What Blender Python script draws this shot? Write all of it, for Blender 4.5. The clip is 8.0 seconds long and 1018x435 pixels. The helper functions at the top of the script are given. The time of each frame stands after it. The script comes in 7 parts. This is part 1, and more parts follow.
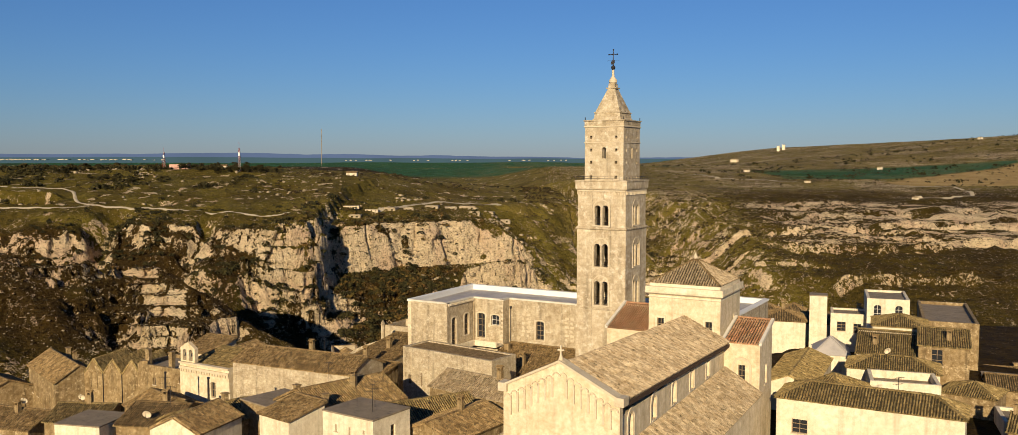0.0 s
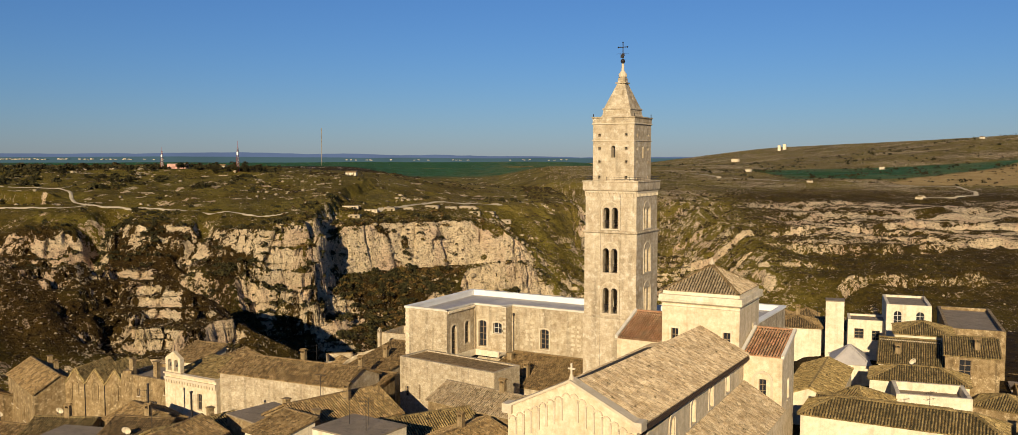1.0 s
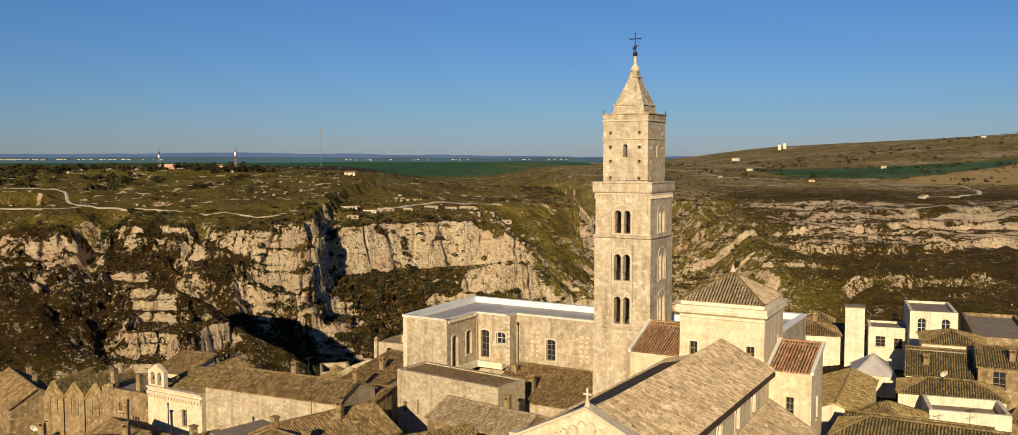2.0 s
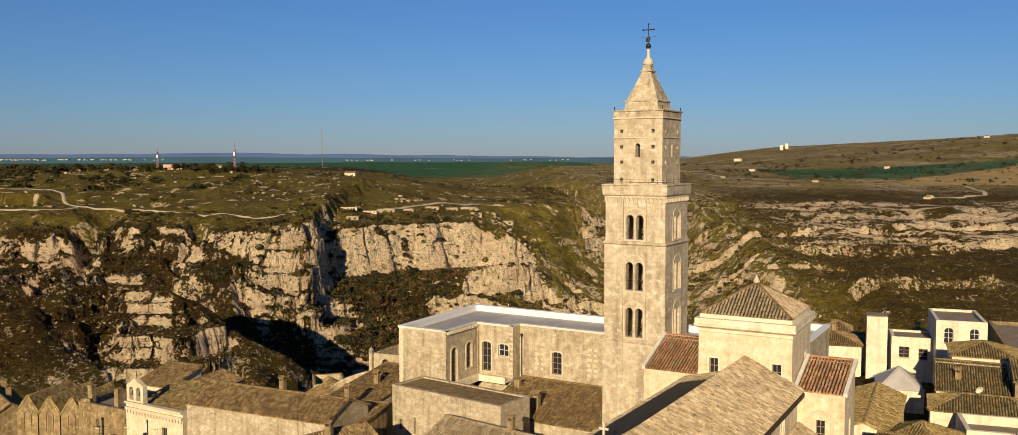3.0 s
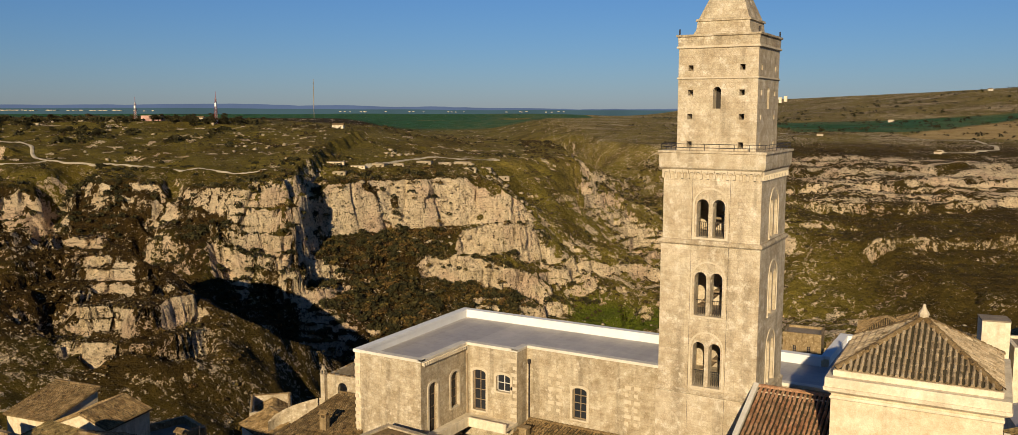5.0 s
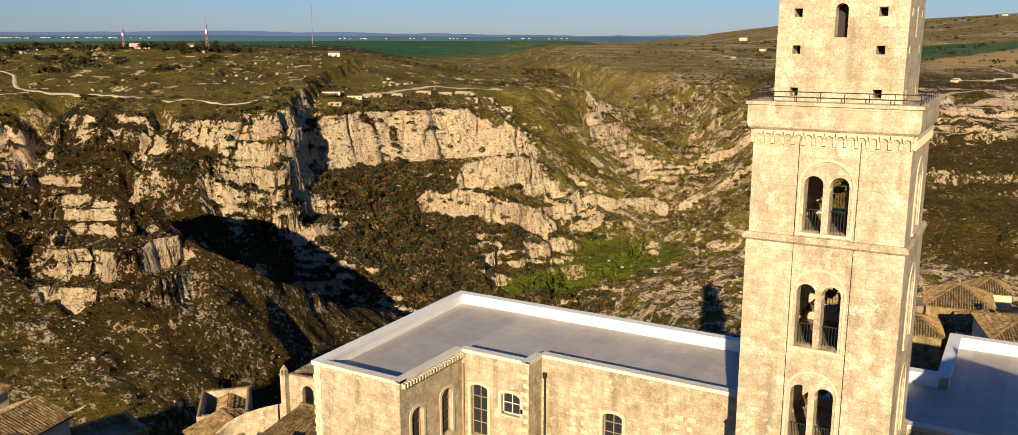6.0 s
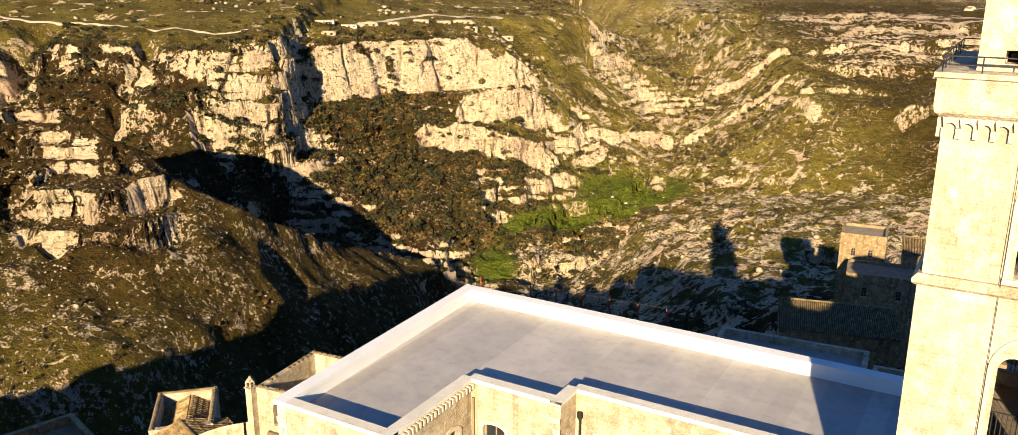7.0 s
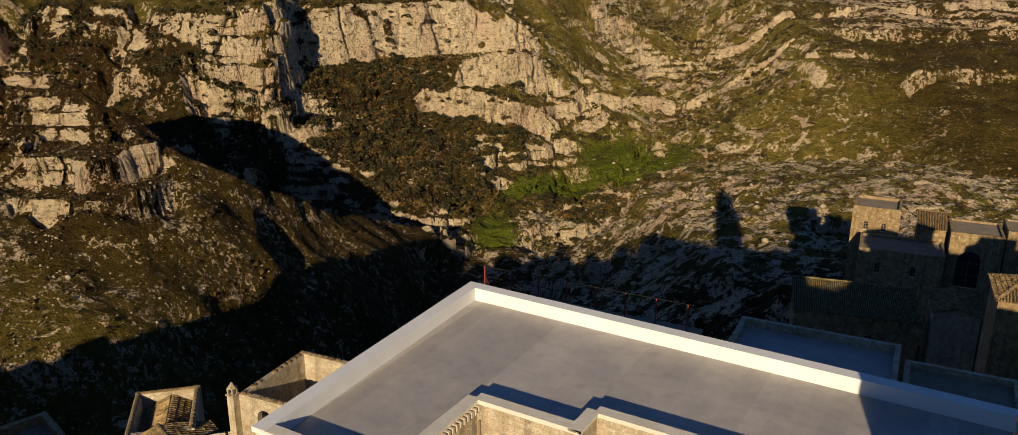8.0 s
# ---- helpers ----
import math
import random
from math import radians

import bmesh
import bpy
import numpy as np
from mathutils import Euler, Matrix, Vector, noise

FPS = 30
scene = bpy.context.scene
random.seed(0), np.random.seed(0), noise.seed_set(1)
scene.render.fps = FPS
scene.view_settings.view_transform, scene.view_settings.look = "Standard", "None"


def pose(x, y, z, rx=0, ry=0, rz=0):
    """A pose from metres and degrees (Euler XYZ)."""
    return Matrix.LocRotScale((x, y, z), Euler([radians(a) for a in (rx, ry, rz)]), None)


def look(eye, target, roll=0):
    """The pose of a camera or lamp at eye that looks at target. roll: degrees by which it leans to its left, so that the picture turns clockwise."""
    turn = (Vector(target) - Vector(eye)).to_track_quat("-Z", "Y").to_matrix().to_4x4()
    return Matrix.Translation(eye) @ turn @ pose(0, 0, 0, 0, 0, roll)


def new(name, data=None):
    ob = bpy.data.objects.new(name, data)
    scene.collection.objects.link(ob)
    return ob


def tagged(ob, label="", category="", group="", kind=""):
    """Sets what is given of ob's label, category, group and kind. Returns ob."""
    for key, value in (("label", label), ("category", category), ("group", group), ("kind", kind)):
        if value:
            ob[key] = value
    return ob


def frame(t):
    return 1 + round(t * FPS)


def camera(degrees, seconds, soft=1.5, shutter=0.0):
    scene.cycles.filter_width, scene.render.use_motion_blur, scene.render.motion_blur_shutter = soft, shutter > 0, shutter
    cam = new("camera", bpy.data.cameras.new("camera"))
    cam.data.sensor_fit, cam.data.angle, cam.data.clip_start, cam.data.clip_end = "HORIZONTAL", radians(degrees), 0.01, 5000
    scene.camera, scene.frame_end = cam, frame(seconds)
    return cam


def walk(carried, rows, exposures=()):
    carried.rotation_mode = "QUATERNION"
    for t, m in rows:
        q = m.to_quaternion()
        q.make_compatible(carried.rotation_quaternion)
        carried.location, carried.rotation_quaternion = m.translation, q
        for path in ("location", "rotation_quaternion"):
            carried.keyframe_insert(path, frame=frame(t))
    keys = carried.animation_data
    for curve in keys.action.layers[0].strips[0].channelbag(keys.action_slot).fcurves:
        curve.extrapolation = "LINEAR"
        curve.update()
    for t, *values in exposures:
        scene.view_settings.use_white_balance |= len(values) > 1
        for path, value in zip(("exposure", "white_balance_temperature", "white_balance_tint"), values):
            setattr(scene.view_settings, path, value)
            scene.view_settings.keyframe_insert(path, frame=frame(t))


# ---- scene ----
cam = camera(59.9, 8.0, soft=0.45)
PATH = [
    (0, (46.065, -103.608, 37.946), (45.048, -101.891, 37.818), 0.0),
    (0.5, (44.388, -101.113, 37.966), (43.371, -99.396, 37.838), 0.0),
    (1, (42.458, -98.202, 37.914), (41.44, -96.485, 37.785), -0.0),
    (1.5, (40.596, -95.344, 37.934), (39.577, -93.628, 37.803), -0.1),
    (1.7, (39.737, -94.24, 37.938), (38.72, -92.523, 37.808), -0.1),
    (3, (34.658, -86.45, 37.951), (33.638, -84.735, 37.822), -0.1),
    (3.5, (32.555, -83.161, 37.956), (31.535, -81.444, 37.829), -0.1),
    (4, (28.624, -76.948, 38.006), (27.605, -75.231, 37.88), -0.1),
    (4.5, (23.018, -67.912, 38.001), (22.001, -66.199, 37.831), -0.1),
    (4.7, (20.733, -64.293, 37.957), (19.721, -62.579, 37.759), 0.0),
    (5.8, (9.435, -45.489, 38.182), (8.436, -43.793, 37.827), 0.0),
    (6, (7.275, -42.331, 38.177), (6.278, -40.643, 37.781), -0.0),
    (6.5, (2.548, -35.542, 38.176), (1.563, -33.87, 37.694), 0.0),
    (7, (-1.267, -30.396, 38.337), (-2.242, -28.739, 37.786), 0.1),
    (7.5, (-3.575, -27.374, 38.437), (-4.54, -25.729, 37.834), 0.2),
    (8, (-4.748, -25.574, 38.281), (-5.709, -23.936, 37.651), 0.2),
]
walk(cam, [(t, look(eye, target, roll)) for t, eye, target, roll in PATH],
     exposures=[(0.0, 0.50), (1.7, 0.50), (2.8, 0.51), (3.6, 0.49), (4.5, 0.39), (4.7, 0.39), (5.8, 0.68), (6.2, 1.13), (6.6, 1.38), (7.0, 1.53), (7.5, 1.45), (8.0, 0.33)])

# ---- light ----
SUN_TO = Vector((-0.296, 0.895, -0.311)).normalized()   # the way the sunlight travels
sun_data = bpy.data.lights.new("sun", "SUN")
sun_data.energy, sun_data.angle, sun_data.color = 5.0, radians(0.5), (1.0, 0.81, 0.54)
sun = new("sun", sun_data)
sun.matrix_world = look((40, -120, 80), Vector((40, -120, 80)) + SUN_TO)
world = bpy.data.worlds.new("world")
scene.world = world
world.use_nodes = True
wn = world.node_tree
sky = wn.nodes.new("ShaderNodeTexSky")
sky.sky_type = "NISHITA"
sky.sun_disc = False
sky.sun_elevation = math.asin(-SUN_TO.z)
sky.sun_rotation = math.atan2(-SUN_TO.x, -SUN_TO.y)
sky.altitude, sky.air_density, sky.dust_density, sky.ozone_density = 400, 1.15, 0.25, 9.0
tint = wn.nodes.new("ShaderNodeMix")      # the sky is a little more violet than the model's
tint.data_type, tint.blend_type = "RGBA", "MULTIPLY"
tint.inputs[0].default_value, tint.inputs[7].default_value = 1.0, (1.07, 0.985, 1.06, 1)
wn.links.new(sky.outputs[0], tint.inputs[6]), wn.links.new(tint.outputs[2], wn.nodes["Background"].inputs[0])
wn.nodes["Background"].inputs[1].default_value = 0.054


# ---- materials ----
def mat(name, base, rough=0.85, second=None, scale=2.0, amount=0.5, grain=0.25, bump=0.15, grain_scale=14.0,
        metal=0.0, streak=0.0, tile=None, rand=0.0, stain=None, stain_at=0.62, weather=0.0):
    """A worn surface: two scales of colour change, optional streaks running down, stains and random tint per object."""
    m = bpy.data.materials.new(name)
    m.use_nodes = True
    t = m.node_tree
    n, l = t.nodes, t.links
    b = n["Principled BSDF"]
    b.inputs["Roughness"].default_value, b.inputs["Metallic"].default_value = rough, metal
    b.inputs["Specular IOR Level"].default_value = 0.25
    co = n.new("ShaderNodeTexCoord")
    big, fine = n.new("ShaderNodeTexNoise"), n.new("ShaderNodeTexNoise")
    big.inputs["Scale"].default_value, big.inputs["Detail"].default_value, big.inputs["Roughness"].default_value = scale * 0.2, 6, 0.62
    fine.inputs["Scale"].default_value, fine.inputs["Detail"].default_value = grain_scale, 5
    l.new(co.outputs["Object"], big.inputs["Vector"]), l.new(co.outputs["Object"], fine.inputs["Vector"])
    second = second or [c * 0.62 for c in base]
    ramp = n.new("ShaderNodeMapRange")
    ramp.inputs[1].default_value, ramp.inputs[2].default_value = 0.36, 0.66
    ramp.inputs[4].default_value = amount
    l.new(big.outputs[0], ramp.inputs[0])
    mix = n.new("ShaderNodeMix")
    mix.data_type = "RGBA"
    mix.inputs[6].default_value, mix.inputs[7].default_value = (*base, 1), (*second, 1)
    l.new(ramp.outputs[0], mix.inputs[0])
    out = mix.outputs[2]
    if streak:
        mp = n.new("ShaderNodeMapping")
        mp.inputs["Scale"].default_value = (1.6, 1.6, 0.12)
        l.new(co.outputs["Object"], mp.inputs[0])
        s = n.new("ShaderNodeTexNoise")
        s.inputs["Scale"].default_value, s.inputs["Detail"].default_value = 1.0, 6
        l.new(mp.outputs[0], s.inputs["Vector"])
        r = n.new("ShaderNodeMapRange")
        r.inputs[1].default_value, r.inputs[2].default_value, r.inputs[4].default_value = 0.5, 0.72, streak
        l.new(s.outputs[0], r.inputs[0])
        k = n.new("ShaderNodeMix")
        k.data_type = "RGBA"
        k.inputs[7].default_value = (*[c * 0.42 for c in second], 1)
        l.new(r.outputs[0], k.inputs[0]), l.new(out, k.inputs[6])
        out = k.outputs[2]
    if stain:
        s = n.new("ShaderNodeTexNoise")
        s.inputs["Scale"].default_value, s.inputs["Detail"].default_value, s.inputs["Roughness"].default_value = scale * 0.55, 8, 0.7
        l.new(co.outputs["Object"], s.inputs["Vector"])
        r = n.new("ShaderNodeMapRange")
        r.inputs[1].default_value, r.inputs[2].default_value = stain_at - 0.06, stain_at + 0.06
        l.new(s.outputs[0], r.inputs[0])
        k = n.new("ShaderNodeMix")
        k.data_type = "RGBA"
        k.inputs[7].default_value = (*stain, 1)
        l.new(r.outputs[0], k.inputs[0]), l.new(out, k.inputs[6])
        out = k.outputs[2]
    gm = n.new("ShaderNodeMapRange")
    gm.inputs[1].default_value, gm.inputs[2].default_value = 0.25, 0.75
    gm.inputs[3].default_value, gm.inputs[4].default_value = 0.84 * (1 - grain), 0.84 * (1 + grain)
    l.new(fine.outputs[0], gm.inputs[0])
    val = n.new("ShaderNodeMix")
    val.data_type, val.blend_type = "RGBA", "MULTIPLY"
    val.inputs[0].default_value = 1
    l.new(out, val.inputs[6]), l.new(gm.outputs[0], val.inputs[7])
    out = val.outputs[2]
    if weather:
        s = n.new("ShaderNodeTexNoise")
        s.inputs["Scale"].default_value, s.inputs["Detail"].default_value, s.inputs["Roughness"].default_value = 1.7, 9, 0.74
        l.new(co.outputs["Object"], s.inputs["Vector"])
        r = n.new("ShaderNodeMapRange")
        r.inputs[1].default_value, r.inputs[2].default_value = 0.36, 0.62
        l.new(s.outputs[0], r.inputs[0])
        tint = n.new("ShaderNodeMix")
        tint.data_type = "RGBA"
        tint.inputs[6].default_value, tint.inputs[7].default_value = (1 + 0.25 * weather, 1 + 0.25 * weather, 1 + 0.25 * weather, 1), (1 - weather, 1 - 1.2 * weather, 1 - 1.5 * weather, 1)
        l.new(r.outputs[0], tint.inputs[0])
        k = n.new("ShaderNodeMix")
        k.data_type, k.blend_type = "RGBA", "MULTIPLY"
        k.inputs[0].default_value = 1
        l.new(out, k.inputs[6]), l.new(tint.outputs[2], k.inputs[7])
        out = k.outputs[2]
    if rand:
        for source in ("isl", "obj"):
            g = n.new("ShaderNodeNewGeometry" if source == "isl" else "ShaderNodeObjectInfo")
            rm = n.new("ShaderNodeMapRange")
            width = rand if source == "isl" else rand * 0.45
            rm.inputs[3].default_value, rm.inputs[4].default_value = 1 - width, 1 + width
            l.new(g.outputs["Random Per Island" if source == "isl" else "Random"], rm.inputs[0])
            k = n.new("ShaderNodeMix")
            k.data_type, k.blend_type = "RGBA", "MULTIPLY"
            k.inputs[0].default_value = 1
            l.new(out, k.inputs[6]), l.new(rm.outputs[0], k.inputs[7])
            out = k.outputs[2]
    height = fine.outputs[0]
    if tile:
        w, h, depth = tile
        sep, comb, add = n.new("ShaderNodeSeparateXYZ"), n.new("ShaderNodeCombineXYZ"), n.new("ShaderNodeMath")
        l.new(co.outputs["Object"], sep.inputs[0])
        l.new(sep.outputs[0], add.inputs[0]), l.new(sep.outputs[1], add.inputs[1])
        l.new(add.outputs[0], comb.inputs[0]), l.new(sep.outputs[2], comb.inputs[1])
        br = n.new("ShaderNodeTexBrick")
        br.inputs["Scale"].default_value = 1.0
        br.inputs["Brick Width"].default_value, br.inputs["Row Height"].default_value = w, h
        br.inputs["Mortar Size"].default_value, br.inputs["Mortar Smooth"].default_value = 0.022, 0.4
        br.inputs["Color1"].default_value, br.inputs["Color2"].default_value = (1, 1, 1, 1), (1 - depth, 1 - depth, 1 - depth * 1.2, 1)
        br.inputs["Mortar"].default_value = (1 - 1.3 * depth, 1 - 1.4 * depth, 1 - 1.5 * depth, 1)
        l.new(comb.outputs[0], br.inputs["Vector"])
        k = n.new("ShaderNodeMix")
        k.data_type, k.blend_type = "RGBA", "MULTIPLY"
        k.inputs[0].default_value = 1
        l.new(out, k.inputs[6]), l.new(br.outputs[0], k.inputs[7])
        out = k.outputs[2]
    l.new(out, b.inputs["Base Color"])
    bp = n.new("ShaderNodeBump")
    bp.inputs["Strength"].default_value, bp.inputs["Distance"].default_value = min(1, bump * 3), 0.05
    l.new(height, bp.inputs["Height"]), l.new(bp.outputs[0], b.inputs["Normal"])
    return m


TOWER_STONE = mat("tower limestone", (0.67, 0.575, 0.42), second=(0.46, 0.37, 0.245), scale=2.2, amount=0.75, streak=0.5, tile=(0.95, 0.42, 0.13), grain=0.25, bump=0.3, stain=(0.74, 0.66, 0.52), stain_at=0.57, weather=0.22)
OLD_STONE = mat("weathered tuff", (0.64, 0.55, 0.395), second=(0.43, 0.35, 0.235), scale=3.0, amount=0.8, streak=0.55, tile=(0.55, 0.27, 0.15), grain=0.3, bump=0.35, weather=0.28, stain=(0.74, 0.66, 0.52), stain_at=0.60)
PALE_PLASTER = mat("cream plaster", (0.82, 0.71, 0.51), second=(0.64, 0.52, 0.33), scale=2.5, amount=0.7, streak=0.35, grain=0.12, weather=0.22)
WHITE_WALL = mat("lime-washed wall", (0.86, 0.77, 0.58), second=(0.68, 0.57, 0.39), scale=2.5, amount=0.6, streak=0.35, grain=0.1, weather=0.18)
OCHRE_WALL = mat("stained ochre plaster", (0.40, 0.30, 0.16), second=(0.22, 0.155, 0.075), scale=3.5, amount=0.9, streak=0.6, grain=0.28, bump=0.35, weather=0.35, stain=(0.58, 0.47, 0.29), stain_at=0.60)
TRIM_STONE = mat("pale trim stone", (0.64, 0.55, 0.40), second=(0.48, 0.38, 0.24), scale=4, amount=0.6, grain=0.15)
WHITE_PAINT = mat("white parapet paint", (0.80, 0.80, 0.78), second=(0.70, 0.68, 0.62), scale=3, amount=0.5, grain=0.05, bump=0.05)
PALE_COPING = mat("pale mortar coping", (0.74, 0.69, 0.58), second=(0.56, 0.50, 0.39), scale=4, amount=0.6, grain=0.12)
MEMBRANE = mat("grey roof membrane", (0.50, 0.455, 0.405), second=(0.37, 0.345, 0.325), rough=0.5, scale=2.2, amount=0.8, streak=0.2, grain=0.06, bump=0.04, rand=0.22)
TILE_OLD = mat("lichened clay tile", (0.38, 0.27, 0.135), second=(0.23, 0.16, 0.07), scale=5, amount=0.95, grain=0.35, bump=0.3, rand=0.34, weather=0.4, stain=(0.05, 0.038, 0.022), stain_at=0.60)
TILE_PALE = mat("bleached clay tile", (0.50, 0.41, 0.275), second=(0.36, 0.275, 0.17), scale=4, amount=0.8, grain=0.3, bump=0.3, rand=0.26, weather=0.35, stain=(0.12, 0.095, 0.05), stain_at=0.61)
TILE_RED = mat("newer red clay tile", (0.52, 0.27, 0.15), second=(0.48, 0.35, 0.22), scale=4, amount=0.8, grain=0.3, bump=0.3, rand=0.3, weather=0.45)
TILE_DARK = mat("mossy clay tile", (0.37, 0.28, 0.125), second=(0.21, 0.16, 0.065), scale=4, amount=0.9, grain=0.35, bump=0.3, rand=0.34, weather=0.4, stain=(0.035, 0.03, 0.016), stain_at=0.60)
# dark tone for the grooves: their shade painted in, along with dirt and moss
CHANNEL_SHADE_DIRT = mat("shade, dirt and moss between tiles", (0.060, 0.045, 0.024), second=(0.035, 0.032, 0.015), scale=4, amount=0.9, grain=0.35)
# dark colour that stands in for the shade behind openings
INSIDE_SHADE = mat("interior shade", (0.05, 0.042, 0.035), grain=0.2)
# near-black brown that stands in for the shade below the nave roof edge
EAVES_SHADE = mat("dark brown shade under the eaves", (0.075, 0.045, 0.028), scale=4, grain=0.2)
GLASS = mat("window glass", (0.03, 0.032, 0.036), rough=0.08, grain=0.02, bump=0.0)
WOOD = mat("weathered window wood", (0.30, 0.22, 0.13), scale=5, grain=0.25)
WHITE_WOOD = mat("white window frame", (0.66, 0.62, 0.54), scale=5, grain=0.1)
IRON = mat("dark iron", (0.045, 0.04, 0.04), rough=0.55, metal=0.6, grain=0.3)
RED_STEEL = mat("red oxide steel", (0.30, 0.05, 0.03), rough=0.6, grain=0.3)
CONCRETE = mat("grey screed", (0.30, 0.24, 0.165), second=(0.20, 0.16, 0.11), scale=3, amount=0.9, grain=0.2, stain=(0.13, 0.11, 0.09))
PATH_DUST = mat("pale track gravel", (0.50, 0.42, 0.29), second=(0.40, 0.33, 0.21), scale=2, grain=0.2)
LEAF = mat("shrub leaves", (0.032, 0.025, 0.006), second=(0.060, 0.034, 0.009), scale=0.5, amount=0.95, grain=0.3, rand=0.35)
LEAF_BROWN = mat("half-bare brown bushes", (0.100, 0.054, 0.014), second=(0.060, 0.050, 0.010), scale=0.8, amount=0.95, grain=0.3, rand=0.5)
LEAF_DARK = mat("dark tree leaves", (0.022, 0.021, 0.005), second=(0.046, 0.036, 0.009), scale=0.6, amount=0.9, grain=0.3, rand=0.35)
BARK = mat("bark", (0.10, 0.075, 0.05), grain=0.3)
ROCK_BLOCK = mat("loose limestone", (0.40, 0.325, 0.21), second=(0.26, 0.20, 0.125), scale=3, amount=0.8, grain=0.25, bump=0.4, rand=0.2)


# ---- mesh helpers ----
def part(name, bm, material, parent=None, label="", smooth=False):
    """One mesh object out of a bmesh, under a thing or a part."""
    me = bpy.data.meshes.new(name)
    bm.to_mesh(me)
    bm.free()
    for mm in (material if isinstance(material, (list, tuple)) else [material]):
        me.materials.append(mm)
    if smooth:
        me.polygons.foreach_set("use_smooth", [True] * len(me.polygons))
    ob = new(name, me)
    if parent:
        ob.parent = parent
    if label:
        ob["label"] = label
    return ob


def thing(name, label, category, at=(0, 0, 0), rz=0.0, group="", kind=""):
    e = new(name)
    e.empty_display_size = 0.5
    e.matrix_basis = pose(*at, 0, 0, rz)
    return tagged(e, label, category, group, kind)


def box(bm, x0, x1, y0, y1, z0, z1, m=None):
    p = [Vector(q) for q in ((x0, y0, z0), (x1, y0, z0), (x1, y1, z0), (x0, y1, z0), (x0, y0, z1), (x1, y0, z1), (x1, y1, z1), (x0, y1, z1))]
    vs = [bm.verts.new(m @ q if m else q) for q in p]
    for f in ((3, 2, 1, 0), (4, 5, 6, 7), (0, 1, 5, 4), (1, 2, 6, 5), (2, 3, 7, 6), (3, 0, 4, 7)):
        bm.faces.new([vs[i] for i in f])


def boxes(*rows):
    bm = bmesh.new()
    for r in rows:
        box(bm, *r)
    return bm


def poly_prism(bm, pts, z0, z1):
    """An upright prism over a counter-clockwise outline."""
    lo, hi = [bm.verts.new((x, y, z0)) for x, y in pts], [bm.verts.new((x, y, z1)) for x, y in pts]
    k = len(pts)
    bm.faces.new(lo[::-1]), bm.faces.new(hi)
    for i in range(k):
        bm.faces.new((lo[i], lo[(i + 1) % k], hi[(i + 1) % k], hi[i]))


def slab(bm, pts, d):
    """A plate of thickness |d| under a polygon of 3D points."""
    hi = [bm.verts.new(p) for p in pts]
    lo = [bm.verts.new(Vector(p) + Vector(d)) for p in pts]
    k = len(pts)
    bm.faces.new(hi), bm.faces.new(lo[::-1])
    for i in range(k):
        bm.faces.new((hi[i], lo[i], lo[(i + 1) % k], hi[(i + 1) % k]))


def lathe(bm, rows, n=12, m=None, close=True):
    """A turned body from rows (radius, z)."""
    rings = []
    for r, z in rows:
        ring = []
        for i in range(n):
            a = 2 * math.pi * i / n
            p = Vector((r * math.cos(a), r * math.sin(a), z))
            ring.append(bm.verts.new(m @ p if m else p))
        rings.append(ring)
    for a, b in zip(rings, rings[1:]):
        for i in range(n):
            bm.faces.new((a[i], a[(i + 1) % n], b[(i + 1) % n], b[i]))
    if close:
        bm.faces.new(rings[0][::-1]), bm.faces.new(rings[-1])


def square_rings(bm, rows, cx=0.0, cy=0.0):
    """A square body from rows (half width, z)."""
    rings = [[bm.verts.new((cx + sx * h, cy + sy * h, z)) for sx, sy in ((-1, -1), (1, -1), (1, 1), (-1, 1))] for h, z in rows]
    for a, b in zip(rings, rings[1:]):
        for i in range(4):
            bm.faces.new((a[i], a[(i + 1) % 4], b[(i + 1) % 4], b[i]))
    bm.faces.new(rings[0][::-1]), bm.faces.new(rings[-1])


def tube(bm, a, b, r, n=6):
    a, b = Vector(a), Vector(b)
    q = (b - a).to_track_quat("Z", "Y").to_matrix().to_4x4()
    lathe(bm, [(r, 0), (r, (b - a).length)], n, Matrix.Translation(a) @ q)


def arch_line(x0, x1, z1, arched, steps=8):
    """The head of an opening from right to left: a half circle, or a flatter arch of the given rise."""
    r, c = (x1 - x0) / 2, (x0 + x1) / 2
    rise = r if arched is True else arched
    return [(c + r * math.cos(math.pi * i / steps), z1 - rise + rise * math.sin(math.pi * i / steps)) for i in range(steps + 1)]


def arch_band(bm, m, x0, x1, z0, z1, arched, wide=0.22, proud=0.06, steps=10):
    """One moulding that frames an opening on both sides and over its head."""
    inner = [(x1 + 0.01, z0)] + arch_line(x0 - 0.01, x1 + 0.01, z1 + 0.01, arched, steps) + [(x0 - 0.01, z0)]
    outer = [(x1 + wide, z0)] + arch_line(x0 - wide, x1 + wide, z1 + wide, True if arched is True else arched * 1.15, steps) + [(x0 - wide, z0)]
    rows = [[bm.verts.new(m @ Vector(p)) for p in ((a[0], -0.003, a[1]), (a[0], -proud, a[1]), (b[0], -proud, b[1]), (b[0], -0.003, b[1]))] for a, b in zip(inner, outer)]
    for p, q in zip(rows, rows[1:]):
        for k in range(3):
            bm.faces.new((p[k], p[k + 1], q[k + 1], q[k]))
    bm.faces.new(rows[0][::-1]), bm.faces.new(rows[-1])


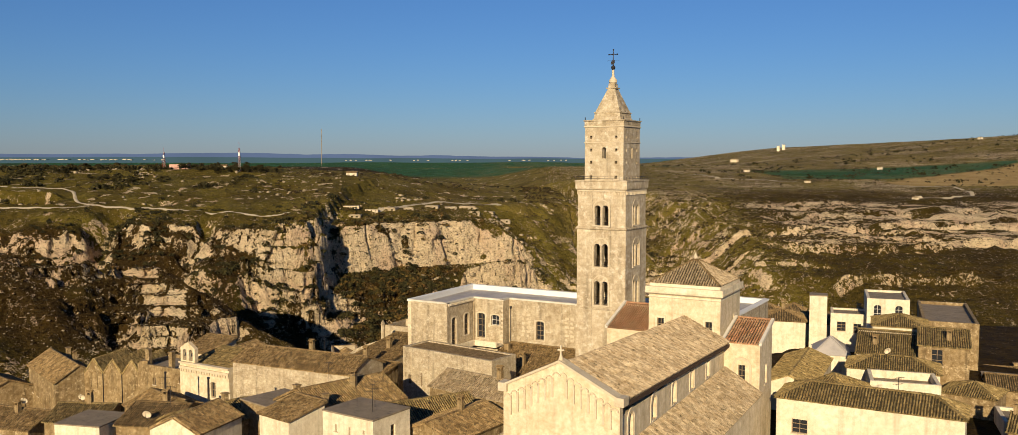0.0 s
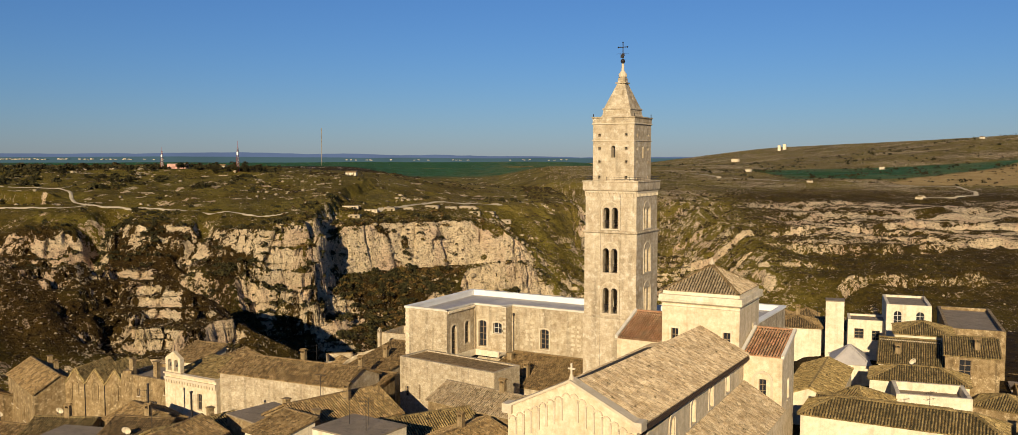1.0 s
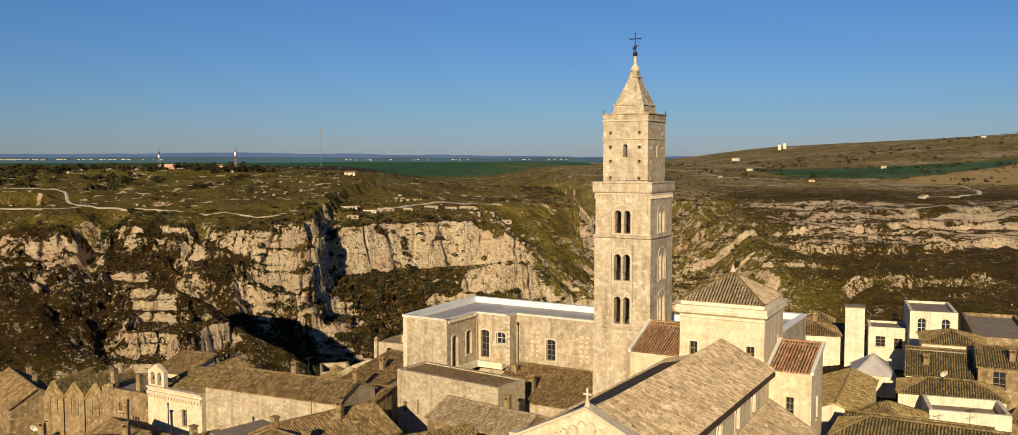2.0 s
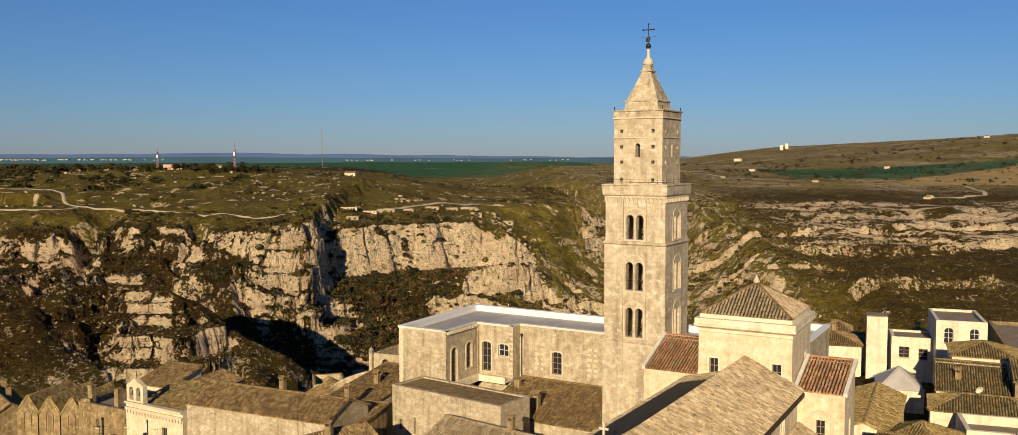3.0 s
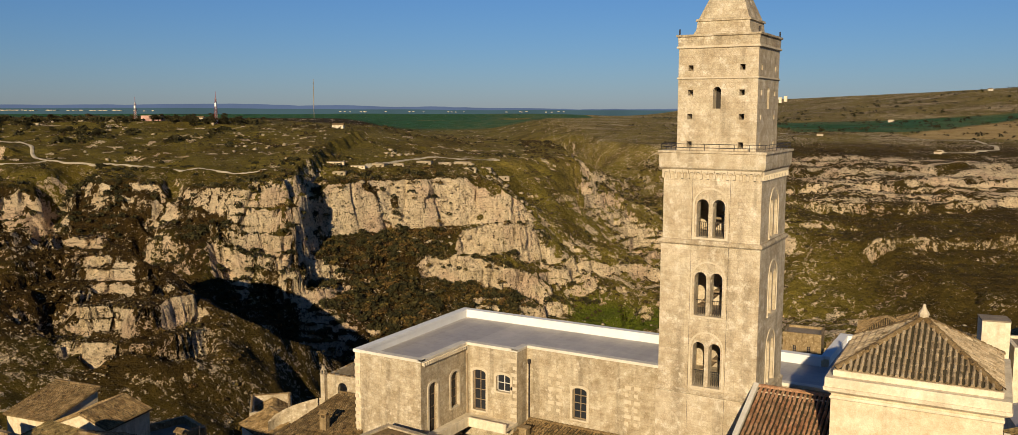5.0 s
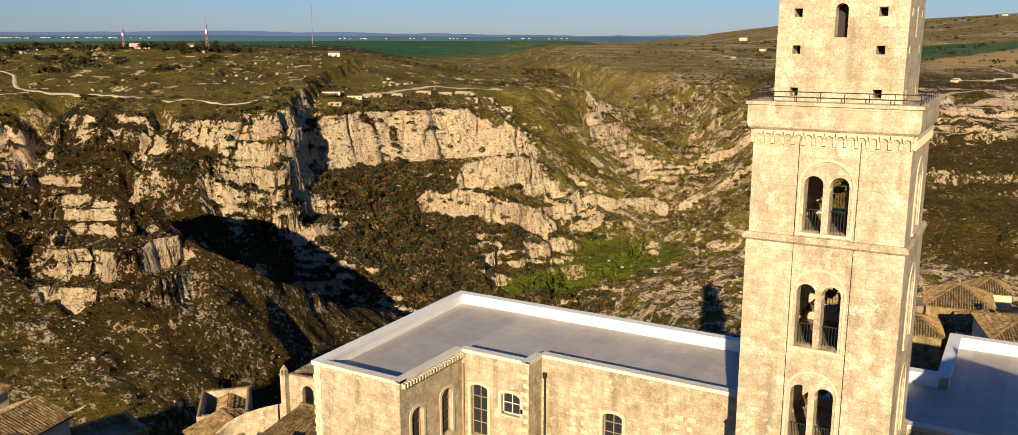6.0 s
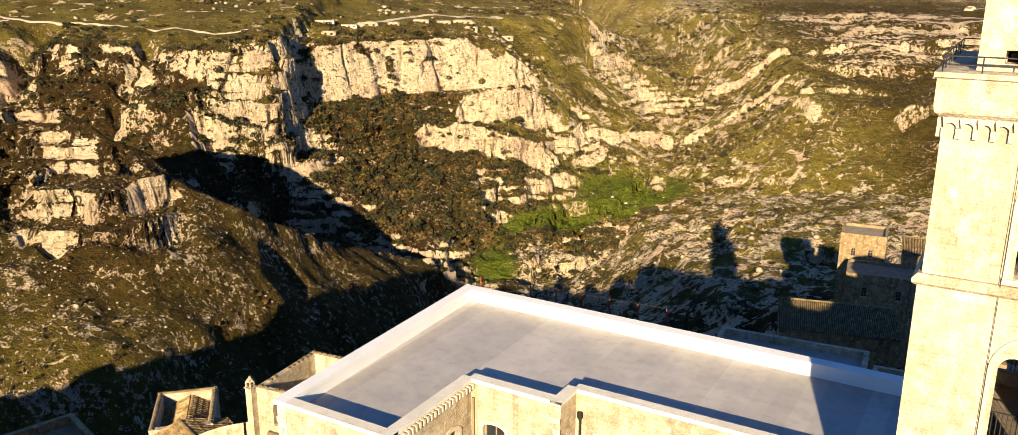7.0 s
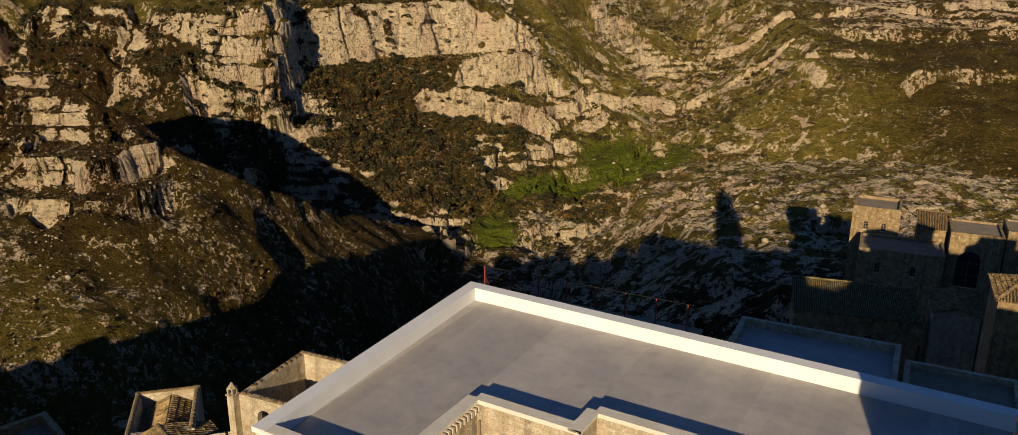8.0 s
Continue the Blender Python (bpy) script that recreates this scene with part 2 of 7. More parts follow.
def wall_panel(bm, m, width, height, thick, holes=(), steps=8, top=None):
    """A wall of real thickness with openings cut through. Local: x along it, z up, its outer face at y=0 and the rest behind (+y).
    holes: (x0, x1, z0, z1, arched), arched being True for a round head or the rise of a flatter one; top: height as a function of x, for gables."""
    xs = sorted({0.0, width, *[h[0] for h in holes], *[h[1] for h in holes]} | ({width / 2} if top else set()))
    zs = sorted({0.0, height, *[h[2] for h in holes], *[h[3] for h in holes]})

    def quad(pts, y, flip):
        vs = [bm.verts.new(m @ Vector((x, y, z))) for x, z in pts]
        bm.faces.new(vs[::-1] if flip else vs)

    for x0, x1 in zip(xs, xs[1:]):
        for z0, z1 in zip(zs, zs[1:]):
            if any(h[0] <= (x0 + x1) / 2 <= h[1] and h[2] <= (z0 + z1) / 2 <= h[3] for h in holes):
                continue
            for y, flip in ((0, False), (thick, True)):
                quad(((x0, z0), (x1, z0), (x1, z1), (x0, z1)), y, flip)
    for x0, x1 in zip(xs, xs[1:]):
        z0, z1 = (top(x0), top(x1)) if top else (height, height)
        if top and (z0 > height or z1 > height):
            pts = [(x0, height), (x1, height)] + ([(x1, z1)] if z1 > height else []) + ([(x0, z0)] if z0 > height else [])
            for y, flip in ((0, False), (thick, True)):
                quad(pts, y, flip)
        vs = [bm.verts.new(m @ Vector(p)) for p in ((x0, 0, z0), (x1, 0, z1), (x1, thick, z1), (x0, thick, z0))]
        bm.faces.new(vs)
    for x in (0, width):
        z = top(x) if top else height
        vs = [bm.verts.new(m @ Vector(p)) for p in ((x, 0, 0), (x, 0, z), (x, thick, z), (x, thick, 0))]
        bm.faces.new(vs if x == 0 else vs[::-1])
    for x0, x1, z0, z1, arched in holes:
        rim = [(x0, z0), (x1, z0)]
        if arched:
            arc = arch_line(x0, x1, z1, arched, steps)
            rim += arc
            for y, flip in ((0, False), (thick, True)):
                for i in range(steps):
                    quad((arc[i], (x1, z1) if i < steps / 2 else (x0, z1), arc[i + 1]), y, flip)
        else:
            rim += [(x1, z1), (x0, z1)]
        for (xa, za), (xb, zb) in zip(rim, rim[1:] + rim[:1]):
            vs = [bm.verts.new(m @ Vector(p)) for p in ((xa, 0, za), (xa, thick, za), (xb, thick, zb), (xb, 0, zb))]
            bm.faces.new(vs)


def tile_roof(name, a, b, c, d, material, parent, label="", pitch=0.28, length=0.46, seed=1, sag=0.05):
    """A slope of half-round tiles: eaves from a to b, ridge from d to c; each tile is its own curved piece on a plate."""
    rng = random.Random(seed)
    a, b, c, d = (Vector(p) for p in (a, b, c, d))
    nrm = (b - a).cross(d - a).normalized()
    run = (b - a).normalized()
    up = nrm.cross(run)
    wide, ha, hb = (b - a).length, max(0.01, (d - a).dot(up)), max(0.01, (c - b).dot(up))
    high = max(ha, hb)
    cols, rows = max(2, round(wide / pitch)), max(2, round(high / length))
    pitch, length = wide / cols, high / rows
    vs, fs = [], []
    prof = ((-0.36, -0.05), (-0.25, 0.09), (0.0, 0.15), (0.25, 0.09), (0.36, -0.05))
    lo, hi = min(0, (d - a).dot(run)), max(wide, wide + (c - b).dot(run))
    if material is MEMBRANE:
        lo = hi = 0      # a smooth roof has no tiles
    w = run * pitch
    for i in range(math.floor(lo / pitch), math.ceil(hi / pitch)):
        x = (i + 0.5) * pitch
        wander = rng.uniform(-0.05, 0.05)
        for j in range(rows):
            y = (j + 0.5) * length
            if not (d - a).dot(run) * min(1, y / ha) + 0.05 < x < wide + (c - b).dot(run) * min(1, y / hb) - 0.05:
                continue
            y0, y1 = j * length, min(high, (j + 1.12) * length)
            dip = sag * 4 * (x / wide) * (1 - x / wide)
            off = w * (wander + rng.uniform(-0.07, 0.07)) - nrm * max(-0.05, dip)
            lift = rng.uniform(0.0, 0.035)
            k = len(vs)
            for q, g in ((a + run * x + up * y0, 1.0), (a + run * x + up * y1, 0.82)):
                for px, pz in prof:
                    vs.append(q + off + w * px * g + nrm * (pz * (1.0 if g == 1 else 0.75) + lift * (g == 1) + 0.05))
            for e in range(4):
                fs.append((k + e, k + e + 1, k + 6 + e, k + 5 + e))
            fs.append((k, k + 4, k + 3, k + 2, k + 1))
    k = len(vs)
    for p in (a, b, c, d):
        vs.append(p + nrm * 0.02)
    for p in (a, b, c, d):
        vs.append(p - nrm * 0.10)
    fs += [(k, k + 1, k + 2, k + 3), (k + 7, k + 6, k + 5, k + 4), (k, k + 4, k + 5, k + 1), (k + 1, k + 5, k + 6, k + 2), (k + 2, k + 6, k + 7, k + 3), (k + 3, k + 7, k + 4, k)]
    me = bpy.data.meshes.new(name)
    me.from_pydata([tuple(v) for v in vs], [], fs)
    # the plate's upper face is coloured dark for groove shade and dirt
    me.materials.append(material), me.materials.append(CHANNEL_SHADE_DIRT)
    me.polygons[len(fs) - 6].material_index = 0 if material is MEMBRANE else 1
    ob = new(name, me)
    ob.parent = parent
    if label:
        ob["label"] = label
    ob["kind"] = "stuff"
    return ob


def ridge_tiles(name, a, b, material, parent, r=0.2):
    """A run of overlapping half-round ridge tiles from a to b, bedded into one another."""
    a, b = Vector(a), Vector(b)
    n = max(2, round((b - a).length / 0.5))
    bm = bmesh.new()
    ax = (b - a).normalized()
    side = ax.cross(Vector((0, 0, 1))).normalized()
    up = side.cross(ax)
    prev = None
    for i in range(2 * n):
        p = a.lerp(b, (i // 2 + (0.92 if i % 2 else 0.0)) / n)
        k = r * (0.9 if i % 2 else 1.12)
        ring = [bm.verts.new(p + side * math.cos(math.pi * e / 5) * k + up * (math.sin(math.pi * e / 5) * k * 0.85 - 0.05)) for e in range(6)]
        if prev:
            for e in range(5):
                bm.faces.new((prev[e], prev[e + 1], ring[e + 1], ring[e]))
        prev = ring
    return part(name, bm, material, parent)


def window(parent, m, w, h, arched=False, frame_mat=None, bars=(1, 2), depth=0.18, sill=True):
    """A glazed window set into an opening: m is the wall's matrix moved to the opening's lower left corner."""
    bm = bmesh.new()
    fw = 0.07
    box(bm, 0, fw, depth, depth + 0.07, 0, h, m), box(bm, w - fw, w, depth, depth + 0.07, 0, h, m)
    box(bm, 0, w, depth, depth + 0.07, 0, fw, m), box(bm, 0, w, depth, depth + 0.07, h - fw, h, m)
    for i in range(1, bars[0] + 1):
        x = w * i / (bars[0] + 1)
        box(bm, x - 0.03, x + 0.03, depth + 0.005, depth + 0.06, fw, h - fw, m)
    for i in range(1, bars[1] + 1):
        z = h * i / (bars[1] + 1)
        box(bm, fw, w - fw, depth + 0.01, depth + 0.055, z - 0.03, z + 0.03, m)
    wf = part("window", bm, frame_mat or WOOD, parent)
    bm = bmesh.new()
    box(bm, 0.02, w - 0.02, depth + 0.075, depth + 0.10, 0.02, h - 0.02, m)
    part("pane", bm, GLASS, wf)
    if sill:
        bm = bmesh.new()
        box(bm, -0.12, w + 0.12, -0.10, 0.12, -0.12, -0.004, m)
        part("window_sill", bm, TRIM_STONE, wf)
    return wf


# ---- ground: gorge, cliffs and plateau ----
AHEAD, ACROSS = Vector((-0.509, 0.861, 0)), Vector((0.861, 0.509, 0))


class Lattice:
    """Smooth gradient noise on arrays."""

    def __init__(self, seed):
        rng = np.random.RandomState(seed)
        a = rng.uniform(0, 2 * np.pi, (256, 256))
        self.gx, self.gy = np.cos(a), np.sin(a)

    def __call__(self, x, y):
        xi, yi = np.floor(x).astype(int), np.floor(y).astype(int)
        xf, yf = x - xi, y - yi
        sx, sy = xf * xf * xf * (xf * (xf * 6 - 15) + 10), yf * yf * yf * (yf * (yf * 6 - 15) + 10)

        def dot(i, j):
            a, b = (xi + i) & 255, (yi + j) & 255
            return self.gx[a, b] * (xf - i) + self.gy[a, b] * (yf - j)

        lo = dot(0, 0) * (1 - sx) + dot(1, 0) * sx
        hi = dot(0, 1) * (1 - sx) + dot(1, 1) * sx
        return (lo * (1 - sy) + hi * sy) * 1.5


NOISE = [Lattice(s) for s in range(12)]


def fbm(k, x, y, size, octaves=4, gain=0.5, ridged=False):
    total, amp, norm = 0.0, 1.0, 0.0
    for o in range(octaves):
        n = NOISE[(k + o) % 12](x / size + 17.3 * k, y / size + 9.1 * k)
        total = total + amp * ((1 - 2 * np.abs(n)) if ridged else n)
        norm += amp
        amp *= gain
        size /= 2.03
    return total / norm


def step(x, a, b):
    t = np.clip((x - a) / (b - a), 0, 1)
    return t * t * (3 - 2 * t)


def channel(v, u, line):
    """Distance from a stream line and its bed height at the nearest point."""
    best = np.full(v.shape, 1e9)
    bed = np.zeros(v.shape)
    side = np.zeros(v.shape)
    for (v0, u0, z0), (v1, u1, z1) in zip(line, line[1:]):
        dv, du = v1 - v0, u1 - u0
        t = np.clip(((v - v0) * dv + (u - u0) * du) / (dv * dv + du * du), 0, 1)
        d = np.hypot(v - v0 - t * dv, u - u0 - t * du)
        near = d < best
        best = np.where(near, d, best)
        bed = np.where(near, z0 + t * (z1 - z0), bed)
        side = np.where(near, dv * (u - u0) - du * (v - v0), side)
    return best, bed, side


GORGE = [(900, 180, -40), (420, 270, -62), (250, 345, -72), (150, 415, -82), (68, 470, -92), (20, 440, -96), (-22, 385, -100), (-20, 300, -103), (-30, 210, -106), (-62, 125, -109), (-150, 70, -112), (-300, 20, -116), (-600, -60, -122)]
SIDE_VALLEY = [(-30, 392, -99), (-75, 385, -84), (-132, 366, -68), (-200, 332, -52), (-290, 325, -30)]
SIDE_CANYON = [(68, 470, -92), (98, 560, -76), (122, 650, -56), (112, 800, -38), (30, 1050, -14), (-100, 1350, 4)]
SLOT = [(94, 545, -80), (104, 580, -66), (124, 630, -50), (165, 700, -30), (200, 790, -16)]
# free rock fronts on the slopes: plan line (across, ahead), height, and how wide the slope gives way for it
LEDGES = [
    ([(-46, 490), (-30, 496), (-6, 506), (4, 512)], 24, 16),
    ([(-68, 462), (-40, 470), (-12, 478), (12, 484)], 17, 20),
    ([(-150, 398), (-132, 396), (-118, 404), (-104, 424)], 12, 16),
    ([(-206, 398), (-192, 394), (-180, 392)], 13, 14),
    ([(-172, 404), (-166, 396), (-156, 397)], 15, 12),
    ([(-280, 420), (-250, 416), (-222, 408)], 11, 14),
    ([(26, 516), (48, 530), (76, 548), (98, 556)], 11, 18),
    ([(20, 492), (44, 506), (66, 516)], 9, 12),
    ([(100, 552), (112, 548), (140, 556), (170, 562)], 8, 16),
    ([(200, 574), (260, 560), (340, 585), (420, 600)], 11, 20),
    ([(205, 640), (280, 650), (360, 664), (470, 668)], 8, 26),
    ([(230, 728), (320, 736), (400, 748), (480, 740)], 7, 30),
    ([(104, 526), (130, 524), (160, 522)], 4, 12),
    ([(196, 456), (222, 468), (262, 474), (300, 470)], 13, 14),
    ([(150, 500), (186, 506), (226, 512)], 5, 14),
    ([(136, 628), (160, 622), (190, 624)], 9, 16),
    ([(128, 690), (160, 694), (190, 705)], 11, 16),
    ([(40, 690), (62, 694), (84, 706)], 14, 16),
    ([(-430, 512), (-380, 506), (-345, 502), (-328, 503)], 11, 20),
]


def ground_height(v, u):
    """Height of the ground; v metres across and u metres ahead along the gorge view. Also rockiness and greenness."""
    wv = v + 14 * fbm(0, v, u, 70, 3) + 5 * fbm(3, v, u, 18, 2)
    wu = u + 16 * fbm(1, v, u, 80, 3) + 6 * fbm(4, v, u, 20, 2)
    # far plateau with its cliff edge
    edge = np.interp(wv, [-900, -450, -290, -264, -240, -172, -150, -136, -129, -118, -84, -50, 0, 30, 44, 58, 72, 110, 140], [380, 425, 440, 458, 446, 424, 410, 408, 468, 480, 505, 528, 546, 560, 576, 594, 612, 700, 900])
    s = wu - edge
    behind = np.interp(s, [0, 25, 70, 200, 330, 700, 1500], [0, 8, 17, 35, 38, 35, 8])
    behind = -5 + behind * np.interp(wv * 650 / np.maximum(650, u), [-250, -120, -40, 60], [1, 0.8, 0.5, 0.25])
    drop = np.interp(s, [-34, -11, -7, -4, -1, 0], [-44, -36, -22, -12, -7, -5])
    low = step(-wv, 122, 134)
    drop = drop * (1 - low) + low * np.interp(s, [-34, -11, -7, -4, -1, 0], [-32, -22, -18, -12, -7, -5])
    soft = np.interp(s, [-60, -34, -20, 0], [-44, -32, -22, -5]) + 2 * np.sin(s * 0.5)
    sheer = np.maximum(step(fbm(9, v, u * 0.3, 45, 3), -0.06, 0.14), step(wv, -132, -124) * (1 - step(wv, 26, 44)))
    drop = drop * sheer + soft * (1 - sheer)
    talus = np.interp(s, [-260, -100, -34], [-124, -76, -44]) + low * 12 * step(s, -110, -40)
    left = np.where(s > 0, behind, np.where(s > -34, drop, talus))
    for at, deep, wide in ((-274, 26, 9), (-205, 10, 5)):
        left = left - deep * np.exp(-((wv - at) / wide) ** 2) * step(s, -75, -30) * (1 - step(s, 5, 40))
    # the plateau across the side canyon
    right = np.interp(wu, [380, 430, 470, 560, 640, 760, 900, 1300, 2000, 3000], [-58, -50, -42, -34, -24, -12, 2, 16, 24, 18])
    right = right + 7 * np.exp(-((wv - 150) / 55) ** 2 - ((wu - 555) / 70) ** 2) + 34 * step(wv, 500, 1500) * step(wu, 900, 1900)
    hill = 62 * np.exp(-((v - 1650) / 650) ** 2) * step(u, 1300, 2300)
    right = right + hill
    across = step(wv, 46, 104)
    far = left * (1 - across) + right * across
    over = step(wu + 0.6 * wv, 760, 1080) * (wv < 90) * step(s, 500, 900)
    far = far * (1 - over) + right * over
    # spur that comes forward between the gorge and the side valley
    crest_u = np.interp(wv, [-700, -330, -200, -164, -131, -100, -60, -24], [120, 205, 248, 256, 240, 264, 322, 386])
    crest_z = np.interp(wv, [-700, -330, -200, -164, -131, -100, -60, -24], [30, 14, -2, -9, -27, -48, -72, -99])
    off = wu - crest_u
    spur = crest_z + np.where(off < 0, np.interp(off, [-400, -150, -64, -30, -10, 0], [-110, -50, -26, -18, -6, 0]) * np.interp(wv, [-145, -100], [1.35, 0.7]), np.interp(off, [0, 8, 120], [0, -4, -85]))
    spur = np.where(wv > -18, -999, spur)
    far = np.where(wu < 372, np.where(wv < -18, np.maximum(spur, np.where(off > 0, far, -999)), far), far)
    # the town's own side
    slope = np.interp(wv, [-60, -25, 0, 40, 100], [0.85, 0.7, 0.36, 0.28, 0.245])
    crown = np.interp(v, [-160, -90, -50, 0, 60, 140, 400], [-12, -8, 1, 6, 6, 2, -4])
    rim = np.interp(v, [-110, -60, 0, 25, 45, 60, 200], [30, 40, 26, 28, 45, 62, 70])
    # unseen rise on the left, added to throw shadow into the gorge
    crown = crown + 40 * step(-v, 90, 128) * (1 - step(-v, 320, 420)) * step(-u, -12, 8)
    # house-sized blocks on that unseen rise, added to make its shadow edge ragged
    crown = crown + 9 * np.modf(43758.5 + 437.58 * np.sin(np.floor((v + 6 * np.sin(u / 30)) / 16) * 12.9898))[0] * step(np.sin((v + 6 * np.sin(u / 30)) * math.pi / 8 + 1.2), -0.9, -0.6) * step(-v, 96, 118) * (1 - step(-v, 320, 420)) * step(-u, -12, 8)
    fall = np.interp(u - rim, [0, 70, 140, 230, 330, 420, 900], [0, 38, 55, 62, 82, 102, 230])
    town = crown - slope / 0.26 * fall - 0.5 * np.maximum(0, -v - 105)
    d, bed, side = channel(wv, wu, GORGE)
    far_side = side < 0
    base = np.where(far_side, far, town)
    bank = bed + np.maximum(0, d - 5) * np.where(far_side, 0.6, 2.2) + np.where(far_side, 0.05, 0.004) * np.maximum(0, d - 60) ** 2
    z = np.minimum(base, bank)
    z = np.maximum(z, bed)
    for line, k, q in ((SIDE_VALLEY, 0.5, 0.03), (SIDE_CANYON, 0.45, 0.005), (SLOT, 0.6, 0.0)):
        dd, bb, _ = channel(wv, wu, line)
        z = np.where(far_side, np.minimum(z, np.maximum(bb + np.maximum(0, dd - 4) * k + q * np.maximum(0, dd - 25) ** 2, bed)), z)
    # rough rock, terraces and hollows where the land is steep and wild
    wild = np.where(far_side, 1.0, step(u, 95, 150)) * (1 - 0.86 * step(s, 8, 60) * (v < 40)) * (1 - 0.75 * step(u, 700, 1000) * (v > 95))
    wild = np.maximum(wild, 0.12 * step(u, 120, 200))
    wild = np.maximum(wild, 0.9 * step(v, 35, 60) * (1 - step(v, 130, 200)) * step(u, 520, 600) * (1 - step(u, 860, 960)))
    spur_face = step(-off, 6, 34) * (wv < -20) * (u < 340) * np.maximum(step(wv, -165, -110), step(-off, 28, 55))
    spur_face = np.maximum(spur_face, step(-off, -25, 0) * step(wv, -128, -112) * (wv < -20) * (u < 340))
    wild = wild * (1 - 0.65 * spur_face)
    outcrop = np.exp(-((v + 142) / 26) ** 2 - ((u - 236) / 18) ** 2)
    z = z + 7 * outcrop
    great_cliff = step(s, -40, -28) * (1 - step(s, 15, 40)) * step(wv, -130, -122) * (1 - step(wv, 30, 50)) * far_side
    z = z + (1 - 0.85 * great_cliff) * wild * (6 * fbm(2, v, u, 85, 3) + 2.2 * fbm(5, v, u, 30, 4, 0.5, True))
    # bedding: the land climbs in flat shelves with upright fronts
    bare = fbm(7, v, u, 80, 3) + 0.25 * fbm(2, v, u, 24, 3) - 0.05 * step(v, 85, 120)
    for k, tread, depth, lo in ((6, 12.0, 0.85, 0.07), (8, 4.6, 0.8, -0.02), (10, 1.9, 0.7, -0.04)):
        tread_here = tread * (1 + 0.2 * fbm(k, v, u, 160, 2))
        jag = tread * (0.5 * fbm(k + 1, v, u, 50, 2) + 0.26 * fbm(k + 2, v, u, 13, 3, 0.6))
        q = (z + jag) / tread_here
        stair = (np.floor(q) + step(q - np.floor(q), 0.74, 0.96)) * tread_here - jag
        where = np.maximum(step(bare, lo, lo + 0.10) * wild * (1 - 0.92 * spur_face), step(outcrop, 0.25, 0.5)) * (1 - 0.95 * great_cliff) * (1 - (0.95 if tread > 9 else 0.6) * step(v, 84, 110) * (1 - (0 if tread > 9 else step(u, 570, 590))))
        z = z + depth * where * (stair - z)
    near_v, near_u = v + 0.3 * (wv - v) + 2.5 * fbm(9, v, u, 16, 3), u + 0.3 * (wu - u) + 3.5 * fbm(11, v, u, 17, 4, 0.6)
    for line, high, wide in LEDGES:
        at = np.interp(near_v, [p[0] for p in line], [p[1] for p in line])
        t = near_u - at
        span = step(near_v, line[0][0] - 3, line[0][0] + 5) * (1 - step(near_v, line[-1][0] - 5, line[-1][0] + 3)) * far_side
        broken = (0.55 if high > 12 else 0.12) + (0.45 if high > 12 else 0.88) * step(fbm(3, near_v, near_u, 22, 3, 0.6), -0.22, 0.08) if line[0][0] > 15 else 1.0
        z = z + span * broken * high * (step(t, -1.4, 1.4) - step(t, -wide, wide))
    z = z + np.where(far_side, 0, 1.6) * step(u, 120, 160) * fbm(7, v, u, 15, 3, 0.5, True)
    z = z + (1 - 0.7 * great_cliff) * (1 - 0.8 * step(outcrop, 0.1, 0.3)) * wild * (0.8 * (fbm(9, v, u, 13, 3, 0.6, True) - 0.4) + 0.5 * fbm(10, v, u, 6, 3, 0.6, True) + 0.3 * fbm(11, v, u, 2.6, 2))
    # valley floor meadow stays smooth
    floor = np.exp(-((v - 58) / 44) ** 2 - ((u - 478) / 30) ** 2) + 0.95 * np.exp(-((v - 5) / 34) ** 2 - ((u - 432 - 0.4 * v) / 15) ** 2) + 0.9 * np.exp(-((v + 22) / 15) ** 2 - ((u - 375) / 34) ** 2) + 0.10 * fbm(4, v, u, 16, 3)
    keep = step(floor, 0.35, 0.75)
    z = z * (1 - 0.97 * keep) + np.minimum(z, bed + 3 + 0.06 * d + fbm(3, v, u, 25, 3)) * 0.97 * keep
    # far plain and low hills
    dist = np.hypot(v, u)
    plain = 2 + 6 * fbm(2, v, u, 900, 3)
    toplain = step(u, 2300, 2900) * (1 - step(v, 300, 900))
    gap = np.exp(-((v / (u + 113) + 0.075) / 0.085) ** 4)
    z = z - 26 * gap * step(u, 760, 1250) * (1 - step(u, 2000, 2600))
    z = z * (1 - toplain) + plain * toplain
    z = z + 26 * step(dist, 3600, 4700) * (1 - step(v, 200, 800))
    return z, keep, s, far_side, wild, spur_face


def axis(lo, hi, fine0, fine1, d, grow):
    a = list(np.arange(fine0, fine1, d))
    x, h = fine1, d
    while x < hi:
        a.append(x)
        h *= grow
        x += h
    a.append(hi)
    x, h, b = fine0, d, []
    while x > lo:
        h *= grow
        x -= h
        b.append(max(x, lo))
    return np.array(b[::-1] + a)


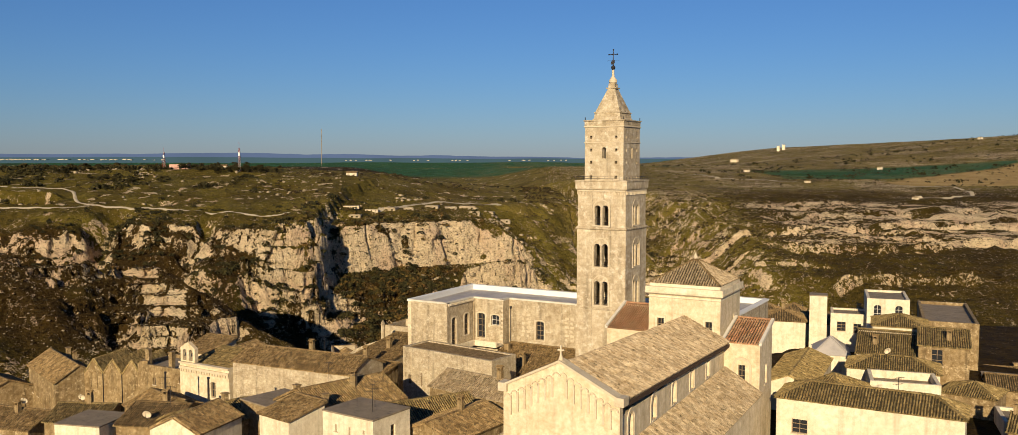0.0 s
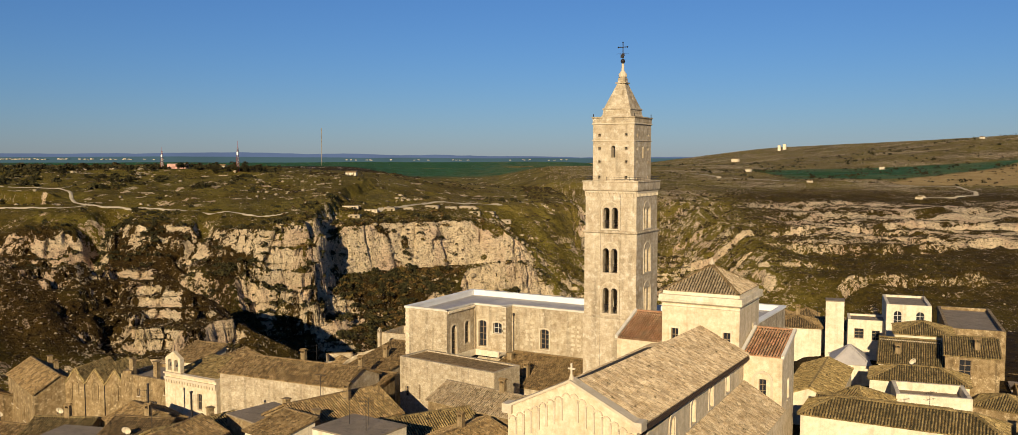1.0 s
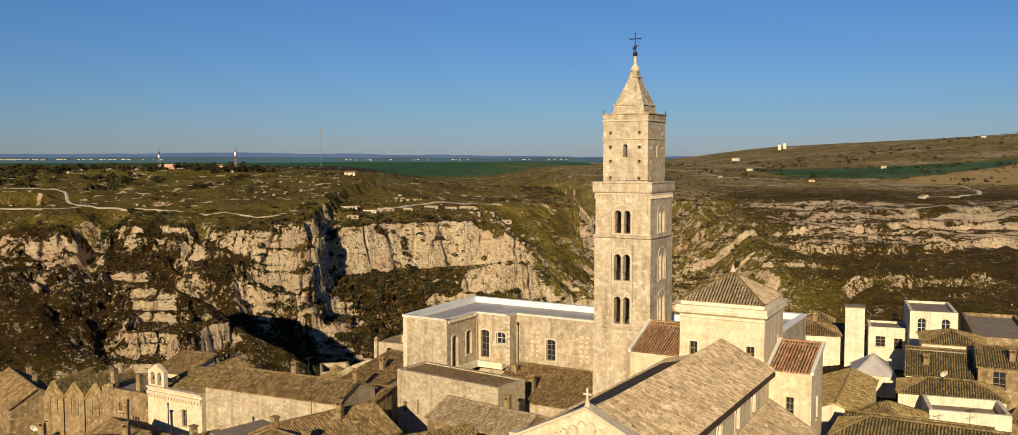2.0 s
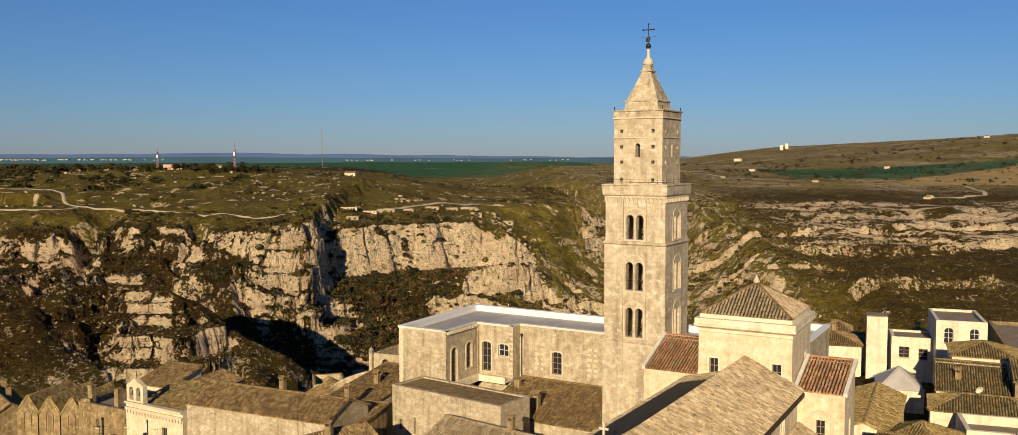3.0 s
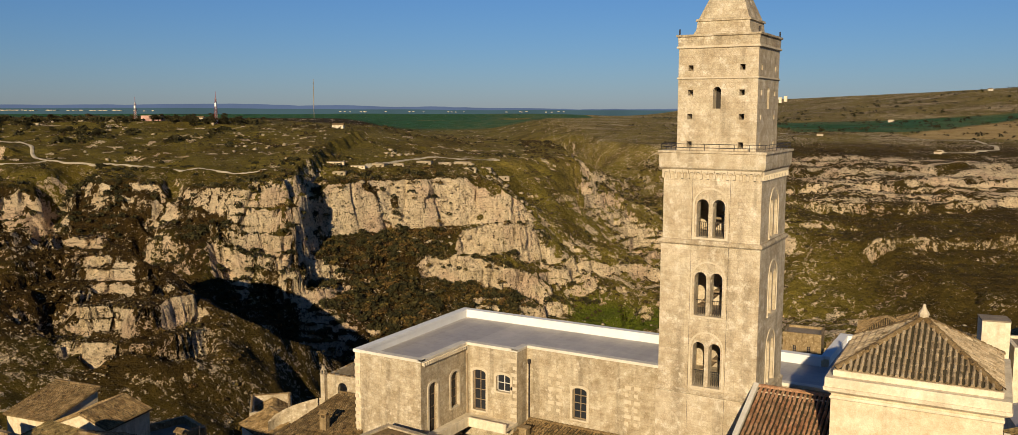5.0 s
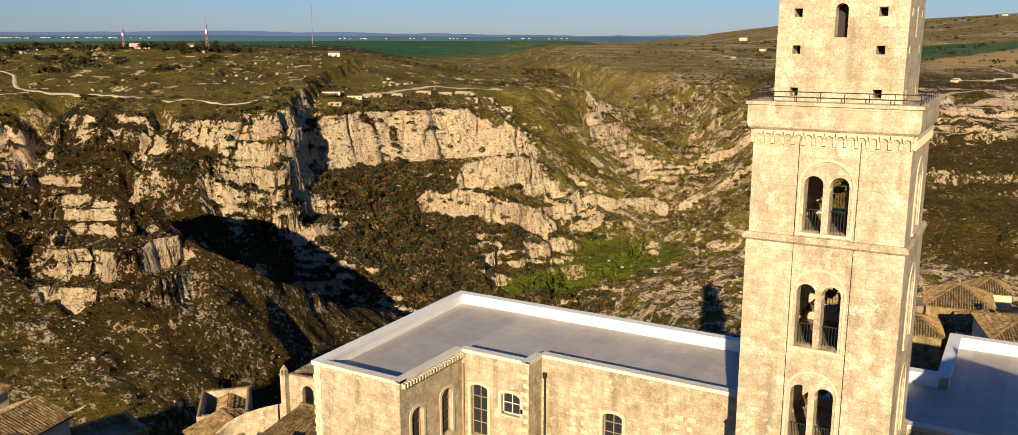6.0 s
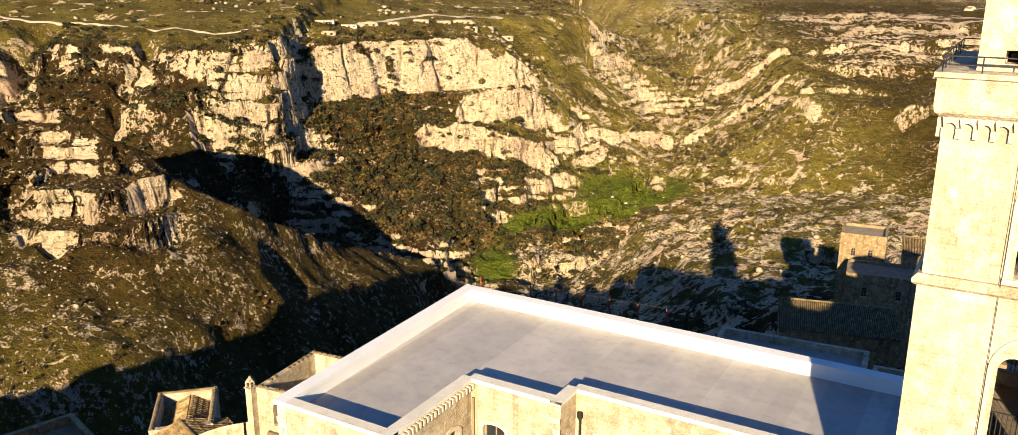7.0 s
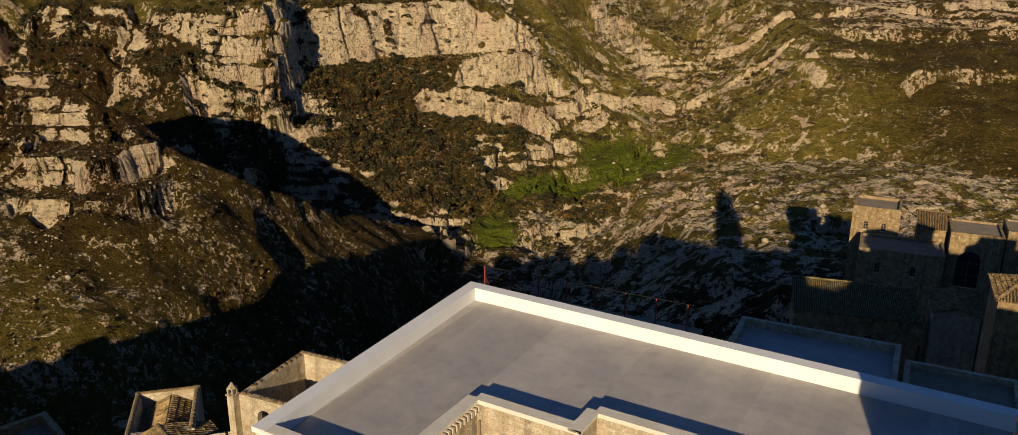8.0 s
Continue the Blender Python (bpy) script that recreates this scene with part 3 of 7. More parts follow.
def cover(v, u, z, steep, keep, s, far_side, wild, spur_face):
    """What lies on the ground: bare rock, green, straw, fields with the plain's haze tint, pasture."""
    rock = step(steep + 0.35 * fbm(4, v, u, 14, 4) + 0.45 * fbm(8, v, u, 5, 3, 0.6), 1.45, 2.0) * np.clip(wild + 0.15, 0, 1)
    near_bank = np.where(far_side, 0.30 * step(v, 10, 50) * (1 - step(u, 860, 960)) * (1 - 0.5 * step(v, 150, 200)), 0.40) * step(u, 150, 190)
    patch = fbm(1, v, u, 9, 4, 0.65) + 0.30 * fbm(5, v, u, 60, 2) + near_bank
    rock = np.maximum(rock, step(patch, 0.30, 0.50) * np.clip(wild * 1.3, 0, 0.7))
    stony = 0.16 + 0.34 * step(fbm(1, v * 0.6, u * 1.6, 7, 4, 0.6), 0.02, 0.4) * step(-v - 0.6 * (u - 200), 70, 130)
    rock = np.where(spur_face > 0.5, rock * 0.25 + stony, rock)
    rock = np.maximum(rock, 0.20 * np.clip(wild, 0, 1)) * (1 - keep)
    covered = step(fbm(3, v, u, 42, 3) + 0.3 * fbm(6, v, u, 12, 3), -0.06, 0.10) * step(-v, 112, 126) * (1 - step(s, -14, -8)) * (spur_face < 0.5) * far_side
    rock = rock * (1 - 0.72 * covered)
    torn = step(fbm(9, v, u, 16, 4, 0.62) + 0.3 * fbm(5, v, z * 2, 26, 2), -0.02, 0.16) * step(-v, 120, 132) * (spur_face < 0.5) * far_side * (u > 300)
    rock = rock * (1 - 0.62 * torn)
    rock = rock * (1 - 0.85 * np.clip(1.6 * np.exp(-((v + 88) / 34) ** 2 - ((u - 452) / 26) ** 2) - 0.2, 0, 1))
    plateau = step(s, 15, 80) * (v < 45)
    rock = np.where(plateau > 0.5, rock * 0.3 + 0.75 * step(fbm(1, v, u, 14, 4, 0.6) + 0.2 * fbm(3, v, u, 80, 2), 0.18, 0.42), rock)
    green = np.maximum(keep, 0.8 * step(fbm(7, v, u, 60, 4) + 0.2 * fbm(10, v, u, 12, 3), 0.06, 0.34))
    green = np.clip(green + 0.6 * plateau * step(fbm(2, v, u, 70, 4), -0.2, 0.15), 0, 1) * (1 - 0.9 * spur_face)
    line = 1.03 * v + 585 + 12 * fbm(5, v, u, 90, 2)          # the edge between the green field and the stubble
    crop = step(u, line, line + 8) * step(u, 1165, 1180) * (1 - step(u - 0.12 * v, 1505, 1530)) * step(v - 0.12 * (u - 1296), 398, 410)
    straw = step(line - u, 0, 8) * step(u, 1008, 1020) * step(v, 490, 500) * (1 - step(v, 1500, 1600))
    straw = np.maximum(straw, 0.12 * step(u, 850, 950) * (v > 75) * step(fbm(8, v, u, 200, 4), -0.2, 0.2))
    # far plain: takes the field colour with the bluish haze tint
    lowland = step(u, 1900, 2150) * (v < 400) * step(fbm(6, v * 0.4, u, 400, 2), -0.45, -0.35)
    shelf = step(v - 0.1 * (u - 580), 188, 225) * step(u - 0.04 * v, 560, 585) * (1 - step(u, 800, 850)) * (1 - step(v, 500, 620))
    rock = np.maximum(rock, 0.85 * shelf * step(fbm(1, v * 0.22, u, 16, 4, 0.62) + 0.2 * fbm(4, v, u, 70, 2), -0.16, 0.12))
    rock = np.where((u > 850) & (v > 75), 0.25 + 0.2 * step(fbm(5, v, u, 160, 2), 0, 0.3), rock)
    tilled_haze = np.maximum(crop, lowland)
    straw = np.maximum(straw, 0.12 * plateau * step(v, -230, -60) * step(fbm(5, v, u, 50, 4), -0.3, 0.2))
    straw = np.maximum(straw, 0.10 * step(v, 20, 60) * (1 - step(v, 150, 230)) * step(u, 560, 680) * step(fbm(8, v, u, 40, 4), -0.3, 0.25))
    green = np.clip(np.where(u > 800, green * 0.6, green), 0, 1)
    pasture = step(v + 0.15 * (u - 500) + 40 * fbm(3, v, u, 90, 3), -80, 30) * (0.45 + 0.55 * step(fbm(8, v, u, 34, 4), -0.25, 0.25)) * np.where(far_side, 1, step(u, 170, 230))
    pasture = pasture * (1 - 0.4 * step(v - 0.1 * (u - 500), 140, 220) * far_side)
    pasture = np.maximum(pasture, step(s, -3, 14) * (v < 60) * (u < 900) * (0.40 + 0.34 * step(fbm(4, v, u, 40, 4), -0.2, 0.2)))
    pasture = np.maximum(pasture * (1 - 0.6 * spur_face), spur_face * (0.14 + 0.36 * step(-u, -225, -165)))
    pasture = np.maximum(pasture, 0.9 * step(u, 850, 1000) * (v > 75) * (0.4 + 0.6 * step(fbm(4, v, u, 120, 4), -0.2, 0.2)))
    pasture = np.maximum(pasture, step(v, 10, 40) * (1 - step(v, 260, 380)) * step(u, 330, 400) * (1 - step(u, 820, 950)) * (0.45 + 0.5 * step(fbm(4, v, u, 30, 4), -0.25, 0.2)))
    east = step(v - 0.12 * (u - 480), 150, 220) * far_side * (1 - step(u, 860, 950))
    pasture, green = pasture * (1 - 0.72 * east), green * (1 - 0.75 * east)
    rock = rock * (1 - np.maximum(tilled_haze, straw)) * (1 - 0.6 * east * (1 - shelf))
    return rock, green, straw, tilled_haze, pasture


def build_ground(cell):
    # a coarse field, for laying things on the ground
    av = axis(-3400, 3400, -300, 310, cell * 1.9, 1.05)
    au = axis(-260, 4720, 110, 640, cell * 1.5, 1.05)
    v, u = np.meshgrid(av, au)
    z, keep, s, far_side, wild, spur_face = ground_height(v, u)
    gz_u, gz_v = np.gradient(z, au, av)
    rock, green = cover(v, u, z, np.hypot(gz_u, gz_v), keep, s, far_side, wild, spur_face)[:2]
    field = (av, au, z, rock, green, keep, far_side, s)
    # rows crowd together where the land is steep, so that the rock fronts have many faces
    inner = (au >= 110) & (au <= 640)
    ui, zi = au[inner], z[inner]
    run = np.sqrt(np.diff(ui)[:, None] ** 2 + (0.75 * np.diff(zi, axis=0)) ** 2)
    run = (run + np.roll(run, 1, 1) + np.roll(run, -1, 1)) / 3
    total = np.vstack([np.zeros(len(av)), np.cumsum(run, 0)])
    rows = np.linspace(0, 1, 780)
    coarse = np.stack([np.interp(rows * total[-1, j], total[:, j], ui) for j in range(len(av))], 1)
    fine = axis(-3400, 3400, -300, 310, cell, 1.035)
    ui2 = np.stack([np.interp(fine, av, row) for row in coarse])
    au = axis(-260, 4720, 110, 640, cell, 1.03)
    av = fine
    lo, hi = au[au < ui[0] - 0.3], au[au > ui[-1] + 0.3]
    u = np.vstack([np.repeat(lo[:, None], len(av), 1), ui2, np.repeat(hi[:, None], len(av), 1)])
    v = np.repeat(av[None, :], len(u), 0)
    z, keep, s, far_side, wild, spur_face = ground_height(v, u)
    nu, nv = u.shape
    du, dv = np.gradient(np.stack([v, u, z], -1), axis=0), np.gradient(np.stack([v, u, z], -1), axis=1)
    nrm = np.cross(dv, du)
    nrm /= np.linalg.norm(nrm, axis=-1, keepdims=True) + 1e-9
    steep = np.hypot(nrm[..., 0], nrm[..., 1]) / np.maximum(0.05, np.abs(nrm[..., 2]))
    rock, green, straw, tilled_haze, pasture = cover(v, u, z, steep, keep, s, far_side, wild, spur_face)
    # rock fronts are broken into beds, blocks and clefts
    front = step(steep, 0.8, 1.7) * step(u, 118, 150) * (1 - step(u, 620, 640)) * np.clip(wild, 0, 1)
    t = v * 0.92 + u * 0.4
    cleft = step(fbm(6, t, z * 0.3, 19, 2, 0.5, True), 0.62, 0.92)
    push = 3.2 * fbm(2, t, z * 1.3, 11, 4, 0.6) + 1.3 * fbm(5, t * 0.22, z, 3.2, 3, 0.6) + 0.9 * fbm(8, t, z, 3.0, 2) - 3.6 * cleft
    push = push * (0.25 + 0.75 * np.abs(nrm[..., 1]))
    flat = np.hypot(nrm[..., 0], nrm[..., 1]) + 1e-6
    v = v + front * push * nrm[..., 0] / flat
    u = u + front * push * nrm[..., 1] / flat
    x, y = v * ACROSS.x + u * AHEAD.x, v * ACROSS.y + u * AHEAD.y
    me = bpy.data.meshes.new("ground")
    idx = np.arange(nu * nv).reshape(nu, nv)
    quads = np.stack([idx[:-1, :-1], idx[:-1, 1:], idx[1:, 1:], idx[1:, :-1]], -1).reshape(-1, 4)
    me.vertices.add(nu * nv)
    me.vertices.foreach_set("co", np.stack([x, y, z], -1).astype(np.float32).ravel())
    me.loops.add(quads.size)
    me.loops.foreach_set("vertex_index", quads.astype(np.int32).ravel())
    me.polygons.add(len(quads))
    me.polygons.foreach_set("loop_start", np.arange(0, quads.size, 4, dtype=np.int32))
    me.polygons.foreach_set("use_smooth", np.ones(len(quads), dtype=bool))
    for key, val in (("rock", rock), ("green", green), ("straw", straw), ("meadow", keep), ("tilled_haze", tilled_haze), ("pasture", pasture)):
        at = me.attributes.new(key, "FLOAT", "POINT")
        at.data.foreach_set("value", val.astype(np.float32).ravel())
    me.update()
    me.validate()
    ob = new("ground", me)
    tagged(ob, "rocky limestone gorge with cliffs, dry grass and green meadow", "ground", kind="structure")
    return ob, field


def ground_material():
    m = bpy.data.materials.new("gorge ground")
    m.use_nodes = True
    n, l = m.node_tree.nodes, m.node_tree.links
    b = n["Principled BSDF"]
    b.inputs["Roughness"].default_value = 0.95
    b.inputs["Specular IOR Level"].default_value = 0.1
    geo = n.new("ShaderNodeNewGeometry")

    def attr(k):
        a = n.new("ShaderNodeAttribute")
        a.attribute_name = k
        return a.outputs["Fac"]

    def noise_at(scale, detail=6, rough=0.6):
        t = n.new("ShaderNodeTexNoise")
        t.inputs["Scale"].default_value, t.inputs["Detail"].default_value, t.inputs["Roughness"].default_value = scale, detail, rough
        l.new(geo.outputs["Position"], t.inputs["Vector"])
        return t.outputs[0]

    def ramp(x, lo, hi, a=0.0, c=1.0):
        r = n.new("ShaderNodeMapRange")
        r.inputs[1].default_value, r.inputs[2].default_value, r.inputs[3].default_value, r.inputs[4].default_value = lo, hi, a, c
        l.new(x, r.inputs[0])
        return r.outputs[0]

    def mix(f, a, c, kind="MIX"):
        k = n.new("ShaderNodeMix")
        k.data_type, k.blend_type = "RGBA", kind
        for sock, val in ((0, f), (6, a), (7, c)):
            if isinstance(val, tuple):
                k.inputs[sock].default_value = (*val, 1)
            elif isinstance(val, (int, float)):
                k.inputs[sock].default_value = val
            else:
                l.new(val, k.inputs[sock])
        return k.outputs[2]

    def math_node(op, a, c):
        k = n.new("ShaderNodeMath")
        k.operation = op
        for i, val in enumerate((a, c)):
            if isinstance(val, (int, float)):
                k.inputs[i].default_value = val
            else:
                l.new(val, k.inputs[i])
        return k.outputs[0]

    coarse, mid, fine, tiny = noise_at(0.035), noise_at(0.22), noise_at(0.9, 8, 0.68), noise_at(3.2, 4)
    dry = mix(ramp(mid, 0.35, 0.65), (0.032, 0.0185, 0.0035), (0.068, 0.040, 0.008))
    dry = mix(ramp(fine, 0.52, 0.66), dry, (0.008, 0.005, 0.002))
    grass = mix(ramp(mid, 0.3, 0.7), (0.040, 0.034, 0.005), (0.084, 0.064, 0.011))
    meadow = mix(ramp(fine, 0.35, 0.7), (0.085, 0.112, 0.008), (0.135, 0.150, 0.014))
    soil = mix(attr("green"), dry, grass)
    soil = mix(attr("pasture"), soil, mix(ramp(mid, 0.3, 0.7), (0.135, 0.110, 0.015), (0.250, 0.190, 0.034)))
    soil = mix(attr("meadow"), soil, meadow)
    # green crops; the bluish second tone paints in the far plain's haze
    soil = mix(attr("tilled_haze"), soil, mix(ramp(coarse, 0.4, 0.6), (0.026, 0.085, 0.020), (0.042, 0.125, 0.060)))
    soil = mix(attr("straw"), soil, mix(ramp(coarse, 0.4, 0.6), (0.50, 0.36, 0.15), (0.40, 0.27, 0.10)))
    rocky = mix(ramp(mid, 0.35, 0.68), (0.80, 0.645, 0.415), (0.64, 0.49, 0.30))
    rocky = mix(ramp(coarse, 0.48, 0.60), rocky, (0.66, 0.48, 0.31))
    strata = n.new("ShaderNodeTexNoise")
    sm = n.new("ShaderNodeMapping")
    sm.inputs["Scale"].default_value = (0.10, 0.10, 1.1)
    l.new(geo.outputs["Position"], sm.inputs[0]), l.new(sm.outputs[0], strata.inputs["Vector"])
    strata.inputs["Scale"].default_value, strata.inputs["Detail"].default_value, strata.inputs["Roughness"].default_value = 1.0, 7, 0.7
    rocky = mix(ramp(strata.outputs[0], 0.57, 0.67), rocky, (0.25, 0.185, 0.11))
    crack = n.new("ShaderNodeTexNoise")
    cm = n.new("ShaderNodeMapping")
    cm.inputs["Scale"].default_value = (0.42, 0.42, 0.15)
    l.new(geo.outputs["Position"], cm.inputs[0]), l.new(cm.outputs[0], crack.inputs["Vector"])
    crack.inputs["Scale"].default_value, crack.inputs["Detail"].default_value, crack.inputs["Roughness"].default_value = 1.0, 6, 0.68
    # Dark cracks and flecks paint in the shade of crevices and pits, plus bushes.
    rocky = mix(ramp(crack.outputs[0], 0.58, 0.67), rocky, (0.22, 0.16, 0.095))
    rocky = mix(ramp(fine, 0.59, 0.69), rocky, (0.12, 0.088, 0.05))
    speck, crumbs = noise_at(0.42, 7, 0.7), noise_at(1.5, 5, 0.65)
    rocky = mix(ramp(speck, 0.57, 0.65), rocky, (0.050, 0.034, 0.015))
    edge = math_node("ADD", attr("rock"), ramp(speck, 0.32, 0.68, -0.62, 0.62))
    edge = math_node("ADD", edge, ramp(crumbs, 0.3, 0.7, -0.25, 0.25))
    edge = math_node("ADD", edge, ramp(noise_at(0.06, 6, 0.65), 0.3, 0.7, -0.22, 0.22))
    mask = ramp(edge, 0.44, 0.56)
    colour = mix(mask, soil, rocky)
    colour = mix(1.0, colour, ramp(tiny, 0.3, 0.7, 0.62, 1.18), "MULTIPLY")
    l.new(colour, b.inputs["Base Color"])
    bp = n.new("ShaderNodeBump")
    bp.inputs["Strength"].default_value, bp.inputs["Distance"].default_value = 1.0, 1.7
    h = math_node("ADD", math_node("MULTIPLY", fine, 1.0), math_node("MULTIPLY", tiny, 0.3))
    h = math_node("ADD", h, math_node("MULTIPLY", strata.outputs[0], 1.2))
    h = math_node("SUBTRACT", h, math_node("MULTIPLY", ramp(crack.outputs[0], 0.5, 0.66), 0.6))
    l.new(h, bp.inputs["Height"]), l.new(bp.outputs[0], b.inputs["Normal"])
    return m


ground, FIELD = build_ground(0.95)
ground.data.materials.append(ground_material())


def height_at(x, y):
    """Ground height under a place of the plan."""
    av, au, z = FIELD[:3]
    v, u = x * ACROSS.x + y * ACROSS.y, x * AHEAD.x + y * AHEAD.y
    i, j = min(max(int(np.searchsorted(au, u)), 1), len(au) - 1), min(max(int(np.searchsorted(av, v)), 1), len(av) - 1)
    return float(z[i, j])


def clump_shapes(rng, count, rings=3, seg=6):
    """A few uneven rounded clumps, as unit vertex and face arrays."""
    shapes = []
    for _ in range(count):
        vs, fs = [(0, 0, -0.25)], []
        for i in range(rings):
            t = (i + 0.6) / rings
            r, z = math.sin(t * math.pi * 0.62 + 0.5), t * 1.05 - 0.2
            for j in range(seg):
                g = 2 * math.pi * (j + 0.5 * (i % 2)) / seg
                k = r * rng.uniform(0.6, 1.25)
                vs.append((k * math.cos(g), k * math.sin(g), z + rng.uniform(-0.2, 0.2)))
        vs.append((rng.uniform(-0.2, 0.2), rng.uniform(-0.2, 0.2), rng.uniform(0.85, 1.15)))
        for j in range(seg):
            fs.append((0, 1 + (j + 1) % seg, 1 + j))
        for i in range(rings - 1):
            for j in range(seg):
                a, b = 1 + i * seg + j, 1 + i * seg + (j + 1) % seg
                fs += [(a, b, b + seg), (a, b + seg, a + seg)]
        top = 1 + rings * seg
        for j in range(seg):
            fs.append((1 + (rings - 1) * seg + j, 1 + (rings - 1) * seg + (j + 1) % seg, top))
        shapes.append((np.array(vs), np.array(fs)))
    return shapes


def spray_shapes(rng, count, leaves=26):
    """Ragged bushes made of many small leaf-clusters turned every way, with gaps between them."""
    shapes = []
    for _ in range(count):
        vs, fs = [], []
        for _ in range(leaves):
            a, z = rng.uniform(0, 6.283), rng.random() ** 0.8
            r = math.sqrt(max(0.05, 1 - (z - 0.25) ** 2 * 1.6)) * rng.uniform(0.45, 1.1)
            c = Vector((r * math.cos(a), r * math.sin(a), z * 1.05 - 0.1))
            t = Vector((rng.gauss(0, 1), rng.gauss(0, 1), rng.gauss(0, 0.6))).normalized()
            b = t.cross(Vector((rng.gauss(0, 1), rng.gauss(0, 1), rng.gauss(0, 1)))).normalized()
            w = rng.uniform(0.28, 0.5)
            k = len(vs)
            vs += [tuple(c + t * w), tuple(c - t * w * 0.6 + b * w), tuple(c - t * w * 0.6 - b * w)]
            fs.append((k, k + 1, k + 2))
        shapes.append((np.array(vs), np.array(fs)))
    return shapes


def scatter(name, label, category, shapes, places, material, smooth=False):
    """Many small pieces on the ground in one mesh: places of (x, y, z, width, height, turn)."""
    rng = random.Random(len(places))
    vs, fs, base = [], [], 0
    for x, y, z, w, h, turn in places:
        sv, sf = shapes[rng.randrange(len(shapes))]
        c, q = math.cos(turn), math.sin(turn)
        vs.append(np.stack([x + w * (c * sv[:, 0] - q * sv[:, 1]), y + w * (q * sv[:, 0] + c * sv[:, 1]), z + h * sv[:, 2]], -1))
        fs.append(sf + base)
        base += len(sv)
    vs, fs = np.concatenate(vs), np.concatenate(fs)
    me = bpy.data.meshes.new(name)
    me.vertices.add(len(vs))
    me.vertices.foreach_set("co", vs.astype(np.float32).ravel())
    me.loops.add(fs.size)
    me.loops.foreach_set("vertex_index", fs.astype(np.int32).ravel())
    me.polygons.add(len(fs))
    me.polygons.foreach_set("loop_start", np.arange(0, fs.size, 3, dtype=np.int32))
    if smooth:
        me.polygons.foreach_set("use_smooth", np.ones(len(fs), dtype=bool))
    me.update()
    me.materials.append(material)
    return tagged(new(name, me), label, category, kind="stuff")


TRACKS = [
    ([(-420, 540), (-370, 556), (-342, 546), (-325, 522), (-320, 508), (-306, 492), (-292, 485), (-262, 484), (-231, 468), (-207, 461), (-175, 456), (-148, 452)], 2.4),
    ([(-116, 512), (-111, 520), (-95, 541), (-74, 585), (-44, 600), (-14, 610)], 3.0),
    ([(262, 1330), (288, 1276), (294, 1190), (350, 1118), (386, 1096)], 7.0),
    ([(430, 868), (470, 852), (496, 858), (512, 893), (536, 980), (500, 1000), (450, 1000)], 5.0),
    ([(-292, 487), (-318, 480), (-360, 476)], 2.6),
]


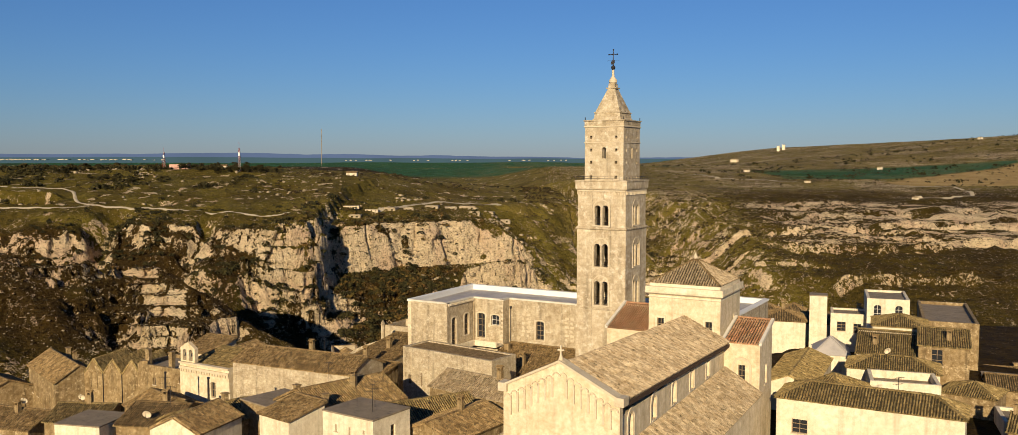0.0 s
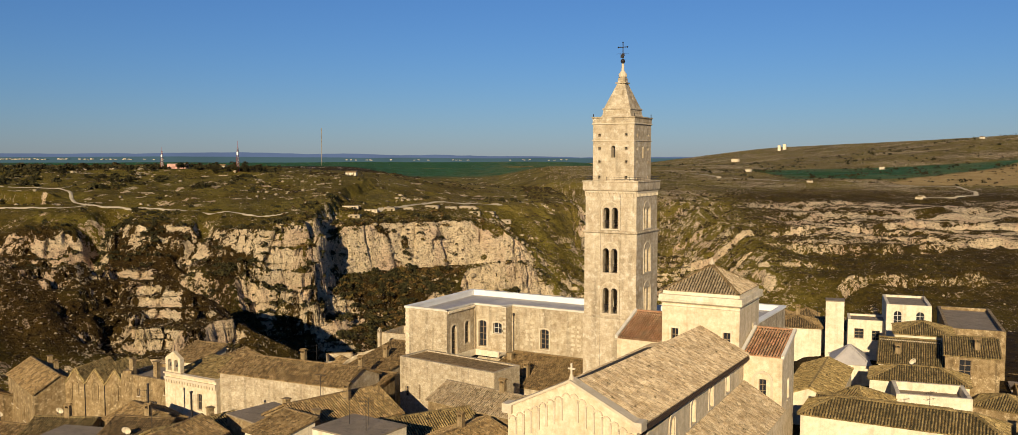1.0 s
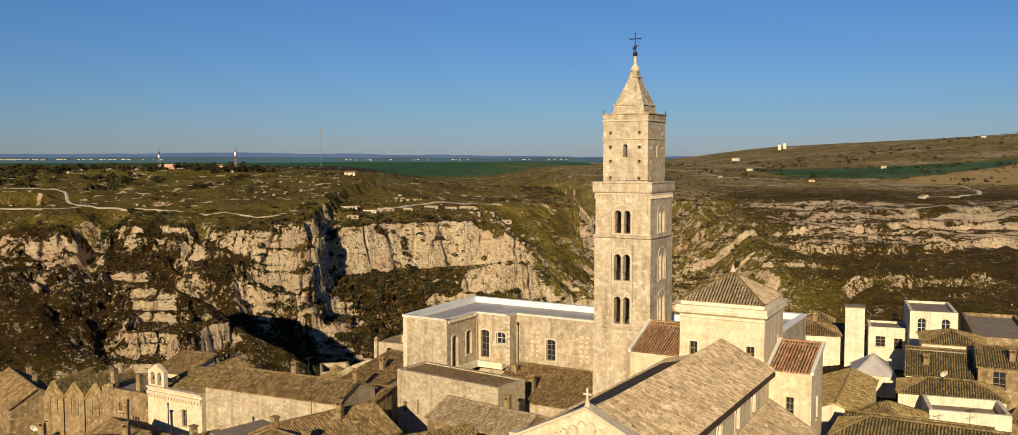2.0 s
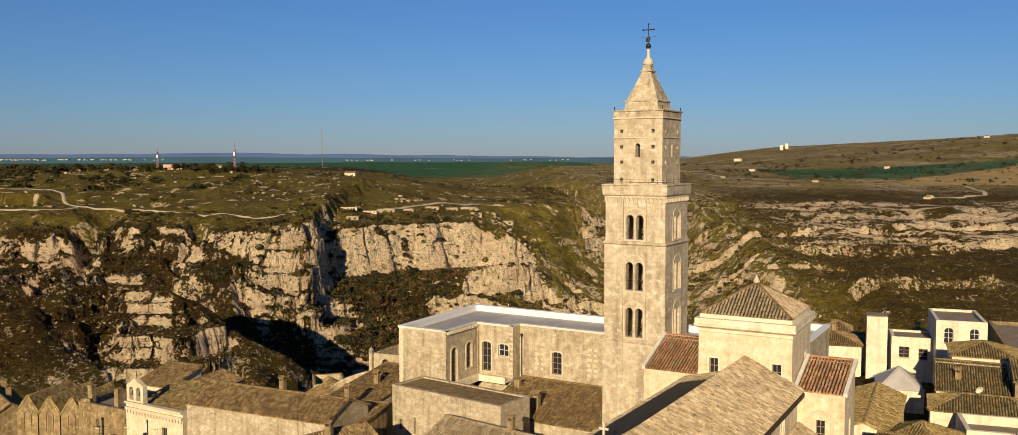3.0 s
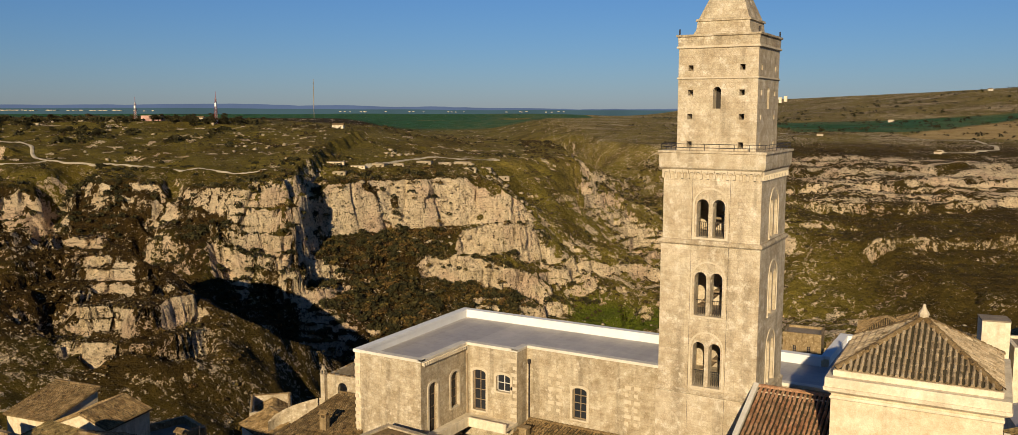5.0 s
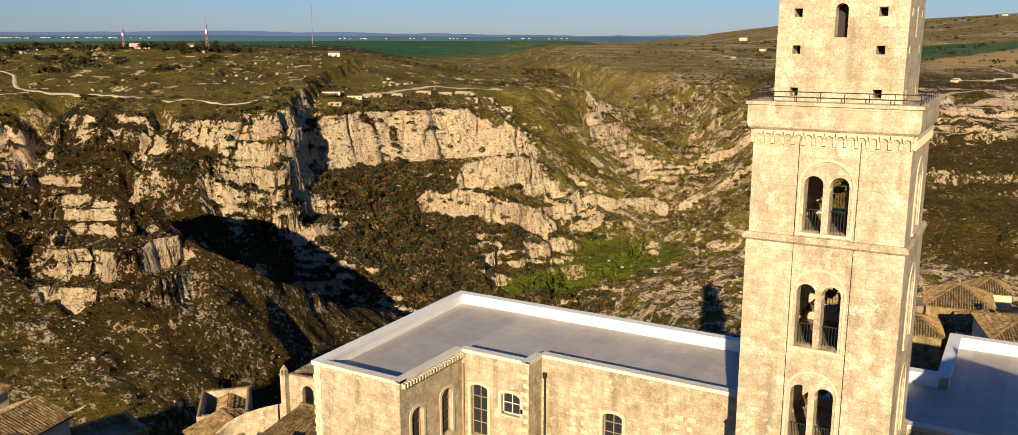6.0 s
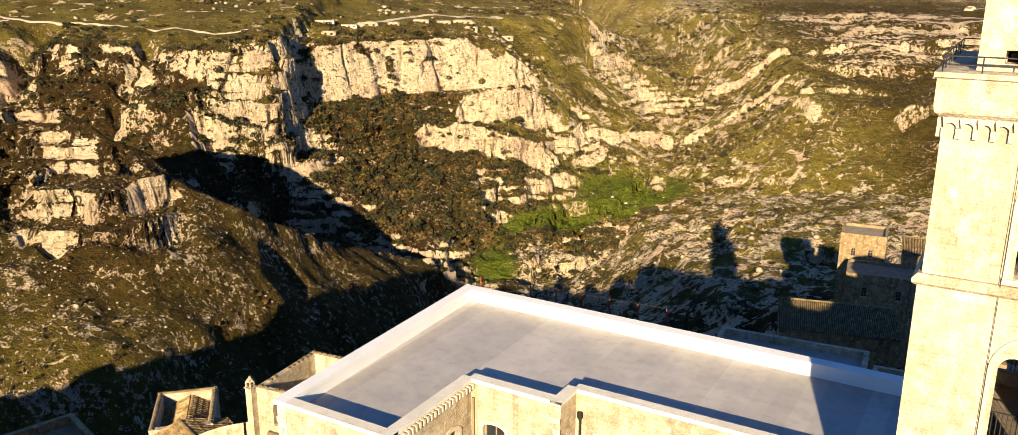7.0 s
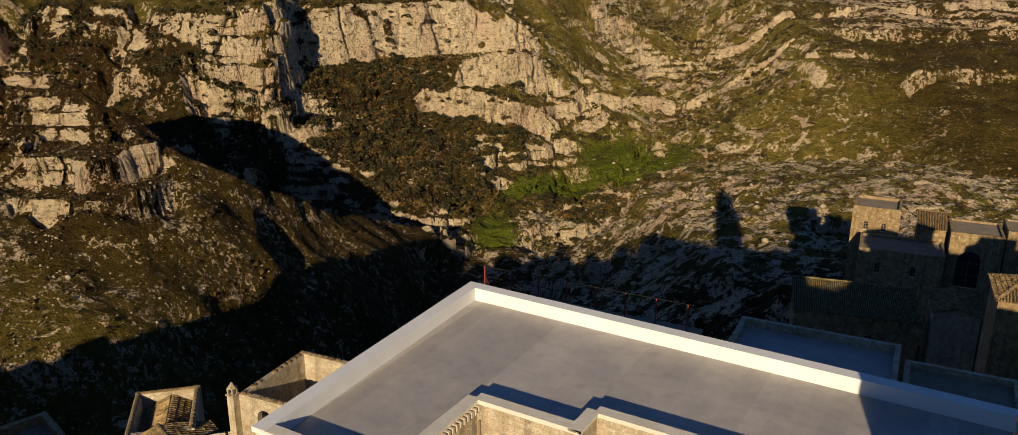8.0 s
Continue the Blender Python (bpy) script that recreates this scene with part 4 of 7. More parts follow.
def grow_over_ground():
    rng = np.random.RandomState(5)
    prng = random.Random(5)
    av, au, z, rock, green, keep, far_side, s = FIELD
    bushes, woods, brown, stones, far, tufts = [], [], [], [], [], []

    def put(out, n, v0, v1, u0, u1, chance, size):
        v, u = rng.uniform(v0, v1, n), rng.uniform(u0, u1, n)
        i, j = np.clip(np.searchsorted(au, u), 1, len(au) - 1), np.clip(np.searchsorted(av, v), 1, len(av) - 1)
        ok = rng.uniform(0, 1, n) < chance(v, u, i, j) * off_track(v, u)
        for vv, uu, zz in zip(v[ok], u[ok], z[i[ok], j[ok]]):
            w = size(prng)
            out.append((vv * ACROSS.x + uu * AHEAD.x, vv * ACROSS.y + uu * AHEAD.y, zz, w, w * prng.uniform(0.6, 1.0), prng.uniform(0, 6.3)))

    def wild_land(v, u, i, j):
        thick = 0.25 + 0.75 * step(fbm(3, v, u, 45, 3), -0.05, 0.3)
        return thick * (1 - 0.93 * keep[i, j]) * (1 - 0.5 * (rock[i, j] > 0.5)) * np.where(far_side[i, j], 1, step(u, 110, 150)) * 0.8 * (1 - 0.8 * step(s[i, j], -4, 10) * (v < 45))

    def plateau(v, u, i, j):
        return step(fbm(6, v, u, 60, 3), 0.04, 0.28) * 0.6 + 0.05

    def off_track(v, u):
        free = np.ones(len(v))
        for line, width in TRACKS:
            d = channel(v, u, [(a, b, 0) for a, b in line])[0]
            free = np.where(d < width + 3.5, 0.0, free)
        return free

    def far_hill(v, u, i, j):
        return step(fbm(6, v, u, 150, 3), -0.1, 0.25) * 0.9 + 0.06

    def spur(v, u, i, j):
        return (0.35 + 0.65 * step(fbm(3, v, u, 20, 3), -0.1, 0.2)) * np.where(far_side[i, j], 1.0, 0.0)

    def wood(v, u, i, j):
        centre = np.exp(-((v + 45) / 55) ** 2 - ((u - 455) / 50) ** 2) + np.exp(-((v - 5) / 45) ** 2 - ((u - 408) / 22) ** 2) + 0.8 * np.exp(-((v + 90) / 30) ** 2 - ((u - 400) / 30) ** 2) + 1.2 * np.exp(-((v + 86) / 36) ** 2 - ((u - 458) / 30) ** 2)
        return np.clip(centre * 1.5 * step(fbm(4, v, u, 30, 3), -0.25, 0.1), 0, 1) * (1 - keep[i, j]) * (1 - 0.6 * (rock[i, j] > 0.6))

    put(bushes, 46000, -320, 320, 120, 680, wild_land, lambda r: r.choice((0.32, 0.4, 0.5, 0.6, 0.8, 1.2)) * r.uniform(0.7, 1.2))
    put(bushes, 8000, -520, 120, 440, 900, plateau, lambda r: r.uniform(0.5, 1.7))
    put(woods, 1500, -520, 120, 440, 900, plateau, lambda r: r.choice((1.0, 1.4, 2.0, 2.8)) * r.uniform(0.8, 1.2))
    put(far, 2600, 330, 1900, 1000, 2450, far_hill, lambda r: r.choice((1.5, 2.0, 3.0, 4.5)) * r.uniform(0.7, 1.2))
    put(woods, 500, -480, -220, 540, 700, lambda v, u, i, j: step(fbm(8, v, u, 45, 2), 0.0, 0.15), lambda r: r.choice((2.0, 2.8, 3.6)) * r.uniform(0.8, 1.2))
    put(tufts, 15000, -260, -15, 130, 345, spur, lambda r: r.choice((0.22, 0.3, 0.4, 0.55)) * r.uniform(0.8, 1.2))
    put(stones, 5000, -260, -60, 130, 250, spur, lambda r: r.choice((0.2, 0.28, 0.36, 0.5)) * r.uniform(0.8, 1.2))
    put(stones, 900, -125, 10, 490, 590, plateau, lambda r: r.choice((0.6, 0.9, 1.4, 2.2)) * r.uniform(0.8, 1.2))
    put(woods, 7000, -320, -100, 330, 480, wild_land, lambda r: r.choice((0.7, 1.0, 1.5, 2.2)) * r.uniform(0.8, 1.2))
    put(brown, 5000, -260, -20, 130, 300, wild_land, lambda r: r.choice((0.35, 0.5, 0.7, 1.0)) * r.uniform(0.8, 1.2))
    put(bushes, 9000, 0, 330, 480, 880, lambda v, u, i, j: 0.15 + 0.7 * step(fbm(8, v, u, 36, 3), -0.02, 0.2), lambda r: r.choice((0.5, 0.7, 1.0, 1.6)) * r.uniform(0.8, 1.2))
    put(bushes, 4000, 120, 900, 480, 1500, plateau, lambda r: r.uniform(0.8, 2.2))
    put(woods, 8000, -175, 95, 345, 565, wood, lambda r: r.choice((0.7, 0.9, 1.2, 1.7, 2.4, 3.0)) * r.uniform(0.8, 1.2))
    put(brown, 10000, -175, 95, 345, 565, wood, lambda r: r.choice((0.7, 0.9, 1.2, 1.7, 2.4)) * r.uniform(0.8, 1.2))
    put(stones, 13000, -300, 300, 120, 640, lambda v, u, i, j: (0.06 + 0.6 * (rock[i, j] > 0.35)) * np.where((v < -20) & (u < 330), 0.3, 1.0), lambda r: r.choice((0.3, 0.4, 0.5, 0.8, 1.1)) * r.uniform(0.7, 1.3))
    put(stones, 2600, -450, 110, 430, 680, plateau, lambda r: r.choice((0.4, 0.6, 0.9, 1.5)) * r.uniform(0.8, 1.2))
    scatter("scrub", "low dark scrub and brushwood over the gorge slopes", "scrub", spray_shapes(prng, 12, 20), bushes, LEAF)
    scatter("far_scrub", "dark round bushes dotted over the far hill", "bushes", spray_shapes(prng, 8, 16), far, LEAF_DARK)
    scatter("dry_tufts", "low brown tufts on the near slope of the gorge", "scrub", spray_shapes(prng, 8, 9), tufts, LEAF_BROWN)
    scatter("woodland", "dense evergreen thicket on the gorge floor", "trees", spray_shapes(prng, 12, 34), woods, LEAF_DARK)
    scatter("brown_thicket", "brown and olive half-bare bushes between the rocks", "bushes", spray_shapes(prng, 12, 30), brown, LEAF_BROWN)
    scatter("loose_rocks", "scattered pale limestone boulders", "rocks", clump_shapes(prng, 8, 2, 5), stones, ROCK_BLOCK)


grow_over_ground()


# Emission material for the far backdrop; distance haze is put into its colour.
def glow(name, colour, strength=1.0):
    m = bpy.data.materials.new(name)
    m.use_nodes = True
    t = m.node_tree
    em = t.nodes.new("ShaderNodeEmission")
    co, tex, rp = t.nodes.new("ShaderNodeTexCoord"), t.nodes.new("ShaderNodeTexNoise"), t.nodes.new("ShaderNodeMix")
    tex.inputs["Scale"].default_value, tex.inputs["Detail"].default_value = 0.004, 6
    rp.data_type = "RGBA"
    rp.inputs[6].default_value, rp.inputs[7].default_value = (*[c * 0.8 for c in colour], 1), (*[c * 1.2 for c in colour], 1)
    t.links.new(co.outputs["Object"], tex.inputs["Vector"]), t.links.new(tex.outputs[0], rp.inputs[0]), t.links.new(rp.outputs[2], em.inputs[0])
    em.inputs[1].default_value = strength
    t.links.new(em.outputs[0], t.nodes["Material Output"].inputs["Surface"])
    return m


def distant_hills():
    """The slate-blue line of far hills, and the plain before it, self-lit with haze in their colour."""
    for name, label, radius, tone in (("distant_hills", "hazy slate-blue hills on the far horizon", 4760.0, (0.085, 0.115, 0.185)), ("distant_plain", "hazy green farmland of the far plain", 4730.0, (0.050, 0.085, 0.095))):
        bm = bmesh.new()
        rows = []
        for i in range(141):
            v = -3500 + i * 38
            u = math.sqrt(max(1.0, radius ** 2 - v * v))
            if name == "distant_hills":
                top = 56 + 24 * max(0.0, 1 - abs(v + 1500) / 1900) + 5 * noise.noise((v * 0.004, 3.0, 0)) + 2.5 * noise.noise((v * 0.015, 7.0, 0))
            else:
                top = 50 + 8 * max(0.0, 1 - abs(v + 1700) / 1500) + 3 * noise.noise((v * 0.003, 5.0, 0))
            x, y = v * ACROSS.x + u * AHEAD.x, v * ACROSS.y + u * AHEAD.y
            rows.append((bm.verts.new((x, y, -20)), bm.verts.new((x, y, top)), bm.verts.new((x * 1.004, y * 1.004, top - 8))))
        for a, b in zip(rows, rows[1:]):
            bm.faces.new((a[0], b[0], b[1], a[1])), bm.faces.new((a[1], b[1], b[2], a[2]))
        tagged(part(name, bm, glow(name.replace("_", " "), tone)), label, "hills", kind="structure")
    # pale sheds and houses of far-off towns on that plain
    rng = random.Random(31)
    bm = bmesh.new()
    for k in range(110):
        v = rng.choice((rng.uniform(-2750, -1750), rng.uniform(-2750, -2000), rng.uniform(-2600, -1900), rng.uniform(-900, 300)))
        u = math.sqrt(4700.0 ** 2 - v * v)
        x, y = v * ACROSS.x + u * AHEAD.x, v * ACROSS.y + u * AHEAD.y
        z = (44 if v < -1600 else 40) + rng.uniform(-1.5, 1.5)
        w = rng.uniform(10, 40) if v < -1600 else rng.uniform(3, 6)
        box(bm, -w / 2, w / 2, -5, 5, -1.5, rng.uniform(0.8, 2.2), Matrix.Translation((x, y, z)) @ Matrix.Rotation(math.atan2(x, -y) * -1.0, 4, "Z"))
    tagged(part("far_town", bm, TRIM_STONE), "pale specks of far-off houses on the plain", "houses", kind="stuff")


distant_hills()


def place(v, u):
    x, y = v * ACROSS.x + u * AHEAD.x, v * ACROSS.y + u * AHEAD.y
    return Vector((x, y, height_at(x, y)))


def track(name, label, points, width):
    """A dirt track lying on the ground along a few plan points (across, ahead)."""
    pts = []
    for (v0, u0), (v1, u1) in zip(points, points[1:]):
        n = max(2, int(math.hypot(v1 - v0, u1 - u0) / 2.0))
        pts += [(v0 + (v1 - v0) * i / n, u0 + (u1 - u0) * i / n) for i in range(n)]
    pts.append(points[-1])
    smooth = []
    for i in range(len(pts)):
        w = pts[max(0, i - 6):i + 7]
        smooth.append((sum(p[0] for p in w) / len(w), sum(p[1] for p in w) / len(w)))
    bm = bmesh.new()
    prev = None
    for i, (v, u) in enumerate(smooth):
        a, b = smooth[max(0, i - 1)], smooth[min(len(smooth) - 1, i + 1)]
        d = Vector((b[0] - a[0], b[1] - a[1])).normalized()
        half = width / 2 * (1 + 0.25 * noise.noise((v * 0.1, u * 0.1, 0)))
        row = []
        for side in (-1, -0.35, 0.35, 1):
            p = place(v - d.y * side * half, u + d.x * side * half)
            row.append(bm.verts.new((p.x, p.y, p.z + (0.42 if abs(side) < 1 else 0.10))))
        if prev:
            for k in range(3):
                bm.faces.new((prev[k], prev[k + 1], row[k + 1], row[k]))
        prev = row
    ob = part(name, bm, PATH_DUST, smooth=True)
    return tagged(ob, label, "path", kind="structure")


# ---- building helpers ----
def face(side, hx, hy, z0, inset=0.0):
    """Matrix of a wall face of a block 2hx by 2hy: front (-y), right (+x), back (+y), left (-x)."""
    x, y, r = {"front": (-hx, -hy, 0), "right": (hx, -hy + inset, 90), "back": (hx, hy, 180), "left": (-hx, hy - inset, 270)}[side]
    return pose(x, y, z0, 0, 0, r)


def ring_walls(bm, hx, hy, z0, z1, t, holes=None, tops=None):
    holes, tops = holes or {}, tops or {}
    for side in ("front", "right", "back", "left"):
        along, inset = (2 * hx, 0.0) if side in ("front", "back") else (2 * hy - 2 * t, t)
        hs = [(h[0] - inset, h[1] - inset, h[2] - z0, h[3] - z0, h[4]) for h in holes.get(side, ())]
        top = tops.get(side)
        wall_panel(bm, face(side, hx, hy, z0, inset), along, z1 - z0, t, hs, top=(lambda x, f=top, i=inset: f(x + i) - z0) if top else None)


def set_windows(parent, hx, hy, holes, frame_mat=None, bars=(1, 2), sill=True):
    for side, hs in holes.items():
        for x0, x1, z0, z1, arched in hs:
            window(parent, face(side, hx, hy, 0) @ pose(x0, 0, z0), x1 - x0, z1 - z0, arched, frame_mat, bars, sill=sill)


def house(name, label, x0, x1, y0, y1, base, eave, rise, roof="gable", wall=None, tiles=None, holes=None, rz=0.0, seed=1, group="",
          over=0.25, chimney=None, frame_mat=None, category="house", parapet=0.0, lift=0.0):
    """A house on a rectangle. roof: gable (ridge along x), gable_y (ridge along y), shed (falls to the front), hip, flat."""
    wall, tiles = wall or OCHRE_WALL, tiles or TILE_OLD
    cx, cy, hx, hy = (x0 + x1) / 2, (y0 + y1) / 2, (x1 - x0) / 2, (y1 - y0) / 2
    e = thing(name, label, category, (cx, cy, base), rz, group)
    h, t = eave - base, 0.45
    holes = {k: [(a, b, c - base, d - base, f) for a, b, c, d, f in v] for k, v in (holes or {}).items()}
    tops = {}
    if roof == "gable":
        tops = {k: (lambda x: h + rise * (1 - abs(x - hy) / hy)) for k in ("right", "left")}
    elif roof == "gable_y":
        tops = {k: (lambda x: h + rise * (1 - abs(x - hx) / hx)) for k in ("front", "back")}
    elif roof == "shed":
        tops = {"right": lambda x: h + rise * x / (2 * hy), "left": lambda x: h + rise * (1 - x / (2 * hy)), "back": lambda x: h + rise}
    bm = bmesh.new()
    ring_walls(bm, hx, hy, 0, h, t, holes, tops)
    part("wall", bm, wall, e)
    set_windows(e, hx, hy, holes, frame_mat)
    o = over
    k = rise / hy if roof in ("gable", "hip") else rise / hx if roof == "gable_y" else rise / (2 * hy)
    zl = h - o * k + 0.12
    if roof == "gable":
        tile_roof("roof", (-hx - o, -hy - o, zl), (hx + o, -hy - o, zl), (hx + o, 0, h + rise + 0.12), (-hx - o, 0, h + rise + 0.12), tiles, e, seed=seed)
        tile_roof("roof", (hx + o, hy + o, zl), (-hx - o, hy + o, zl), (-hx - o, 0, h + rise + 0.12), (hx + o, 0, h + rise + 0.12), tiles, e, seed=seed + 1)
        ridge_tiles("ridge", (-hx - o, 0, h + rise + 0.15), (hx + o, 0, h + rise + 0.15), tiles, e)
    elif roof == "gable_y":
        tile_roof("roof", (hx + o, -hy - o, zl), (hx + o, hy + o, zl), (0, hy + o, h + rise + 0.12), (0, -hy - o, h + rise + 0.12), tiles, e, seed=seed)
        tile_roof("roof", (-hx - o, hy + o, zl), (-hx - o, -hy - o, zl), (0, -hy - o, h + rise + 0.12), (0, hy + o, h + rise + 0.12), tiles, e, seed=seed + 1)
        ridge_tiles("ridge", (0, -hy - o, h + rise + 0.15), (0, hy + o, h + rise + 0.15), tiles, e)
    elif roof == "shed":
        tile_roof("roof", (-hx - o, -hy - o, zl), (hx + o, -hy - o, zl), (hx + o, hy + o, h + rise + 0.12), (-hx - o, hy + o, h + rise + 0.12), tiles, e, seed=seed)
        ridge_tiles("ridge", (-hx - o, hy + o, h + rise + 0.2), (hx + o, hy + o, h + rise + 0.2), tiles, e)
    elif roof == "hip":
        r = max(0.0, hx - hy)
        zt = h + rise + 0.12
        tile_roof("roof", (-hx - o, -hy - o, zl), (hx + o, -hy - o, zl), (r + 0.05, 0, zt), (-r - 0.05, 0, zt), tiles, e, seed=seed)
        tile_roof("roof", (hx + o, hy + o, zl), (-hx - o, hy + o, zl), (-r - 0.05, 0, zt), (r + 0.05, 0, zt), tiles, e, seed=seed + 1)
        tile_roof("roof", (hx + o, -hy - o, zl), (hx + o, hy + o, zl), (r, 0.05, zt), (r, -0.05, zt), tiles, e, seed=seed + 2)
        tile_roof("roof", (-hx - o, hy + o, zl), (-hx - o, -hy - o, zl), (-r, -0.05, zt), (-r, 0.05, zt), tiles, e, seed=seed + 3)
        for sx in (-1, 1):
            for sy in (-1, 1):
                ridge_tiles("ridge", (sx * (hx + o), sy * (hy + o), zl + 0.05), (sx * r, 0, zt + 0.05), tiles, e)
        if r > 0.3:
            ridge_tiles("ridge", (-r, 0, zt + 0.05), (r, 0, zt + 0.05), tiles, e)
    elif parapet <= 0:
        part("roof", boxes((-hx - 0.06, hx + 0.06, -hy - 0.06, hy + 0.06, h + 0.004, h + 0.16)), tiles, e)
    else:
        part("roof", boxes((-hx + t, hx - t, -hy + t, hy - t, h - parapet - 0.3, h - parapet)), tiles, e)
    if chimney:
        for px, py, top in chimney:
            bm = bmesh.new()
            box(bm, px - 0.35, px + 0.35, py - 0.3, py + 0.3, h - 0.2, h + top), box(bm, px - 0.45, px + 0.45, py - 0.4, py + 0.4, h + top, h + top + 0.12)
            part("chimney", bm, OCHRE_WALL, e)
    return e


# ---- bell tower ----
def bell_tower():
    e = thing("bell_tower", "tall square limestone bell tower with twin arched openings", "tower", (0, 0, 0))

    def twin(h, z0, z1):
        return [(h - 0.93, h - 0.14, z0, z1, True), (h + 0.14, h + 0.93, z0, z1, True)]

    levels = ((3.42, 2.0, 19.4, None), (3.32, 19.4, 29.5, ((19.9, 22.9), (24.7, 27.6))), (3.24, 29.5, 34.4, ((29.9, 32.4),)))
    for h, z0, z1, wins in levels:
        bm = bmesh.new()
        hs = {}
        if wins:
            for side in ("front", "right", "back", "left"):
                hs[side] = [q for a, b in wins for q in twin(h, a, b)]
        ring_walls(bm, h, h, z0, z1, 0.75, hs)
        part("wall", bm, TOWER_STONE, e)
        for a, b in wins or ():
            for side in ("front", "right", "back", "left"):
                m = face(side, h, h, 0)
                bm = bmesh.new()
                lathe(bm, [(0.16, a), (0.16, a + 0.12), (0.105, a + 0.2), (0.095, b - 0.85), (0.12, b - 0.8), (0.20, b - 0.55), (0.2, b - 0.48)], 10, m @ pose(h, 0.2, 0))
                part("column", bm, TRIM_STONE, e)
                bm = bmesh.new()
                r0, r1, c = 1.06, 1.18, b - 0.42
                for i in range(16):
                    g0, g1 = math.pi * i / 16, math.pi * (i + 1) / 16
                    pts = [(h + r * math.cos(g), c + r * math.sin(g)) for r, g in ((r0, g0), (r1, g0), (r1, g1), (r0, g1))]
                    slab(bm, [m @ Vector((x, -0.06, z)) for x, z in pts], m.to_3x3() @ Vector((0, 0.05, 0)))
                for sx in (-1, 1):
                    xa, xb = sorted((h + sx * r0, h + sx * r1))
                    box(bm, xa, xb, -0.06, -0.004, a, c, m)
                part("arch_moulding", bm, TRIM_STONE, e)
                bm = bmesh.new()
                box(bm, h - 1.2, h + 1.2, -0.10, 0.3, a - 0.14, a - 0.004, m)
                part("sill", bm, TRIM_STONE, e)
                bm = bmesh.new()
                for x0, x1 in ((h - 0.93, h - 0.14), (h + 0.14, h + 0.93)):
                    for i in range(6):
                        x = x0 + (i + 0.5) * (x1 - x0) / 6
                        box(bm, x - 0.012, x + 0.012, 0.45, 0.474, a, a + 0.95, m)
                    box(bm, x0, x1, 0.44, 0.48, a + 0.93, a + 0.97, m)
                part("railing", bm, IRON, e)
                if side == "right":
                    bm = bmesh.new()
                    box(bm, h - 1.0, h + 1.0, 0.30, 0.40, a - 0.05, b + 0.05, m)
                    part("blind_panel", bm, TOWER_STONE, e)
    for z in (19.4, 29.5):
        bm = bmesh.new()
        square_rings(bm, [(3.40, z - 0.14), (3.47, z - 0.06), (3.47, z + 0.06), (3.34, z + 0.20)])
        part("string_course", bm, OLD_STONE, e)
    for z in (19.2, 24.2, 29.4):
        part("floor", boxes((-2.6, 2.6, -2.6, 2.6, z - 0.2, z)), CONCRETE, e)
        for i in range(10):
            part("stair_tread", boxes((-2.3 + i * 0.42, -1.88 + i * 0.42, 1.2, 2.4, z + i * 0.4, z + i * 0.4 + 0.14)), WOOD, e)
    # hanging arches and the parapet over them
    bm = bmesh.new()
    square_rings(bm, [(3.30, 34.28), (3.46, 34.42), (3.50, 34.6), (3.50, 35.36), (3.58, 35.4), (3.58, 35.54)])
    part("parapet", bm, TOWER_STONE, e)
    for side in ("front", "right", "back", "left"):
        m = face(side, 3.24, 3.24, 0)
        bm = bmesh.new()
        k = 15
        w = 6.48 / k
        for i in range(k + 1):
            box(bm, max(0.0, i * w - 0.07), min(6.48, i * w + 0.07), -0.13, -0.004, 33.72, 34.0, m)
        for i in range(k):
            c = (i + 0.5) * w
            for j in range(6):
                g0, g1 = math.pi * j / 6, math.pi * (j + 1) / 6
                r = w / 2 - 0.06
                q = [(c + r * math.cos(g0), 34.0 + r * math.sin(g0)), (c + w / 2 * math.cos(g0) * 1.0, 34.3), (c + w / 2 * math.cos(g1), 34.3), (c + r * math.cos(g1), 34.0 + r * math.sin(g1))]
                slab(bm, [m @ Vector((x, -0.13, z)) for x, z in q], m.to_3x3() @ Vector((0, 0.12, 0)))
        part("arch_frieze", bm, TRIM_STONE, e)
    bm = bmesh.new()
    for sx, sy in ((-1, -1), (1, -1), (1, 1), (-1, 1)):
        for i in range(8):
            g = -3.4 + 6.8 * i / 7
            p = (g, -3.4) if (sx, sy) == (-1, -1) else (3.4, g) if (sx, sy) == (1, -1) else (-g, 3.4) if (sx, sy) == (1, 1) else (-3.4, -g)
            tube(bm, (*p, 35.5), (*p, 35.97), 0.02, 5)
    for a, b in (((-3.4, -3.4), (3.4, -3.4)), ((3.4, -3.4), (3.4, 3.4)), ((3.4, 3.4), (-3.4, 3.4)), ((-3.4, 3.4), (-3.4, -3.4))):
        for z in (35.74, 35.97):
            tube(bm, (*a, z), (*b, z), 0.022, 5)
    part("railing", bm, IRON, e)
    # upper stage
    h = 2.62
    holes = {}
    for side in ("front", "right", "back", "left"):
        hs = [(h - 0.26, h + 0.26, 38.25, 39.65, True)]
        for z in (35.75, 37.55, 39.1, 40.7):
            for x in (h - 1.78, h + 1.62):
                hs.append((x - 0.17, x + 0.17, z, z + 0.36, False))
        holes[side] = hs
    bm = bmesh.new()
    ring_walls(bm, h, h, 35.5, 42.25, 0.7, holes)
    part("upper_wall", bm, TOWER_STONE, e)
    # added box behind the small holes, coloured dark as their shade
    part("shade_core", boxes((-1.85, 1.85, -1.85, 1.85, 35.55, 42.2)), INSIDE_SHADE, e)
